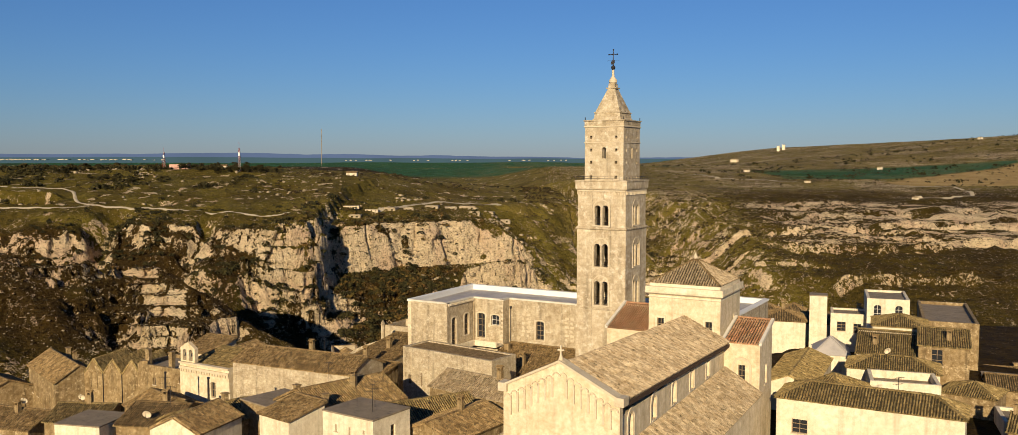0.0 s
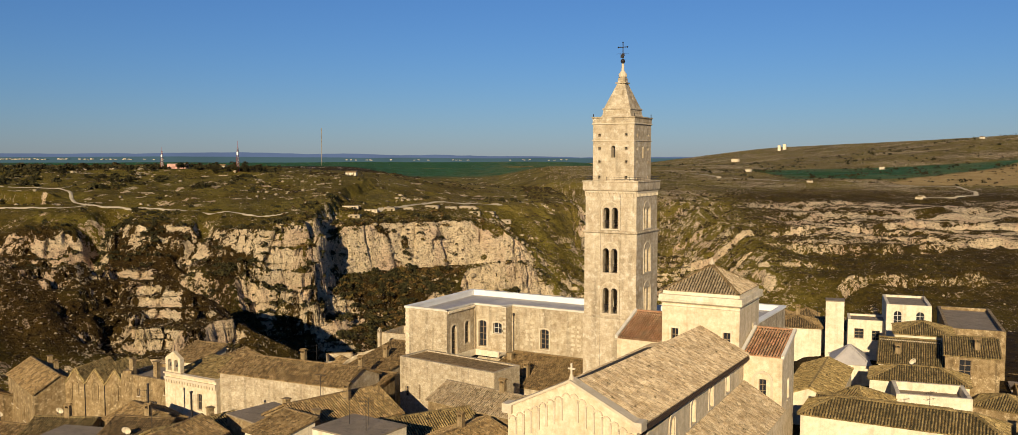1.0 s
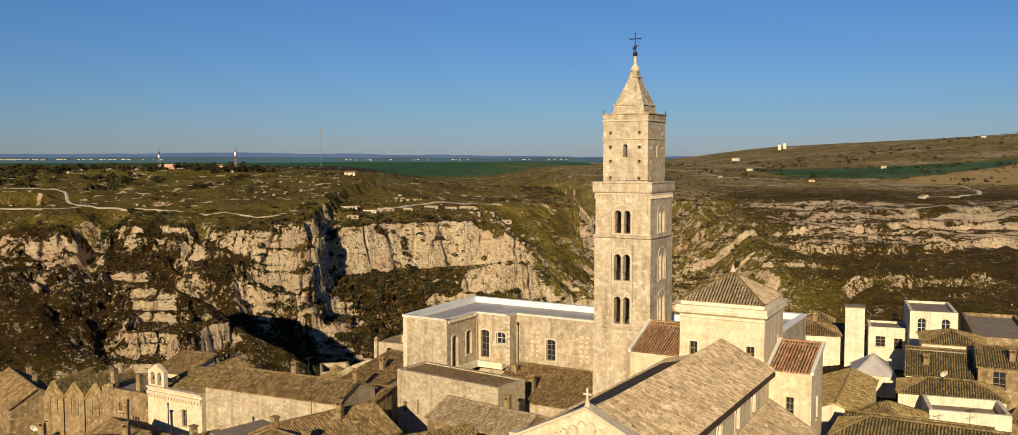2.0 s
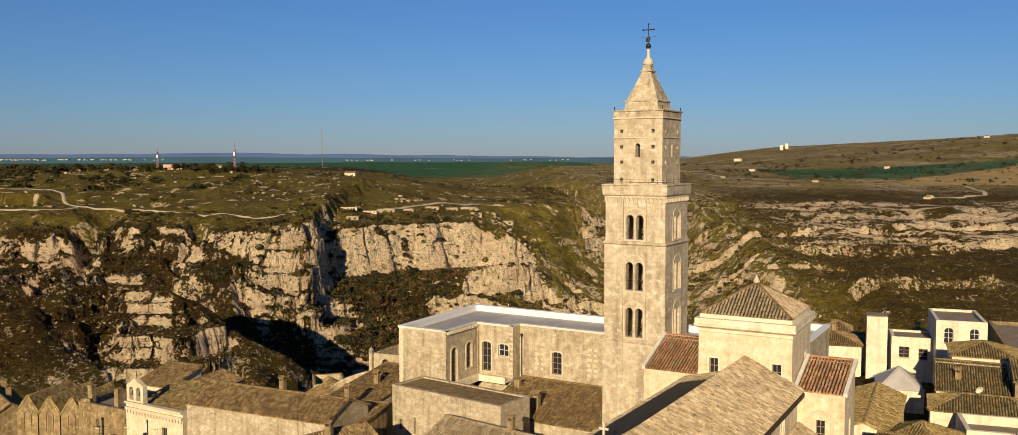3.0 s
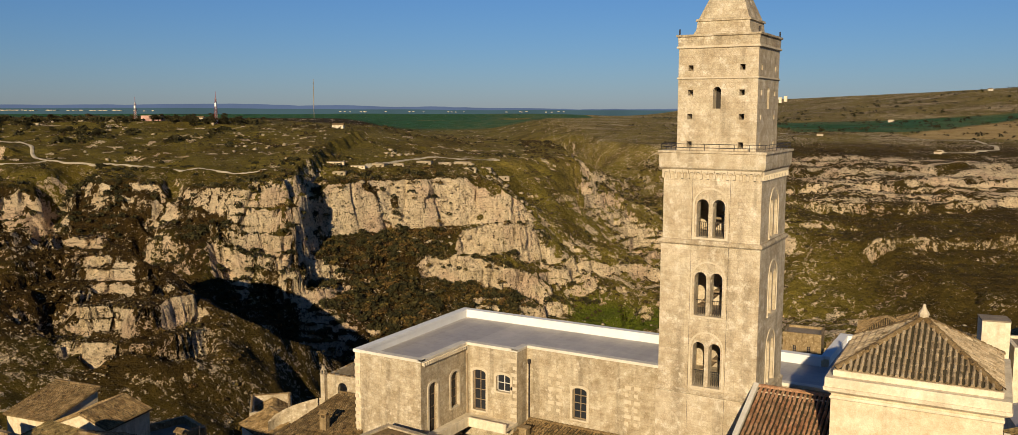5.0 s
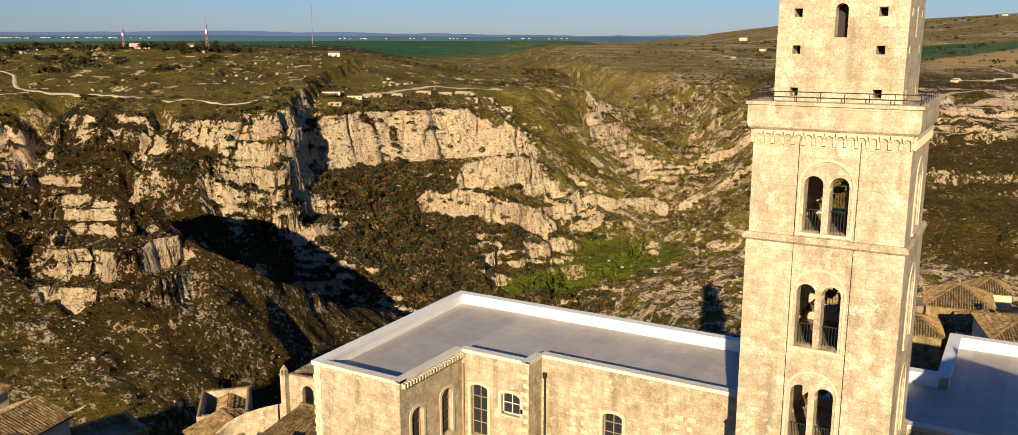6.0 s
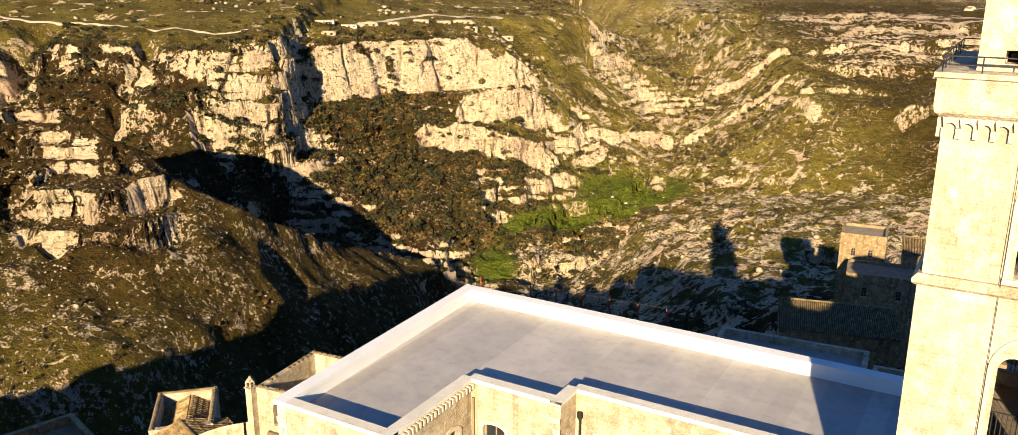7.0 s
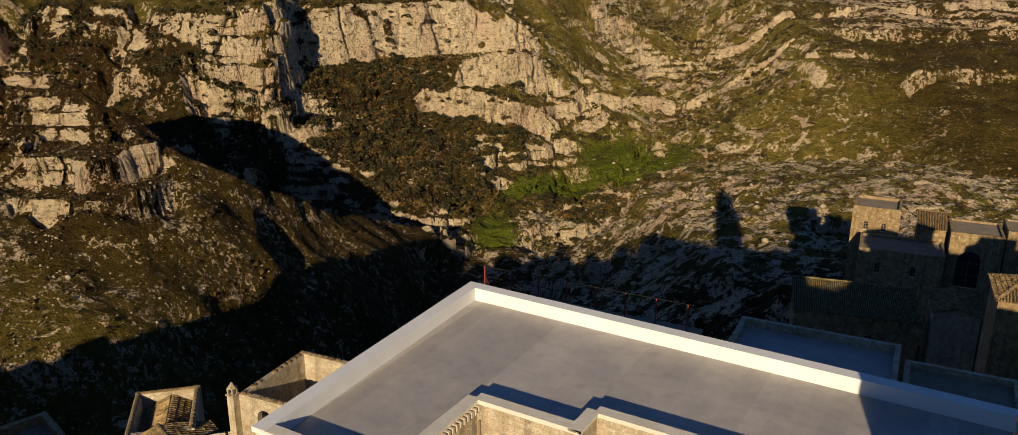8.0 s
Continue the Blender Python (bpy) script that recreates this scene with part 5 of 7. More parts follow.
    for a, b, z0, z1 in ((2.64, 2.70, 40.15, 40.27), (2.66, 2.74, 42.12, 42.28)):
        bm = bmesh.new()
        square_rings(bm, [(a, z0), (b, z0 + 0.04), (b, z1), (a, z1 + 0.02)])
        part("string_course", bm, TRIM_STONE, e)
    bm = bmesh.new()
    square_rings(bm, [(2.66, 42.3), (2.68, 42.85), (2.78, 42.9), (2.78, 43.02), (1.95, 43.06), (1.78, 43.35), (1.72, 43.9), (1.82, 43.93), (1.80, 44.06), (1.66, 44.1), (0.50, 47.0), (0.66, 47.03), (0.66, 47.16), (0.46, 47.2), (0.42, 47.7)])
    part("spire", bm, OLD_STONE, e)
    bm = bmesh.new()
    lathe(bm, [(0.40, 47.7), (0.52, 47.85), (0.50, 48.15), (0.30, 48.4), (0.17, 48.6), (0.15, 49.4)], 12)
    part("finial", bm, TRIM_STONE, e)
    bm = bmesh.new()
    lathe(bm, [(0.02, 49.36), (0.22, 49.5), (0.28, 49.68), (0.22, 49.86), (0.06, 50.0)], 12)
    part("ball", bm, IRON, e)
    bm = bmesh.new()
    box(bm, -0.30, 0.12, -0.03, 0.03, 50.1, 50.5), box(bm, -0.14, 0.2, -0.025, 0.025, 50.3, 50.62)
    part("weather_vane", bm, IRON, e)
    bm = bmesh.new()
    tube(bm, (0, 0, 49.9), (0, 0, 51.9), 0.055, 8), tube(bm, (-0.55, 0, 51.35), (0.55, 0, 51.35), 0.05, 8)
    for p in ((-0.58, 0, 51.35), (0.58, 0, 51.35), (0, 0, 51.92)):
        lathe(bm, [(0.02, -0.1), (0.11, 0), (0.02, 0.1)], 8, Matrix.Translation(p))
    tube(bm, (-0.85, 0, 50.6), (0.85, 0, 50.6), 0.012, 5)
    part("cross", bm, IRON, e)
    for sx, sy in ((-1, -1), (1, -1), (1, 1), (-1, 1)):
        bm = bmesh.new()
        tube(bm, (sx * 2.6, sy * 2.6, 43.0), (sx * 2.6, sy * 2.6, 43.4), 0.05, 6)
        part("corner_knob", bm, IRON, e)
    bm = bmesh.new()
    for x in (-1.2, 1.3):
        tube(bm, (x, -3.5, 8), (x, -3.38, 34.0), 0.010, 5)
    part("lightning_cable", bm, IRON, e)
    return e


bell_tower()


# ---- cathedral ----
def cathedral():
    e = thing("cathedral", "cream stone cathedral with tiled nave roof and raised choir", "church", (14.5, -42.0, 2.0), 2.4)
    W, L, ev, rg, rg2 = 4.7, 31.5, 17.4, 19.9, 17.5          # heights over the thing's base at z 2
    ev2 = 16.1
    bm = bmesh.new()
    wall_panel(bm, pose(-W - 0.35, -0.5, 0), 2 * W + 0.7, ev + 0.25, 0.7, (), top=lambda x: ev + 0.25 + (rg - ev + 0.2) * (1 - abs(x - W - 0.35) / (W + 0.35)))
    part("facade", bm, PALE_PLASTER, e)
    bm = bmesh.new()
    for i in range(-7, 8):
        if i == 0:
            continue
        x = i * 0.62
        top = rg + 0.15 - (rg - ev + 0.1) * abs(x) / (W + 0.35) - 0.85
        box(bm, x - 0.07, x + 0.07, -0.62, -0.504, top - 1.6, top)
    for i in range(-8, 8):
        x = (i + 0.5) * 0.62
        zc = rg + 0.15 - (rg - ev + 0.1) * abs(x) / (W + 0.35) - 0.9
        for j in range(6):
            g0, g1 = math.pi * j / 6, math.pi * (j + 1) / 6
            pts = [(x + r * math.cos(g), zc + r * math.sin(g)) for r, g in ((0.25, g0), (0.34, g0), (0.34, g1), (0.25, g1))]
            slab(bm, [(px, -0.62, pz) for px, pz in pts], (0, 0.115, 0))
    part("blind_arcade", bm, TRIM_STONE, e)
    bm = bmesh.new()
    for sx in (-1, 1):
        a, b = Vector((0, 0, rg + 0.42)), Vector((sx * (W + 0.45), 0, ev + 0.42))
        pts = [a + Vector((0, -0.72, 0)), b + Vector((0, -0.72, 0)), b + Vector((0, 0.3, 0)), a + Vector((0, 0.3, 0))]
        slab(bm, pts if sx < 0 else pts[::-1], (0, 0, -0.2))
        box(bm, sx * (W + 0.35) - 0.4, sx * (W + 0.35) + 0.4, -0.75, 0.35, ev - 0.15, ev + 0.55)
    part("coping", bm, TRIM_STONE, e)
    bm = bmesh.new()
    lathe(bm, [(0.22, rg + 0.4), (0.12, rg + 0.7), (0.07, rg + 0.8)], 8, pose(0, -0.3, 0))
    box(bm, -0.06, 0.06, -0.36, -0.24, rg + 0.75, rg + 1.55), box(bm, -0.28, 0.28, -0.35, -0.25, rg + 1.1, rg + 1.22)
    part("cross", bm, TRIM_STONE, e)
    wins = [(2.2 + i * 5.6, 3.2 + i * 5.6, 13.9, 15.9, True) for i in range(5)]
    bm = bmesh.new()
    wall_panel(bm, pose(W, 0.2, 0, 0, 0, 90), L, ev2, 0.6, wins)
    wall_panel(bm, pose(-W, L + 0.2, 0, 0, 0, 270), L, ev2, 0.6, ())
    part("wall", bm, PALE_PLASTER, e)
    for x0, x1, z0, z1, _ in wins:
        m = pose(W, 0.2, 0, 0, 0, 90)
        window(e, m @ pose(x0, 0, z0), x1 - x0, z1 - z0, True, TRIM_STONE, (1, 3), 0.3)
        bm = bmesh.new()
        c, r0, r1 = (x0 + x1) / 2, 0.62, 0.95
        for i in range(10):
            g0, g1 = math.pi * i / 10, math.pi * (i + 1) / 10
            pts = [(c + r * math.cos(g), z1 - 0.5 + r * math.sin(g)) for r, g in ((r0, g0), (r1, g0), (r1, g1), (r0, g1))]
            slab(bm, [m @ Vector((x, -0.09, z)) for x, z in pts], m.to_3x3() @ Vector((0, 0.085, 0)))
        for sx in (-1, 1):
            xa, xb = sorted((c + sx * r0, c + sx * r1))
            box(bm, xa, xb, -0.07, -0.004, z0 - 0.1, z1 - 0.5, m)
        part("hood_moulding", bm, TRIM_STONE, e)
    z0 = ev2 + 0.15
    tile_roof("roof", (W + 0.5, 0.3, z0 + 1.2), (W + 0.5, L + 0.6, z0), (0, L + 0.6, rg2), (0, 0.3, rg), TILE_PALE, e, "bleached clay tile roof", pitch=0.33, length=0.5, seed=3)
    tile_roof("roof", (-W - 0.5, L + 0.6, z0), (-W - 0.5, 0.3, z0 + 1.2), (0, 0.3, rg), (0, L + 0.6, rg2), TILE_PALE, e, "bleached clay tile roof", pitch=0.33, length=0.5, seed=4)
    ridge_tiles("ridge", (0, 0.3, rg + 0.05), (0, L + 0.6, rg2 + 0.05), TILE_PALE, e)
    # gutter slabs whose dark colour paints the band of shade under the roof
    bm = bmesh.new()
    for i in range(4):
        y0, y1 = 0.3 + i * L / 4, 0.3 + (i + 1) * L / 4 - 0.02
        za, zb = z0 + 1.2 * (1 - i / 4), z0 + 1.2 * (1 - (i + 1) / 4)
        slab(bm, [(W + 0.004, y0, za - 0.06), (W + 0.56, y0, za - 0.10), (W + 0.56, y1, zb - 0.10), (W + 0.004, y1, zb - 0.06)], (0, 0, -0.34))
    part("eaves_gutter_shade", bm, EAVES_SHADE, e, "eaves gutter, dark brown for the shade under the roof edge")
    # side aisle
    tile_roof("aisle_roof", (W + 4.2, 0, 11.1), (W + 4.2, L + 0.2, 11.1), (W + 0.02, L + 0.2, 13.6), (W + 0.02, 0, 13.6), TILE_PALE, e, "bleached clay tile aisle roof", pitch=0.33, length=0.5, seed=5)
    tile_roof("aisle_roof", (-W - 4.2, L + 0.2, 11.1), (-W - 4.2, 0, 11.1), (-W - 0.02, 0, 13.6), (-W - 0.02, L + 0.2, 13.6), TILE_PALE, e, "", pitch=0.33, length=0.5, seed=6)
    bm = bmesh.new()
    box(bm, W + 0.02, W + 4.0, -0.4, L + 0.1, 0, 11.0), box(bm, -W - 4.0, -W - 0.02, -0.4, L + 0.1, 0, 11.0)
    part("aisle_wall", bm, PALE_PLASTER, e)
    return e


cathedral()


def choir():
    x0, x1, y0, y1 = 9.0, 17.2, -10.0, -1.9
    hx, hy = (x1 - x0) / 2, (y1 - y0) / 2
    e = thing("choir_block", "raised square choir of the cathedral with hipped tile roof", "church", ((x0 + x1) / 2, (y0 + y1) / 2, 3.0), 1.5)
    holes = {"front": [(1.0, 1.8, 15.9, 17.3, False), (6.5, 7.3, 15.9, 17.3, False)], "right": [(5.6, 6.3, 15.9, 17.3, False)]}
    bm = bmesh.new()
    ring_walls(bm, hx, hy, 0, 20.0, 0.6, holes)
    part("wall", bm, PALE_PLASTER, e)
    set_windows(e, hx, hy, holes, WOOD, (1, 1))
    for side, hs in holes.items():
        for a, b, c, d, _ in hs:
            m = face(side, hx, hy, 0)
            bm = bmesh.new()
            box(bm, a - 0.2, a - 0.004, -0.07, -0.003, c, d + 0.2, m), box(bm, b + 0.004, b + 0.2, -0.07, -0.003, c, d + 0.2, m), box(bm, a - 0.2, b + 0.2, -0.09, -0.003, d + 0.02, d + 0.25, m)
            part("window_surround", bm, WHITE_WALL, e)
    for rows in ([(hx + 0.01, 19.62), (hx + 0.06, 19.68), (hx + 0.06, 19.76), (hx + 0.01, 19.82)], [(hx + 0.02, 19.95), (hx + 0.34, 20.15), (hx + 0.38, 20.35), (hx + 0.3, 20.36), (hx + 0.3, 20.86), (hx, 20.87)]):
        bm = bmesh.new()
        square_rings(bm, rows)
        part("cornice", bm, WHITE_WALL, e)
    zl, zt = 21.25, 23.7
    a, b = hx - 0.12, hy - 0.12
    part("attic", boxes((-hx + 0.05, hx - 0.05, -hy + 0.05, hy - 0.05, 20.88, 21.2)), WHITE_WALL, e)
    for k, (p, r) in enumerate((((-a, -b), (a, -b)), ((a, -b), (a, b)), ((a, b), (-a, b)), ((-a, b), (-a, -b)))):
        d = Vector((r[0] - p[0], r[1] - p[1], 0)).normalized() * 0.08
        tile_roof("roof", (*p, zl), (*r, zl), (d.x, d.y, zt), (-d.x, -d.y, zt), TILE_PALE, e, "bleached clay tile hip", pitch=0.30, length=0.48, seed=10 + k)
        ridge_tiles("ridge", (*p, zl + 0.05), (0, 0, zt + 0.08), TILE_OLD, e)
    bm = bmesh.new()
    lathe(bm, [(0.22, zt), (0.3, zt + 0.25), (0.12, zt + 0.55), (0.05, zt + 0.8)], 8)
    part("finial", bm, TRIM_STONE, e)
    return e


choir()


def arm(name, label, x0, x1, y0, y1, eave, back, tiles, holes=None, niche=None):
    e = house(name, label, x0, x1, y0, y1, 3.0, eave, back - eave, "shed", PALE_PLASTER, tiles, holes, 1.5, 21, over=0.12, category="church")
    if niche:
        bm = bmesh.new()
        a, b, c, d = niche
        arch_band(bm, face("front", (x1 - x0) / 2, (y1 - y0) / 2, 0), a, b, c - 3.0, d - 3.0, True, 0.24, 0.12)
        part("niche_moulding", bm, TRIM_STONE, e)
    # raised verge along the slopes
    for sx in (-1, 1):
        bm = bmesh.new()
        hx, hy = (x1 - x0) / 2, (y1 - y0) / 2
        xa, xb = sorted((sx * (hx + 0.2), sx * (hx - 0.12)))
        pts = [(xa, -hy - 0.16, eave - 2.70), (xb, -hy - 0.16, eave - 2.70), (xb, hy + 0.1, back - 2.62), (xa, hy + 0.1, back - 2.62)]
        slab(bm, pts, (0, 0, -0.34))
        part("verge", bm, PALE_COPING, e)
    return e


arm("chapel_wing", "cream plastered wing with red tiled lean-to roof", 3.5, 8.8, -9.2, -3.4, 18.4, 20.4, TILE_RED)
arm("chapel_wing", "cream plastered wing with red tiled roof and arched window", 17.6, 21.6, -10.0, -4.4, 18.3, 20.0, TILE_RED, {"front": [(1.7, 2.45, 14.2, 16.0, False)], "right": [(2.4, 3.3, 13.6, 15.8, True)]}, (1.25, 2.9, 13.9, 16.6))


# ---- palace with the flat roof ----
def palace():
    e = thing("palace", "weathered stone palace with flat grey roof and white parapet", "building", (0, 0, 2.0))
    top, deck = 16.2, 15.4
    # walls as panels: start corner, turn, length, openings
    runs = (
        ((-30.4, -2.9), 0, 6.8, ()),
        ((-23.6, -2.9), 90, 6.7, ((1.1, 2.3, 9.6, 13.9, 0.45), (4.3, 5.5, 10.9, 14.0, 0.45))),
        ((-23.6, 3.8), 0, 5.1, ((0.7, 2.0, 10.3, 13.9, 0.28), (3.05, 4.45, 12.3, 13.8, 0.3))),
        ((-18.5, 3.8), 90, 1.7, ()),
        ((-18.5, 5.5), 0, 16.5, ((4.4, 5.7, 10.5, 13.2, 0.28), (13.6, 14.6, 8.5, 12.5, 0.3))),
        ((-2.0, 5.5), 90, 0.5, ()),
        ((-2.0, 6.0), 0, 16.0, ()),
        ((14.0, 6.0), 90, 17.5, ()),
        ((14.0, 23.5), 180, 10.0, ()),
        ((4.0, 23.5), 270, 8.5, ()),
        ((4.0, 15.0), 180, 35.1, ()),
        ((-31.1, 15.0), 272.2, 17.92, ()),
    )
    turn = 272.2
    for k, ((x, y), r, w, hs) in enumerate(runs):
        bm = bmesh.new()
        m = pose(x, y, 0, 0, 0, r)
        cut = 0.5 if (r - turn) % 360 < 180 and r != turn else 0.0      # outer corners belong to the wall before
        turn = r
        wall_panel(bm, m @ pose(cut, 0, 0), w - cut, top - 0.25, 0.5, [(a - cut, b - cut, c, d, f) for a, b, c, d, f in hs])
        part("wall", bm, OLD_STONE if (y < 6.2) else PALE_PLASTER, e)
        for a, b, c, d, arched in hs:
            window(e, m @ pose(a, 0, c), b - a, d - c, arched, WHITE_WOOD if d - c < 2 else WOOD, (1, 3 if d - c > 2 else 1), 0.22)
            bm = bmesh.new()
            arch_band(bm, m, a, b, c - 0.1, d, arched)
            part("window_surround", bm, TRIM_STONE, e)
        bm = bmesh.new()
        low = y < 6.2 and x < 14
        over = 0.10 if low else 0.12
        box(bm, -0.1, w + 0.1, -over, 0.52 if low else 0.62, top - (0.13 if low else 0.247), top + 0.003 * (k % 4), m)
        if low:
            box(bm, 0.0, w, -0.04, 0.5, top - 0.247, top - 0.131, m)
        part("parapet_coping", bm, PALE_COPING if low else WHITE_PAINT, e)
        if not low:
            bm = bmesh.new()
            box(bm, 0.02 * (k % 3), w - 0.02 * (k % 3), 0.505, 0.56 + 0.004 * (k % 4), deck + 0.004, top - 0.252, m)
            part("parapet_lining", bm, WHITE_PAINT, e)
    bm = bmesh.new()
    poly_prism(bm, [(-30.0, -2.4), (-24.1, -2.4), (-24.1, 4.3), (-19.0, 4.3), (-19.0, 6.0), (-2.5, 6.0), (-2.5, 6.5), (13.5, 6.5), (13.5, 23.0), (4.5, 23.0), (4.5, 14.5), (-30.55, 14.5)], deck - 0.3, deck)
    part("roof", bm, MEMBRANE, e, "grey membrane roof deck")
    # membrane sheets lapped one over the other
    x, k = -29.9, 0
    while x < 13:
        w = 1.04
        y0 = -2.3 if x + w < -24.1 else 4.4 if x + w < -19.0 else 6.1 if x + w < -2.5 else 6.6
        y1 = 14.4 if x < 4.5 else 22.9
        bm = bmesh.new()
        box(bm, x, min(x + w + 0.06, 13.4), y0, y1, deck + 0.003 + 0.004 * (k % 2), deck + 0.012 + 0.005 * (k % 2))
        part("membrane_sheet", bm, MEMBRANE, e)
        x, k = x + w, k + 1
    # toothed corner stones
    rng = random.Random(8)
    for x, y, r in ((-30.4, -2.9, 0), (-18.5, 3.8, 0), (-16.4, 5.5, 0), (-15.6, 5.5, 0), (-9.4, 5.5, 0), (-8.6, 5.5, 0)):
        m = pose(x, y, 0, 0, 0, r)
        for i in range(12):
            z = 8.4 + i * 0.6
            if z > 15.2 or (x > -18 and not 10.2 < z < 14.2):
                continue
            bm = bmesh.new()
            w = 0.55 if i % 2 else 0.32
            box(bm, -0.05 if x < -18 else 0, w, -0.06, 0.06, z, z + 0.3, m @ (pose(-w, 0, 0) if x == -18.5 else pose(0, 0, 0)))
            part("quoin", bm, TRIM_STONE, e)
    # eaves frieze on the wing's inner side
    for i in range(22):
        part("dentil", boxes((-23.596, -23.36, -2.7 + i * 0.3, -2.56 + i * 0.3, top - 0.55, top - 0.26)), TRIM_STONE, e)
    bm = bmesh.new()
    tube(bm, (-18.2, 5.38, 8.2), (-18.2, 5.38, 14.6), 0.07, 8)
    lathe(bm, [(0.07, 14.6), (0.15, 14.75), (0.16, 15.0)], 8, pose(-18.2, 5.36, 0))
    part("downpipe", bm, IRON, e)
    bm = bmesh.new()
    tube(bm, (-23.4, 3.66, 8.2), (-23.4, 3.66, 15.2), 0.06, 8)
    part("downpipe", bm, WOOD, e)
    # balcony over the inner court
    bm = bmesh.new()
    box(bm, -23.55, -18.4, 1.9, 3.78, 9.6, 9.85), box(bm, -23.55, -22.2, -2.8, 1.9, 9.6, 9.85), box(bm, -22.2, -18.4, 1.75, 1.9, 9.5, 10.3), box(bm, -22.2, -22.05, -2.8, 1.75, 9.5, 10.3)
    part("gallery", bm, WHITE_WALL, e)
    part("lower_court_wall", boxes((-23.5, -18.5, 3.2, 3.7, 2.0, 9.58)), OLD_STONE, e)
    return e


palace()


# ---- houses of the old town, west side ----
house("long_house", "long stone house with lichened clay tile roof", -46.2, -27.4, -20.6, -12.8, 2, 11.0, 1.5, "gable", OLD_STONE, TILE_OLD, rz=6, seed=31)
house("walled_block", "pale stone block with high blank walls and tiled top", -26.1, -10.9, -10.3, -5.2, 2, 13.0, 0, "flat", OLD_STONE, TILE_OLD, seed=32, parapet=0.15, rz=-6,
      holes={"front": [(0.9, 1.5, 8.0, 9.3, False), (3.2, 3.5, 8.0, 9.8, False)]})
house("tiled_house", "low stone house with broad clay tile roof", -18.0, -3.6, -4.8, 5.2, 2, 9.9, 1.7, "shed", OLD_STONE, TILE_OLD, seed=33, chimney=[(-6.2, 2.2, 2.2)])
house("tiled_house", "stone house with ochre clay tile roof", -16.2, -4.4, -17.6, -10.6, 2, 10.4, 1.4, "gable", OCHRE_WALL, TILE_PALE, seed=34, rz=-7)
house("flat_roofed_house", "white-washed house with grey flat roof", -15.6, -8.7, -36.9, -31.3, 2, 12.4, 0, "flat", WHITE_WALL, CONCRETE, seed=35, parapet=0.0, rz=-3,
      holes={"front": [(1.7, 1.95, 10.6, 11.3, False), (3.6, 3.85, 10.6, 11.3, False), (5.5, 5.75, 10.6, 11.3, False)], "right": [(2.6, 3.3, 9.4, 11.4, False)]})
house("tiled_house", "stone house with mossy clay tile roof", -16.6, -9.6, -27.2, -17.0, 2, 9.0, 1.6, "gable_y", OCHRE_WALL, TILE_DARK, seed=36, rz=-30)
house("tiled_house", "stone house with lichened tile gable roof", -10.4, -2.9, -30.8, -20.6, 2, 9.5, 1.3, "gable_y", OCHRE_WALL, TILE_OLD, seed=45, rz=-4)
house("tiled_house", "broad stone house with ribbed clay tile roof", -28.4, -18.6, -31.0, -19.4, 2, 9.8, 2.1, "gable_y", OCHRE_WALL, TILE_OLD, seed=46, rz=-16, chimney=[(4.0, -4.6, 2.2)])
house("white_house", "small white-washed house with tile roof", -24.4, -19.4, -37.2, -32.4, 2, 10.8, 1.0, "shed", WHITE_WALL, TILE_OLD, seed=47, rz=-8)
house("tiled_house", "stone house with clay tile lean-to roof", -36.2, -29.9, -9.4, 2.4, 2, 10.2, 1.5, "shed", OLD_STONE, TILE_OLD, seed=48, rz=4)
house("porch_house", "small stone house with arched doorway and tiled roof", -31.6, -27.3, -13.6, -9.2, 2, 9.6, 0.7, "shed", OCHRE_WALL, TILE_OLD, seed=49, rz=8, holes={"front": [(2.5, 3.5, 5.6, 8.6, True)]})
house("tiled_house", "tall stone house with pitched tile roof", -89.6, -74.4, -25.8, -19.2, -8, 5.5, 2.1, "gable", OCHRE_WALL, TILE_OLD, rz=-18, seed=39, chimney=[(-4.5, 1.8, 2.6)],
      holes={"front": [(2.0, 2.8, 1.6, 3.2, False), (5.0, 5.8, 1.6, 3.2, False), (9.0, 9.9, 0.5, 3.0, False)]})
house("stone_house", "ochre stone house with crumbling parapet and small windows", -66.0, -56.4, -21.2, -14.0, -4, 8.4, 0, "flat", OCHRE_WALL, CONCRETE, rz=3, seed=50, parapet=0.5, chimney=[(-3.6, -2.6, 1.9), (1.2, -2.6, 2.0)],
      holes={"front": [(3.2, 3.8, 5.6, 6.6, False), (5.8, 7.0, 3.0, 5.2, False), (8.4, 9.0, 6.4, 7.4, False)]})
house("tiled_house", "far stone house with tile roof at the gorge rim", -71.0, -65.0, -9.5, -3.5, -6, 7.4, 1.6, "shed", PALE_PLASTER, TILE_OLD, rz=8, seed=51)
house("plastered_house", "ochre plastered house with rounded gable", -63.4, -57.4, -9.0, -3.0, -6, 7.8, 1.2, "gable_y", PALE_PLASTER, TILE_OLD, rz=14, seed=52)
house("tiled_house", "low stone house with ridged tile roof", -47.4, -40.4, -38.6, -29.4, 0, 7.0, 1.5, "gable", OCHRE_WALL, TILE_OLD, rz=22, seed=53)
house("tiled_house", "low stone house with dark tile roof", -40.0, -33.0, -38.0, -28.6, 0, 7.6, 1.5, "gable_y", OCHRE_WALL, TILE_DARK, rz=-12, seed=54, chimney=[(-2.0, 3.0, 2.0)])
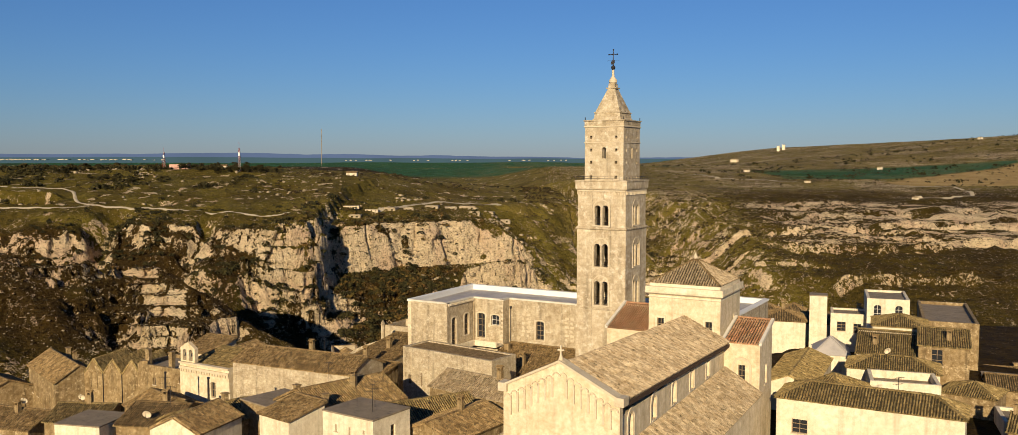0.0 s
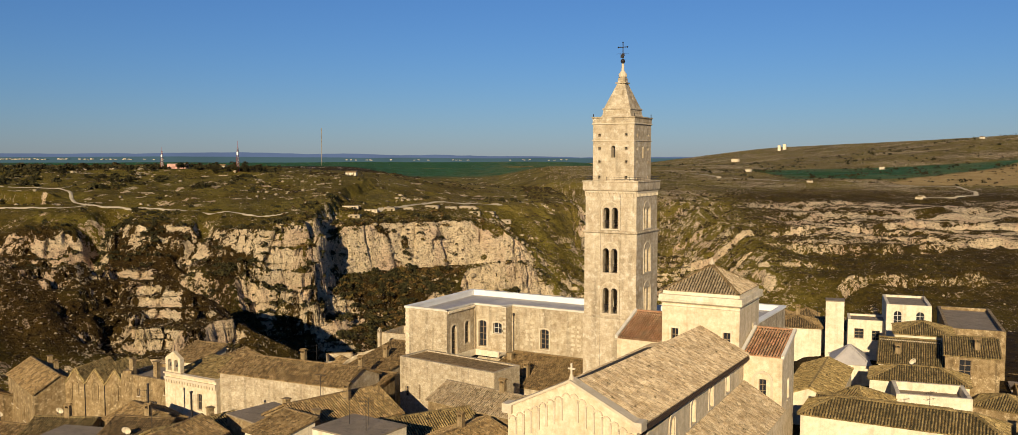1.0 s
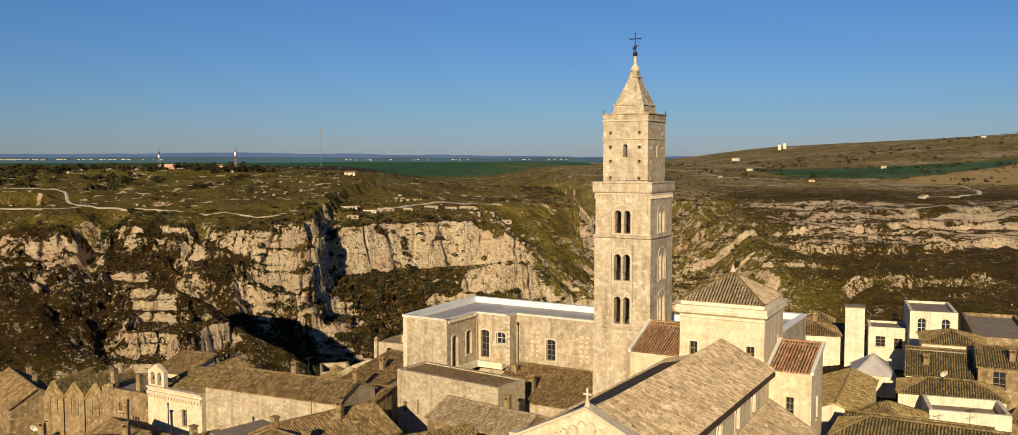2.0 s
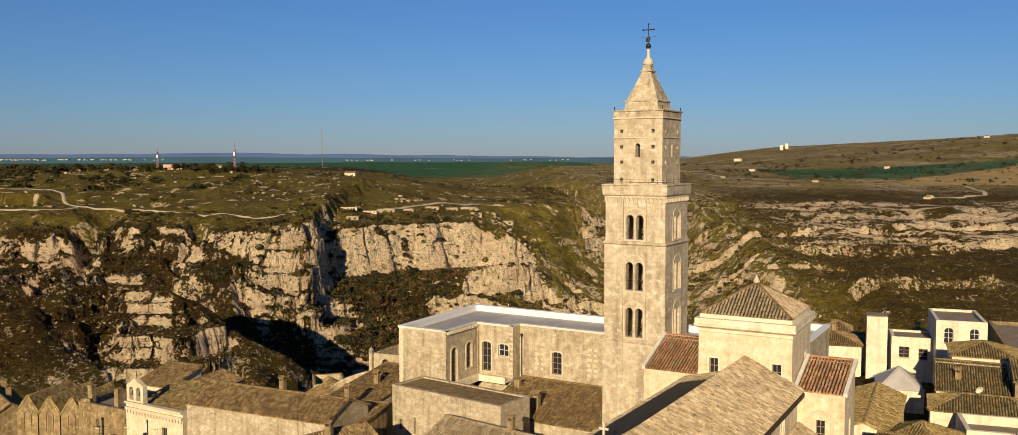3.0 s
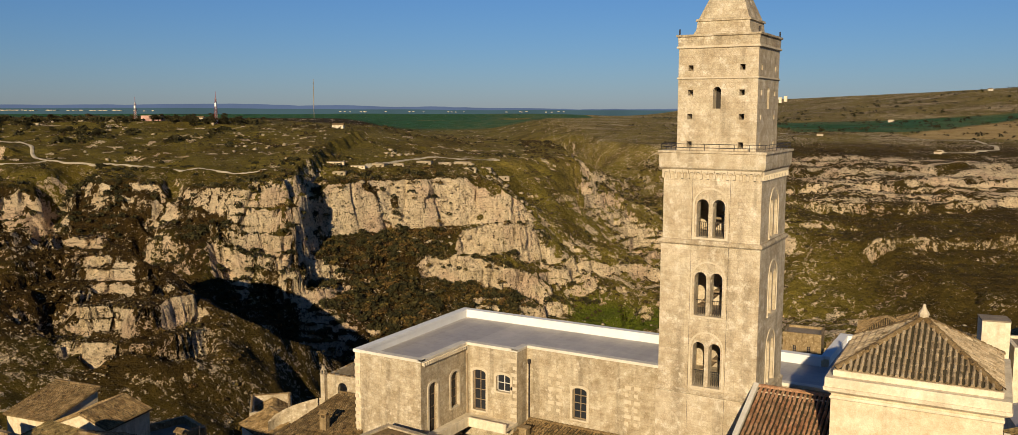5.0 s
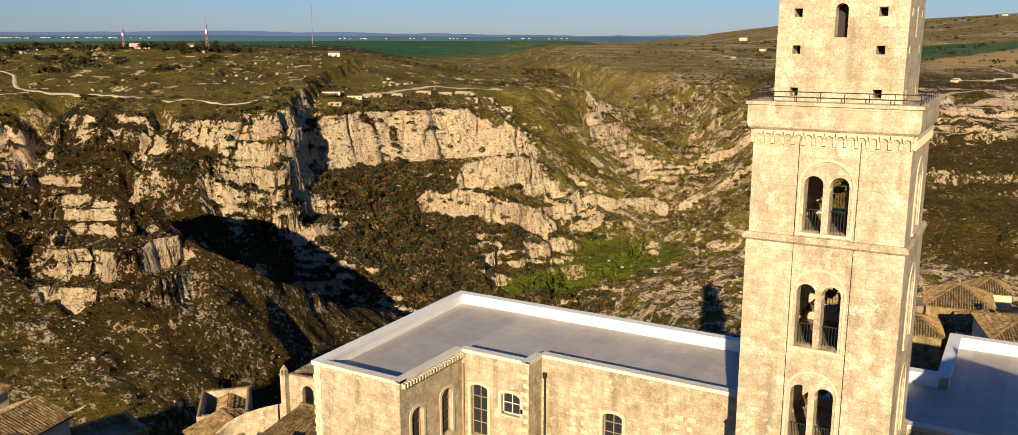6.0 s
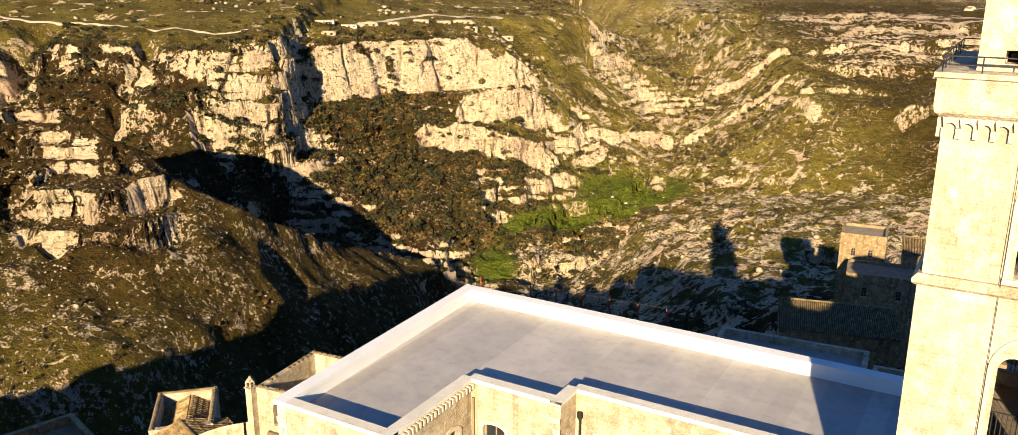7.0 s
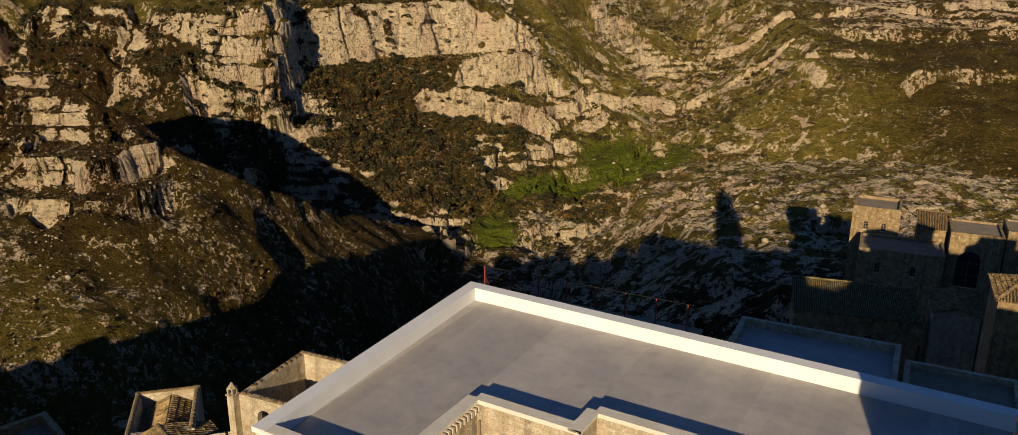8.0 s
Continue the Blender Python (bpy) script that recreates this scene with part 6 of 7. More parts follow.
house("white_house", "white-washed cottage with flat roof", -52.4, -46.4, -42.6, -36.8, -2, 7.2, 0, "flat", WHITE_WALL, CONCRETE, rz=18, seed=55, parapet=0.0)
house("tiled_house", "low stone house with mossy tile roof", -61.0, -53.4, -38.6, -31.6, -2, 5.4, 1.4, "gable", OCHRE_WALL, TILE_DARK, rz=26, seed=56)
house("tiled_house", "low stone house with clay tile roof", -72.6, -63.6, -41.0, -33.4, -6, 3.6, 1.5, "gable", OCHRE_WALL, TILE_OLD, rz=14, seed=57)
house("tiled_house", "stone cottage with tile roof on the slope", -98.0, -89.0, -30.0, -23.0, -10, 2.6, 1.4, "gable", OCHRE_WALL, TILE_OLD, rz=-10, seed=58)
house("tiled_house", "stone cottage with sunken tile roof", -86.0, -77.0, -42.0, -35.0, -8, 1.6, 1.3, "gable", OCHRE_WALL, TILE_DARK, rz=8, seed=59)
house("flat_roofed_house", "ochre house with cracked flat roof", -33.6, -28.0, -31.4, -25.2, 2, 9.6, 0, "flat", OCHRE_WALL, CONCRETE, rz=-10, seed=60, parapet=0.0, chimney=[(1.5, 1.8, 1.5)])
house("tiled_house", "stone house with old tile roof", -52.5, -46.2, -33.6, -26.4, 0, 6.6, 1.4, "gable", OCHRE_WALL, TILE_OLD, rz=-14, seed=61)
house("tiled_house", "stone house with weathered tile roof", -34.8, -28.6, -43.0, -35.6, 2, 9.4, 1.5, "gable_y", WHITE_WALL, TILE_OLD, rz=12, seed=62)


def gabled_hall():
    """Old hall whose front wall rises in three points over blind arches."""
    e = thing("gabled_hall", "old stone hall with three pointed gables and blind arches", "building", (-71.2, -19.0, -6), 20)
    w, d, n = 9.3, 8.0, 3
    bay = w / n
    h, peak = 12.6, 14.6
    for i in range(n):
        bm = bmesh.new()
        m = pose(-w / 2 + i * bay, -d / 2, 0)
        wall_panel(bm, m, bay, h, 0.5, (), top=lambda x: h + (peak - h) * (1 - abs(x - bay / 2) / (bay / 2)))
        part("wall", bm, OCHRE_WALL, e)
        bm = bmesh.new()
        c, r0, r1, zc = bay / 2, 0.42, 0.58, 12.3
        for j in range(10):
            g0, g1 = math.pi * j / 10, math.pi * (j + 1) / 10
            pts = [(c + r * math.cos(g), zc + r * math.sin(g)) for r, g in ((r0, g0), (r1, g0), (r1, g1), (r0, g1))]
            slab(bm, [m @ Vector((x, -0.09, z)) for x, z in pts], (0.03, 0.08, 0))
        box(bm, c - r1, c - r0, -0.09, -0.004, 10.4, zc, m), box(bm, c + r0, c + r1, -0.09, -0.004, 10.4, zc, m)
        part("blind_arch", bm, OCHRE_WALL, e)
        x = -w / 2 + i * bay
        tile_roof("roof", (x + bay, -d / 2 - 0.1, h - 0.05), (x + bay, d / 2, h - 0.05), (x + bay / 2, d / 2, peak + 0.1), (x + bay / 2, -d / 2 - 0.1, peak + 0.1), TILE_DARK, e, seed=70 + i)
        tile_roof("roof", (x, d / 2, h - 0.05), (x, -d / 2 - 0.1, h - 0.05), (x + bay / 2, -d / 2 - 0.1, peak + 0.1), (x + bay / 2, d / 2, peak + 0.1), TILE_DARK, e, seed=80 + i)
        if i:
            bm = bmesh.new()
            tube(bm, (x, -d / 2 - 0.08, 4), (x, -d / 2 - 0.08, h), 0.06, 6)
            part("downpipe", bm, IRON, e)
    part("side_wall", boxes((-w / 2, -w / 2 + 0.5, -d / 2 + 0.5, d / 2, 0, h), (w / 2 - 0.5, w / 2, -d / 2 + 0.5, d / 2, 0, h), (-w / 2 + 0.5, w / 2 - 0.5, d / 2 - 0.5, d / 2, 0, h)), OCHRE_WALL, e)
    part("pier", boxes((w / 2 + 0.01, w / 2 + 1.3, -d / 2 - 0.3, -d / 2 + 1.2, 0, 14.8)), OCHRE_WALL, e)


gabled_hall()


def bell_gable_chapel():
    e = thing("bell_gable_chapel", "white-washed chapel with arched frieze and twin bell gable", "church", (-51.3, -18.0, -2), 0.5)
    hx, hy, h = 4.9, 3.7, 11.9
    holes = {"front": [(6.2, 7.1, 7.6, 10.0 - 0.3, False)]}
    bm = bmesh.new()
    ring_walls(bm, hx, hy, 0, h, 0.5, holes)
    part("wall", bm, PALE_PLASTER, e)
    set_windows(e, hx, hy, holes, WOOD, (1, 1))
    bm = bmesh.new()
    for i in range(19):
        x = -hx + 0.26 + i * 0.52
        box(bm, x - 0.1, x + 0.1, -hy - 0.16, -hy - 0.004, h - 1.35, h - 0.95)
    box(bm, -hx, hx, -hy - 0.2, -hy - 0.004, h - 0.94, h - 0.6), box(bm, -hx, hx, -hy - 0.26, -hy - 0.004, h - 0.2, h + 0.05)
    part("frieze", bm, TRIM_STONE, e)
    bm = bmesh.new()
    w = 2.9
    wall_panel(bm, pose(-hx + 0.2, -hy, h + 0.06), w, 1.9, 0.6, [(0.45, 1.2, 0.2, 1.75, True), (1.7, 2.45, 0.2, 1.75, True)], top=lambda x: 1.9 + 0.9 * (1 - abs(x - w / 2) / (w / 2)))
    part("bell_gable", bm, PALE_PLASTER, e)
    for x in (0.82, 2.08):
        bm = bmesh.new()
        lathe(bm, [(0.26, 0.0), (0.22, 0.12), (0.15, 0.4), (0.05, 0.5)], 10, pose(-hx + 0.2 + x, -hy + 0.3, h + 0.85))
        part("bell", bm, IRON, e)
    bm = bmesh.new()
    tube(bm, (-hx + 0.2 + w / 2, -hy + 0.3, h + 2.8), (-hx + 0.2 + w / 2, -hy + 0.3, h + 3.6), 0.035, 5)
    part("rod", bm, IRON, e)
    tile_roof("roof", (-hx + 0.5, -hy + 0.6, h - 0.4), (hx - 0.5, -hy + 0.6, h - 0.4), (hx - 0.5, hy, h + 0.9), (-hx + 0.5, hy, h + 0.9), TILE_DARK, e, seed=90)


bell_gable_chapel()

# ---- houses east of the cathedral ----
house("white_house", "long white house with ribbed clay tile hip roof", 23.4, 41.2, -9.6, -4.0, 2, 13.0, 1.3, "hip", WHITE_WALL, TILE_DARK, seed=40, rz=1.5,
      holes={"front": [(1.6, 3.2, 9.4, 10.9, False)]})
house("tiled_house", "low house with mossy clay tile roof", 16.4, 22.6, 10.0, 28.0, 2, 9.4, 1.2, "gable_y", WHITE_WALL, TILE_DARK, seed=100, rz=4)
house("tiled_house", "stone house with mossy tile hip roof", 22.8, 28.6, 5.0, 13.6, 2, 10.0, 1.7, "hip", WHITE_WALL, TILE_DARK, seed=101, rz=-14)
house("tiled_house", "low house with flat tile lean-to roof", 22.8, 36.0, -3.2, 3.0, 2, 10.8, 1.0, "shed", WHITE_WALL, TILE_DARK, seed=102, rz=2)
house("white_terrace", "white-walled terrace with parapet", 28.8, 36.8, 12.8, 19.4, 2, 10.8, 0, "flat", WHITE_WALL, CONCRETE, seed=103, rz=12, parapet=1.0)
house("tiled_house", "house with mossy clay tile hip roof", 25.2, 36.4, 19.9, 26.4, 2, 10.5, 1.3, "hip", WHITE_WALL, TILE_DARK, seed=104, rz=6, chimney=[(-0.5, 1.4, 1.2)])
house("tiled_house", "white house with two stepped mossy tile roofs", 25.2, 32.6, 27.2, 33.4, 2, 11.0, 2.2, "shed", WHITE_WALL, TILE_DARK, seed=105, rz=6)
house("tiled_house", "white house with tiled hip roof and cornice", 26.0, 33.4, 34.6, 42.0, 2, 13.8, 1.3, "hip", WHITE_WALL, TILE_DARK, seed=106, rz=8)
house("tiled_house", "ochre stone house with mossy tile roof", 33.2, 39.4, 26.8, 32.4, 2, 13.0, 1.4, "shed", OCHRE_WALL, TILE_DARK, seed=107, rz=6, holes={"front": [(1.6, 3.0, 10.4, 12.6, False)]})
house("tiled_house", "small stone house with clay tile roof", 37.4, 43.6, 19.0, 25.0, 2, 8.6, 1.2, "hip", OCHRE_WALL, TILE_DARK, seed=108, rz=-10)
house("tiled_house", "small stone house with tile roof", 41.5, 49.0, 26.5, 33.0, 0, 8.2, 1.3, "gable", OCHRE_WALL, TILE_OLD, seed=109, rz=8)
house("white_house", "white cottage with flat roof", 43.5, 50.0, 12.0, 19.0, 0, 8.0, 0, "flat", WHITE_WALL, CONCRETE, seed=110, rz=10, parapet=0.4)
house("tiled_house", "stone cottage with mossy tile roof", 45.0, 52.0, 3.0, 9.6, 0, 9.0, 1.3, "gable", OCHRE_WALL, TILE_DARK, seed=111, rz=-6)
house("grey_roofed_house", "low house with smooth grey hipped roof", 17.6, 23.0, 33.4, 40.0, 2, 8.8, 2.2, "hip", WHITE_WALL, MEMBRANE, seed=112, rz=12, over=0.05)
house("villa", "white two-storey villa with arched windows and flat roof", 22.4, 28.8, 49.6, 60.4, 2, 15.6, 0, "flat", WHITE_WALL, CONCRETE, seed=41, parapet=0.35, rz=11, frame_mat=WHITE_WOOD,
      holes={"front": [(1.0, 2.2, 12.4, 14.6, True), (4.2, 5.4, 12.4, 14.6, True)]})
house("villa_annex", "white two-level annex with small windows", 16.9, 23.5, 51.4, 57.6, 2, 12.4, 0, "flat", WHITE_WALL, CONCRETE, seed=113, parapet=0.3, rz=11,
      holes={"front": [(1.0, 2.4, 9.4, 11.0, False), (3.6, 4.8, 9.2, 10.8, False)]})
house("stair_turret", "white square stair turret beside the villa", 14.0, 16.8, 50.0, 52.9, 2, 15.2, 0, "flat", WHITE_WALL, CONCRETE, seed=42, rz=11)
house("flat_roofed_house", "brown flat-roofed building with dark parapet", 30.6, 38.4, 46.5, 68.0, 2, 13.2, 0, "flat", OCHRE_WALL, CONCRETE, seed=114, rz=8, parapet=0.5)
house("tiled_house", "far white house with tile roof", 5.0, 12.6, 50.0, 58.0, 0, 10.4, 1.4, "hip", WHITE_WALL, TILE_OLD, seed=115, rz=14)
house("tiled_house", "far stone house with clay tile roof", 8.0, 15.0, 60.0, 68.0, -2, 8.6, 1.4, "gable", PALE_PLASTER, TILE_OLD, seed=116, rz=20)
house("tiled_house", "far stone house with ridged tile roof", 16.0, 23.0, 66.0, 74.0, -2, 8.4, 1.5, "gable_y", PALE_PLASTER, TILE_OLD, seed=117, rz=12)

# ---- buildings behind the palace and below it ----
house("white_house", "low pale house on the gorge rim", -50.6, -45.4, 2.6, 9.0, -4, 5.6, 1.0, "gable", PALE_PLASTER, TILE_OLD, seed=122, rz=-20)
house("white_house", "low stone-walled yard on the gorge rim", -66.0, -60.6, 1.0, 7.0, -6, 3.0, 0, "flat", OCHRE_WALL, CONCRETE, seed=123, rz=-16, parapet=0.8)


# ---- rim and slope behind the palace ----
def guard_rail():
    e = thing("guard_rail", "temporary red steel guard rail with wires on a roof edge", "railing", (-37.2, 26.2, 12.2), 4.0)
    n, gap = 8, 2.2
    for i in range(n):
        bm = bmesh.new()
        tube(bm, (i * gap, 0, 0), (i * gap, 0, 2.0), 0.05, 6)
        tube(bm, (i * gap, 0.9, 0.0), (i * gap, 0, 1.2), 0.03, 6)
        part("post", bm, RED_STEEL, e)
    for z in (0.5, 1.2, 2.0):
        bm = bmesh.new()
        tube(bm, (-0.4, 0, z), ((n - 1) * gap + 0.4, 0, z), 0.022, 5)
        part("wire", bm, IRON, e)


house("flat_roofed_house", "low stone house with flat roof behind the palace", -38.2, -20.8, 21.2, 27.6, -14, 12.0, 0, "flat", OLD_STONE, CONCRETE, seed=124, rz=4, parapet=0.0)
guard_rail()
house("flat_roofed_house", "stone house with grey flat roof and pale parapet", -22.4, -9.6, 36.2, 46.0, -14, 6.0, 0, "flat", OLD_STONE, MEMBRANE, seed=125, rz=5, parapet=0.7)
house("flat_roofed_house", "small stone annex with terrace beside a house", -9.2, -1.0, 37.0, 46.5, -14, 5.0, 0, "flat", OLD_STONE, CONCRETE, seed=140, rz=5, parapet=0.5)
house("stone_house", "long stone house with plain wall below the town", -27.6, -12.2, 87.0, 96.0, -40, -9.6, 0.9, "shed", OCHRE_WALL, TILE_DARK, seed=130, rz=14, holes={"front": [(4.0, 4.9, -14.0, -12.2, False), (9.0, 9.9, -14.0, -12.2, False)]})
# This slope cluster wears darker stone and ochre, standing in for shade on it.
house("white_house", "small white house below the town", -10.8, -5.4, 90.0, 97.0, -40, -8.0, 0.8, "gable_y", OLD_STONE, TILE_OLD, seed=131, rz=10)
house("cream_house", "cream stone house with flat roof on the slope", -30.4, -21.8, 150.6, 159.0, -60, -13.4, 0, "flat", OCHRE_WALL, CONCRETE, seed=126, rz=6, parapet=0.6, holes={"front": [(2.2, 3.1, -18.0, -16.4, True), (5.4, 6.3, -18.0, -16.4, True)]})
house("stone_house", "low stone house stepping down the slope", -27.0, -12.6, 139.0, 148.0, -60, -17.6, 0, "flat", OCHRE_WALL, CONCRETE, seed=129, rz=8, parapet=0.5, holes={"front": [(3.0, 3.9, -22.0, -20.2, False), (9.0, 9.9, -22.0, -20.2, False)]})
house("stone_house", "small stone house with lean-to tile roof", -18.4, -13.6, 149.0, 155.6, -60, -15.6, 1.4, "shed", OCHRE_WALL, TILE_OLD, seed=127, rz=8)
house("stone_house", "tall stone house with great open arch", -12.8, -4.0, 147.0, 156.0, -60, -14.6, 0, "flat", OCHRE_WALL, CONCRETE, seed=128, rz=8, parapet=0.4, holes={"front": [(1.6, 5.6, -25.0, -18.0, True)]})
house("stone_house", "pale narrow stone house beside an arch", -3.7, 0.6, 149.0, 157.0, -60, -13.6, 0, "flat", OCHRE_WALL, CONCRETE, seed=141, rz=8, parapet=0.3)


house("tiled_house", "stone house with ribbed clay hip roof behind the palace", -1.6, 5.4, 68.0, 76.0, -10, 7.8, 1.9, "hip", OCHRE_WALL, TILE_OLD, seed=150, rz=6)
house("tiled_house", "pale house with ribbed clay hip roof behind the palace", -4.2, 0.8, 60.6, 66.8, -10, 6.2, 1.4, "hip", OCHRE_WALL, TILE_OLD, seed=151, rz=8)
house("tiled_house", "pale house with small hipped clay roof", 2.4, 8.4, 60.8, 67.4, -10, 7.4, 1.6, "hip", PALE_PLASTER, TILE_OLD, seed=152, rz=4)
house("tiled_house", "small far house with hipped clay roof", 2.6, 7.0, 78.4, 83.2, -12, 7.4, 1.4, "hip", PALE_PLASTER, TILE_OLD, seed=153, rz=10)
house("tiled_house", "low stone house with clay roof on the slope", 40.4, 46.6, 50.0, 57.0, -6, 4.4, 1.3, "gable", OCHRE_WALL, TILE_OLD, seed=154, rz=12, chimney=[(1.5, 1.0, 1.8)])
house("tiled_house", "low stone house with mossy roof on the slope", 45.6, 52.4, 37.0, 43.6, -6, 5.6, 1.2, "hip", OCHRE_WALL, TILE_DARK, seed=155, rz=-8)
house("white_house", "small white house with flat roof on the slope", 40.6, 45.4, 40.0, 45.0, -6, 6.4, 0, "flat", WHITE_WALL, CONCRETE, seed=156, rz=6)
house("tiled_house", "low house with lean-to tile roof on the slope", 47.0, 54.0, 58.0, 65.0, -8, 3.2, 1.3, "shed", OCHRE_WALL, TILE_OLD, seed=157, rz=14)
house("tiled_house", "low stone cottage with clay roof on the slope", 40.0, 46.4, 63.0, 69.4, -8, 2.8, 1.3, "gable_y", OCHRE_WALL, TILE_DARK, seed=158, rz=10)
house("tiled_house", "low stone cottage lower on the slope", 45.0, 52.0, 76.0, 83.0, -14, 0.6, 1.3, "gable", OCHRE_WALL, TILE_OLD, seed=159, rz=20)
house("tiled_house", "small stone cottage lower on the slope", 38.0, 44.0, 80.0, 86.0, -14, 0.2, 1.2, "hip", OCHRE_WALL, TILE_OLD, seed=160, rz=6)


def loggia_house():
    """Roofless house: thin walls with open arches, tile-capped tops and a lantern pillar on the corner."""
    e = thing("roofless_house", "roofless pale stone house with open arches and a lantern pillar", "house", (-39.0, 9.8, 0), 6)
    hx, hy, h = 3.4, 3.1, 11.8
    holes = {"front": [(1.3, 2.4, 9.3, 11.1, True), (4.2, 5.3, 9.3, 11.1, True)], "back": [(1.9, 3.3, 8.8, 11.0, True)], "right": [(2.2, 3.6, 8.8, 11.0, True)]}
    bm = bmesh.new()
    ring_walls(bm, hx, hy, 0, h, 0.4, holes)
    part("wall", bm, OLD_STONE, e)
    part("inner_floor", boxes((-hx + 0.41, hx - 0.41, -hy + 0.41, hy - 0.41, 6.4, 6.7)), CONCRETE, e)
    rng = random.Random(4)
    for x0, y0, x1, y1 in ((-hx, -hy, hx, -hy), (hx, -hy, hx, hy), (hx, hy, -hx, hy), (-hx, hy, -hx, -hy)):
        a, b = Vector((x0, y0, h)), Vector((x1, y1, h))
        n = int((b - a).length / 0.45)
        for i in range(n):
            if rng.random() < 0.12:
                continue
            p = a.lerp(b, (i + 0.5) / n)
            q = 0.2
            p = p + Vector((-q if p.x > hx - 0.1 else q if p.x < -hx + 0.1 else 0, -q if p.y > hy - 0.1 else q if p.y < -hy + 0.1 else 0, 0))
            bm = bmesh.new()
            lathe(bm, [(0.21, 0.0), (0.18, 0.05), (0.10, 0.08 + rng.uniform(0, 0.03)), (0.0, 0.10)], 6, Matrix.Translation(p))
            part("coping_tile", bm, TILE_OLD, e)
    bm = bmesh.new()
    px, py = -hx - 0.2, -hy - 0.26
    box(bm, px - 0.24, px + 0.24, py - 0.24, py + 0.24, 0, h + 0.05)
    box(bm, px - 0.30, px + 0.30, py - 0.30, py + 0.28, h + 0.05, h + 0.13)
    for dx in (-0.22, 0.12):
        for dy in (-0.22, 0.12):
            box(bm, px + dx, px + dx + 0.1, py + dy, py + dy + 0.1, h + 0.13, h + 0.5)
    lathe(bm, [(0.32, 0.0), (0.26, 0.08), (0.10, 0.24), (0.07, 0.34), (0.0, 0.38)], 6, pose(px, py, h + 0.5))
    part("lantern_pillar", bm, OLD_STONE, e)
    # curved yard wall running down from the pillar
    bm = bmesh.new()
    prev = None
    for i in range(13):
        g = math.pi * 0.5 * i / 12
        x, y, z = -hx - 0.4 - 4.2 * math.sin(g), -hy - 0.4 - 2.6 * (1 - math.cos(g)), 9.4 - 2.2 * i / 12
        ring = [bm.verts.new((x, y, 0)), bm.verts.new((x, y, z)), bm.verts.new((x - 0.25, y - 0.32, z)), bm.verts.new((x - 0.25, y - 0.32, 0))]
        if prev:
            for k in range(3):
                bm.faces.new((prev[k], prev[k + 1], ring[k + 1], ring[k]))
        prev = ring
    part("yard_wall", bm, OLD_STONE, e)


def courtyard_house():
    e = thing("courtyard_house", "pale house with tiled roof sunk behind its walls", "house", (-52.4, 8.7, -6), 45)
    hx, hy, h = 2.2, 3.0, 12.4
    bm = bmesh.new()
    ring_walls(bm, hx, hy, 0, h, 0.4, {})
    part("wall", bm, OLD_STONE, e)
    tile_roof("roof", (-hx + 0.42, hy - 0.42, h - 1.3), (-hx + 0.42, -hy + 0.42, h - 1.3), (0.2, -hy + 0.42, h - 0.35), (0.2, hy - 0.42, h - 0.35), TILE_OLD, e, seed=301)
    tile_roof("roof", (hx - 0.42, -hy + 0.42, h - 1.3), (hx - 0.42, hy - 0.42, h - 1.3), (0.2, hy - 0.42, h - 0.35), (0.2, -hy + 0.42, h - 0.35), TILE_OLD, e, seed=302)
    for x0, y0, x1, y1 in ((-hx + 0.2, -hy, -hx + 0.2, hy), (hx - 0.2, -hy, hx - 0.2, hy), (-hx, hy - 0.2, hx, hy - 0.2)):
        ridge_tiles("coping", (x0, y0, h + 0.03), (x1, y1, h + 0.03), TILE_OLD, e, 0.15)


loggia_house()
courtyard_house()

# ---- small things on the roofs ----
bpy.context.view_layer.update()
DEPS = bpy.context.evaluated_depsgraph_get()


def roof_under(x, y):
    """Point of the roof or ground under a place of the plan."""
    ok, p, _, _, _, _ = scene.ray_cast(DEPS, (x, y, 45), (0, 0, -1))
    return p if ok else Vector((x, y, 0))


def satellite_dish(x, y, turn, size=0.9, up=1.3):
    p = roof_under(x, y)
    e = thing("satellite_dish", "pale round satellite dish on a short mast", "dish", p - Vector((0, 0, 0.25)), turn, "dishes on the roofs")
    bm = bmesh.new()
    tube(bm, (0, 0, 0), (0, 0, up), 0.04, 6)
    part("mast", bm, IRON, e)
    bm = bmesh.new()
    m = pose(0, -0.1, up) @ Matrix.Rotation(math.radians(115), 4, "X")
    r = size / 2
    lathe(bm, [(0.02, 0.0), (r * 0.5, 0.05), (r * 0.85, 0.14), (r, 0.2), (r + 0.02, 0.18), (r * 0.8, 0.09), (0.02, -0.04)], 16, m)
    dish = part("dish", bm, WHITE_WALL, e, smooth=True)
    bm = bmesh.new()
    tube(bm, tuple(m @ Vector((0, r * 0.9, 0.12))), tuple(m @ Vector((0, 0.05, 0.62))), 0.02, 5)
    box(bm, -0.05, 0.05, -0.05, 0.05, 0.56, 0.7, m)
    part("feed_arm", bm, IRON, dish)


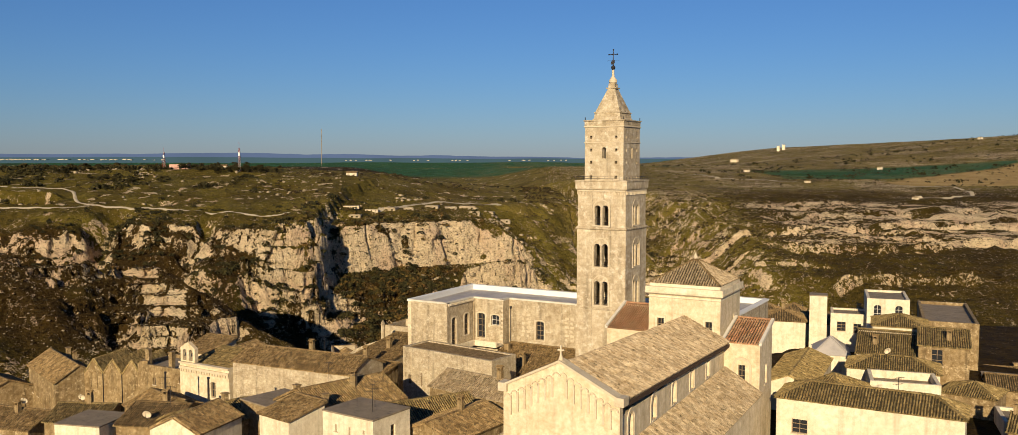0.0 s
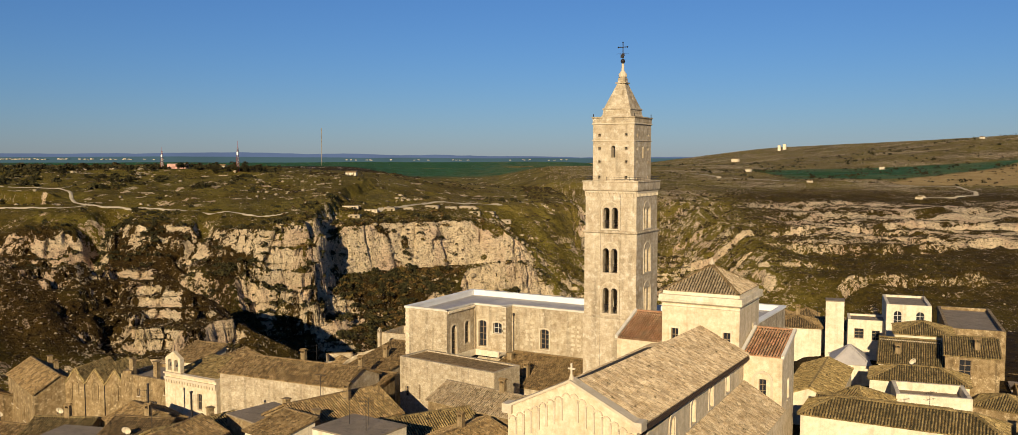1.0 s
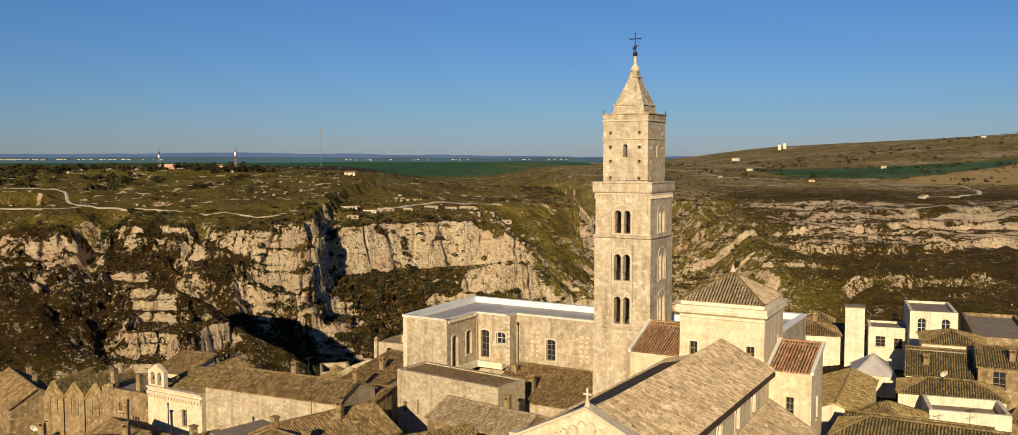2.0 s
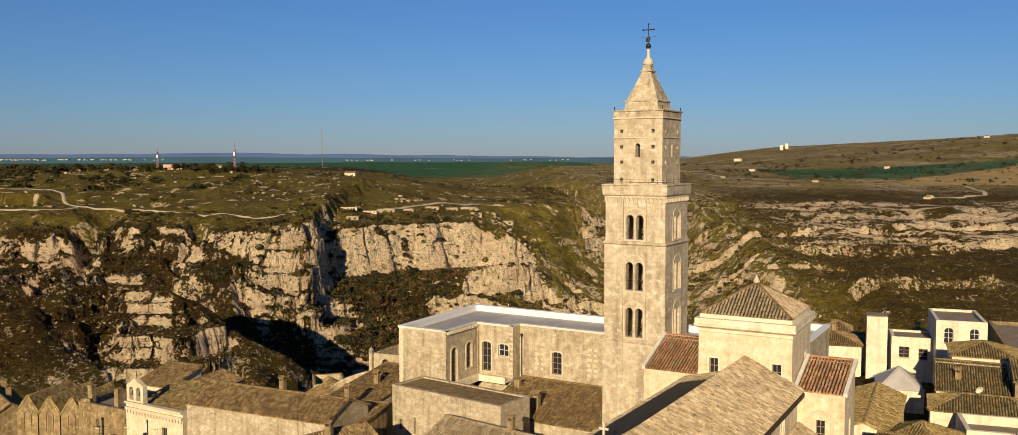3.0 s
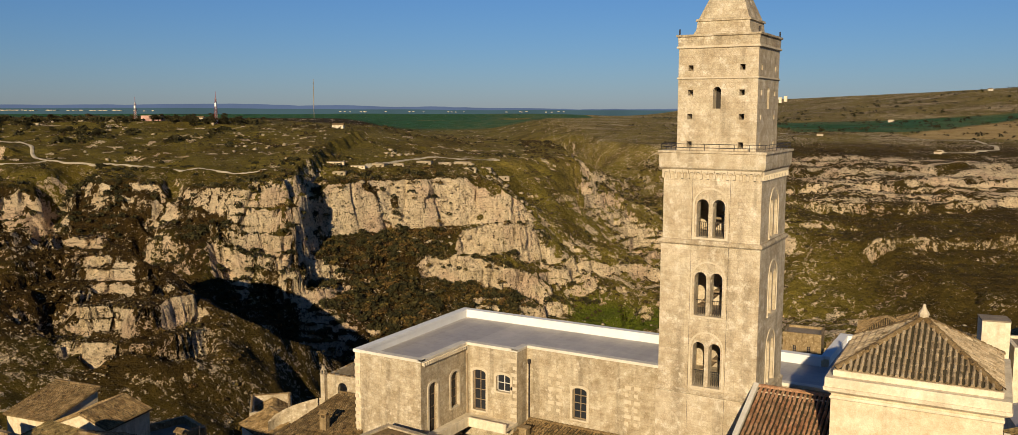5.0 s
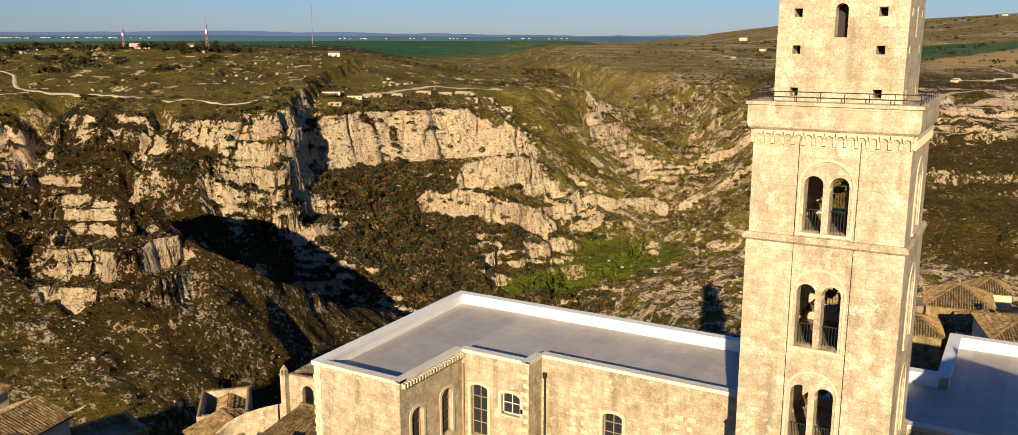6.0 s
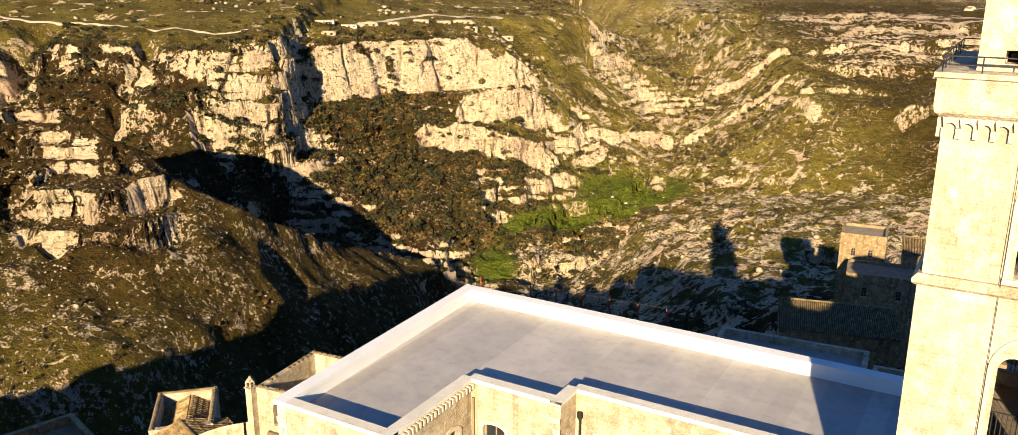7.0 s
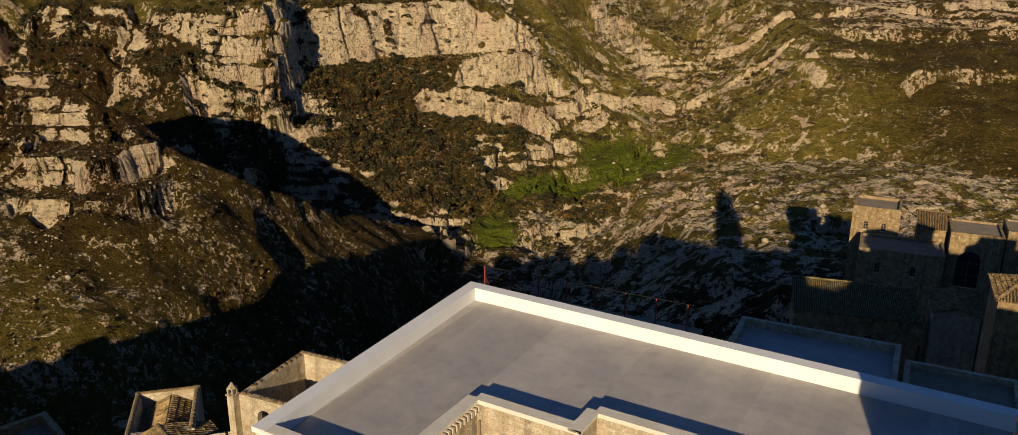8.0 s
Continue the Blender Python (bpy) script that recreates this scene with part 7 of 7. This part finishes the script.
def tv_antenna(x, y, turn, high=3.2):
    p = roof_under(x, y)
    e = thing("tv_antenna", "thin rooftop television antenna with cross bars", "antenna", p - Vector((0, 0, 0.25)), turn, "antennas on the roofs")
    bm = bmesh.new()
    tube(bm, (0, 0, 0), (0, 0, high), 0.03, 5)
    part("mast", bm, IRON, e)
    for z, n in ((high - 0.1, 7), (high - 0.8, 4)):
        bm = bmesh.new()
        tube(bm, (-0.7, 0, z), (0.7, 0, z), 0.018, 4)
        for i in range(n):
            xx = -0.65 + 1.3 * i / (n - 1)
            tube(bm, (xx, -0.28, z), (xx, 0.28, z), 0.011, 4)
        part("boom", bm, IRON, e)


def chimney_stack(x, y, turn, high=1.5, tall=False):
    p = roof_under(x, y)
    e = thing("chimney_stack", "small plastered chimney with slotted cap" if not tall else "thin dark metal flue pipe", "chimney", p - Vector((0, 0, 0.4)), turn, "chimneys on the roofs")
    if tall:
        bm = bmesh.new()
        tube(bm, (0, 0, 0), (0, 0, high + 1.2), 0.11, 8), tube(bm, (0, 0, high + 1.22), (0, 0, high + 1.4), 0.17, 8)
        part("flue", bm, IRON, e)
        return
    part("shaft", boxes((-0.32, 0.32, -0.27, 0.27, 0, high)), OCHRE_WALL, e)
    bm = bmesh.new()
    for sx in (-1, 1):
        box(bm, sx * 0.26 - 0.05, sx * 0.26 + 0.05, -0.24, 0.24, high + 0.003, high + 0.3)
    slab(bm, [(-0.42, -0.38, high + 0.3), (0.42, -0.38, high + 0.3), (0.42, 0, high + 0.55), (-0.42, 0, high + 0.55)], (0, 0, 0.06))
    slab(bm, [(-0.42, 0, high + 0.55), (0.42, 0, high + 0.55), (0.42, 0.38, high + 0.3), (-0.42, 0.38, high + 0.3)], (0, 0, 0.06))
    part("cap", bm, TILE_OLD, e)


for x, y, turn, size in ((-42.2, -37.6, 30, 1.0), (-36.4, -38.4, 20, 1.1), (-32.6, -33.0, 15, 1.0), (-60.0, -34.0, 25, 0.9), (-22.0, -13.0, 10, 0.8), (30.0, 22.4, 40, 0.9), (46.0, 29.0, 20, 0.9), (-68.0, -37.0, 30, 0.9)):
    satellite_dish(x, y, turn, size)
for x, y, turn, high in ((-38.6, -37.2, 20, 3.4), (-13.5, -34.0, 70, 3.6), (-11.6, -33.4, 30, 3.0), (-10.6, -35.0, 50, 3.2), (-24.6, -26.0, 10, 2.8), (-34.8, -15.6, 80, 2.6), (28.0, 56.0, 30, 3.0), (21.0, 55.0, 0, 2.4), (-62.0, -17.0, 40, 2.8), (34.0, 1.6, 60, 2.6), (-47.6, -31.0, 35, 3.0), (12.0, 55.0, 15, 2.8)):
    tv_antenna(x, y, turn, high)
for x, y, turn, high, tall in ((-22.0, -24.6, 12, 1.8, False), (-37.4, -15.2, 5, 1.6, False), (-33.6, -36.0, 0, 2.0, True), (-44.0, -33.6, 20, 1.4, False), (-12.0, -2.0, 0, 1.8, False), (-8.0, -14.4, 0, 1.3, False), (-57.0, -35.0, 25, 1.4, False), (-30.4, -12.2, 0, 1.8, False), (27.6, 29.6, 0, 1.2, False), (37.0, 29.0, 10, 1.3, False), (-50.0, -29.0, 0, 1.8, True), (-80.0, -22.0, -18, 1.6, False), (-6.6, -25.0, 0, 1.4, False), (9.0, 54.0, 10, 1.4, False), (19.0, 70.0, 10, 1.4, False), (-33.0, -4.0, 5, 1.5, False), (-68.0, -38.0, 10, 1.3, False), (45.4, 6.4, 0, 1.3, False)):
    chimney_stack(x, y, turn, high, tall)


# ---- on the far plateau ----
for (line, wide), label in zip(TRACKS, ("pale dirt track across the plateau", "pale gravel path along the cliff top", "pale dirt track over the far slope", "winding pale track on the far slope", "short pale track below a quarry")):
    track("dirt_track", label, line, wide)


def lattice_mast(v, u, height, label):
    p = place(v, u)
    e = thing("radio_mast", label, "mast", p - Vector((0, 0, 1)), 20, "masts on the plateau")
    bm = bmesh.new()
    w0, w1 = 1.1, 0.35
    for sx, sy in ((-1, -1), (1, -1), (1, 1), (-1, 1)):
        tube(bm, (sx * w0, sy * w0, 0), (sx * w1, sy * w1, height * 0.8), 0.13, 5)
    part("lattice_frame", bm, RED_STEEL, e)
    bm = bmesh.new()
    n = 9
    for i in range(n):
        za, zb = height * 0.8 * i / n, height * 0.8 * (i + 1) / n
        wa, wb = w0 + (w1 - w0) * i / n, w0 + (w1 - w0) * (i + 1) / n
        for (ax, ay), (bx, by) in (((-1, -1), (1, -1)), ((1, -1), (1, 1)), ((1, 1), (-1, 1)), ((-1, 1), (-1, -1))):
            tube(bm, (ax * wa, ay * wa, za), (bx * wb, by * wb, zb), 0.08, 4)
    part("brace", bm, WHITE_PAINT, e)
    bm = bmesh.new()
    tube(bm, (0, 0, height * 0.8), (0, 0, height), 0.12, 6)
    part("antenna", bm, RED_STEEL, e)
    bm = bmesh.new()
    box(bm, -0.7, 0.7, -0.7, 0.7, height * 0.55, height * 0.66)
    part("dish_cluster", bm, WHITE_PAINT, e)
    return e


lattice_mast(-243, 640, 26, "tall red and white lattice radio mast")
lattice_mast(-318, 668, 20, "shorter lattice radio mast beside a farm")


def guyed_pole(v, u, top, label):
    p = place(v, u)
    e = thing("mast_pole", label, "mast", p - Vector((0, 0, 1)), 0, "masts on the plateau")
    bm = bmesh.new()
    tube(bm, (0, 0, 0), (0, 0, top - p.z + 1), 0.9, 6)
    part("pole", bm, CONCRETE, e)


guyed_pole(-568, 2500, 132, "thin distant transmitter mast on the plain")


def far_house(v, u, w, d, h, rz, wall, label, roof=None, doors=2):
    p = place(v, u)
    e = thing("farmhouse", label, "house", (p.x, p.y, p.z - 0.8), rz)
    bm = bmesh.new()
    hs = {"front": [((i + 0.5) * w / doors - 0.5, (i + 0.5) * w / doors + 0.5, 0.9, min(h - 0.4, 2.9), False) for i in range(doors)]}
    ring_walls(bm, w / 2, d / 2, 0, h, 0.35, hs)
    part("wall", bm, wall, e)
    # floor coloured dark, as the shade seen through the doorways
    part("inner_floor", boxes((-w / 2 + 0.36, w / 2 - 0.36, -d / 2 + 0.36, d / 2 - 0.36, 0, 0.3)), INSIDE_SHADE, e)
    if roof == "flat":
        part("roof", boxes((-w / 2 - 0.15, w / 2 + 0.15, -d / 2 - 0.15, d / 2 + 0.15, h + 0.004, h + 0.25)), CONCRETE, e)
    else:
        bm = bmesh.new()
        for sy in (-1, 1):
            pts = [(-w / 2 - 0.2, sy * (d / 2 + 0.3), h), (w / 2 + 0.2, sy * (d / 2 + 0.3), h), (w / 2 + 0.2, 0, h + d * 0.22), (-w / 2 - 0.2, 0, h + d * 0.22)]
            slab(bm, pts if sy < 0 else pts[::-1], (0, 0, -0.15))
        part("roof", bm, roof or TILE_OLD, e)
    return e


PINK_WALL = mat("faded pink plaster", (0.62, 0.36, 0.28), grain=0.1)
far_house(-304, 668, 16, 8, 5.0, 30, PINK_WALL, "faded pink farmhouse among dark trees", "flat", 4)
far_house(-268, 672, 9, 6, 3.4, 30, WHITE_WALL, "low white farm building", None, 2)
far_house(-126, 514, 12, 4, 2.2, 34, PALE_PLASTER, "long low ruined pale stone shed", "flat", 3)
far_house(-112, 519, 9, 4, 2.2, 34, PALE_PLASTER, "long low pale stone shed", "flat", 3)
far_house(-150, 655, 9, 6, 3.6, 30, WHITE_WALL, "small pale farm shed on the ridge", None, 2)
far_house(667, 1513, 8, 6, 5, -20, WHITE_WALL, "small white hut beside the green field", None, 1)
far_house(402, 1437, 9, 6, 4, -10, WHITE_WALL, "white farmhouse on the far slope", None, 2)
far_house(782, 3020, 24, 14, 10, -10, PALE_PLASTER, "pale far farmhouse on the ridge", None, 2)
far_house(1170, 3790, 12, 12, 24, 0, WHITE_WALL, "tall white water tank on the ridge", "flat", 1)
far_house(1196, 3800, 12, 12, 24, 0, WHITE_WALL, "second tall white water tank on the ridge", "flat", 1)
far_house(1235, 2240, 11, 7, 5, -30, WHITE_WALL, "pale farm building on the far hill", None, 2)
far_house(427, 845, 6, 5, 3, -20, PALE_PLASTER, "ruined pale stone hut on the far slope", None, 1)
far_house(389, 1081, 7, 4, 2.6, -20, PALE_PLASTER, "small pale stone hut beside the track", None, 1)


def rock_dwelling(v, u, w, h, doors, rz, label):
    """A cave dwelling: a rough rock front with dark openings cut into it."""
    p = place(v, u)
    e = thing("cave_dwelling", label, "ruin", (p.x, p.y, p.z - 2.0), rz, "cave dwellings on the cliff top")
    bm = bmesh.new()
    d = 5.0
    hs = [((i + 0.5) * w / doors - 0.75, (i + 0.5) * w / doors + 0.75, 1.2, 1.2 + h * 0.62, True) for i in range(doors)]
    wall_panel(bm, pose(-w / 2, -d / 2, 0), w, h + 1.2, 0.9, hs)
    rng = random.Random(int(v * 7 + u))
    for vert in bm.verts:
        vert.co.y += 0.25 * noise.noise(vert.co * 0.6)
        if vert.co.z > h:
            vert.co.z += rng.uniform(-0.25, 0.25)
    part("rock_front", bm, ROCK_BLOCK, e)
    bm = bmesh.new()
    slab(bm, [(-w / 2, -d / 2 + 0.3, h + 1.3), (w / 2, -d / 2 + 0.3, h + 1.2), (w / 2 + 0.6, d, h + 1.1), (-w / 2 - 0.6, d, h + 1.3)], (0, 0, -0.7))
    part("rock_roof", bm, ROCK_BLOCK, e)
    bm = bmesh.new()
    box(bm, -w / 2 - 0.6, -w / 2 + 0.004, -d / 2 + 0.2, d, 0, h + 1.0), box(bm, w / 2 - 0.004, w / 2 + 0.6, -d / 2 + 0.2, d, 0, h + 1.0), box(bm, -w / 2, w / 2, d - 0.6, d, 0, h + 0.5)
    part("side_rock", bm, ROCK_BLOCK, e)


for args in ((-72, 556, 9, 2.4, 2, 26), (-58, 562, 7, 2.6, 2, 44), (-46, 570, 11, 2.6, 3, 30), (-30, 576, 8, 2.3, 2, 20), (-18, 582, 9, 2.2, 2, 40), (-100, 530, 8, 2.2, 2, 18), (-88, 540, 6, 2.4, 2, 40), (-40, 558, 7, 2.8, 2, 30), (-120, 497, 7, 2.0, 2, 30)):
    rock_dwelling(*args, "rough rock-cut cave dwelling with dark doorways")


def leafy_tree(v, u, height, spread, label, group, seed, dark=True):
    """A small tree: tapered trunk, limbs and a crown of many ragged clumps."""
    rng = random.Random(seed)
    p = place(v, u)
    e = thing("tree", label, "tree", (p.x, p.y, p.z - 0.3), rng.uniform(0, 360), group)
    bm = bmesh.new()
    lathe(bm, [(0.22, 0), (0.16, height * 0.3), (0.08, height * 0.6)], 7)
    for i in range(4):
        a = i * 1.6 + rng.uniform(-0.3, 0.3)
        tube(bm, (0, 0, height * 0.3), (math.cos(a) * spread * 0.6, math.sin(a) * spread * 0.6, height * 0.62), 0.06, 5)
    part("trunk", bm, BARK, e)
    shapes = spray_shapes(rng, 4, 26)
    vs, fs, base = [], [], 0
    for i in range(26):
        a, r, z = rng.uniform(0, 6.3), spread * math.sqrt(rng.random()), rng.uniform(0.38, 1.0)
        r *= math.sin(math.pi * min(1.0, (z - 0.25) * 1.2)) * 0.9 + 0.15
        w = spread * rng.uniform(0.2, 0.42)
        sv, sf = shapes[i % 4]
        vs.append(np.stack([r * math.cos(a) + w * sv[:, 0], r * math.sin(a) + w * sv[:, 1], height * z - w * 0.5 + w * 0.8 * sv[:, 2]], -1))
        fs.append(sf + base)
        base += len(sv)
    me = bpy.data.meshes.new("crown")
    me.from_pydata(np.concatenate(vs).tolist(), [], np.concatenate(fs).tolist())
    me.materials.append(LEAF_DARK if dark else LEAF)
    ob = new("crown", me)
    ob.parent = e
    return e


rng_trees = random.Random(77)
for i in range(22):
    leafy_tree(-296 + i * 3.4 + rng_trees.uniform(-2, 2), 646 + rng_trees.uniform(-10, 16), rng_trees.uniform(4, 7.5), rng_trees.uniform(2.0, 3.4), "dark evergreen tree beside the farm", "trees beside the farm", 200 + i)
for i in range(26):
    leafy_tree(rng_trees.uniform(-430, -300), rng_trees.uniform(560, 680), rng_trees.uniform(3, 5.5), rng_trees.uniform(1.8, 3.2), "dark spreading tree on the plateau", "trees on the plateau", 300 + i)
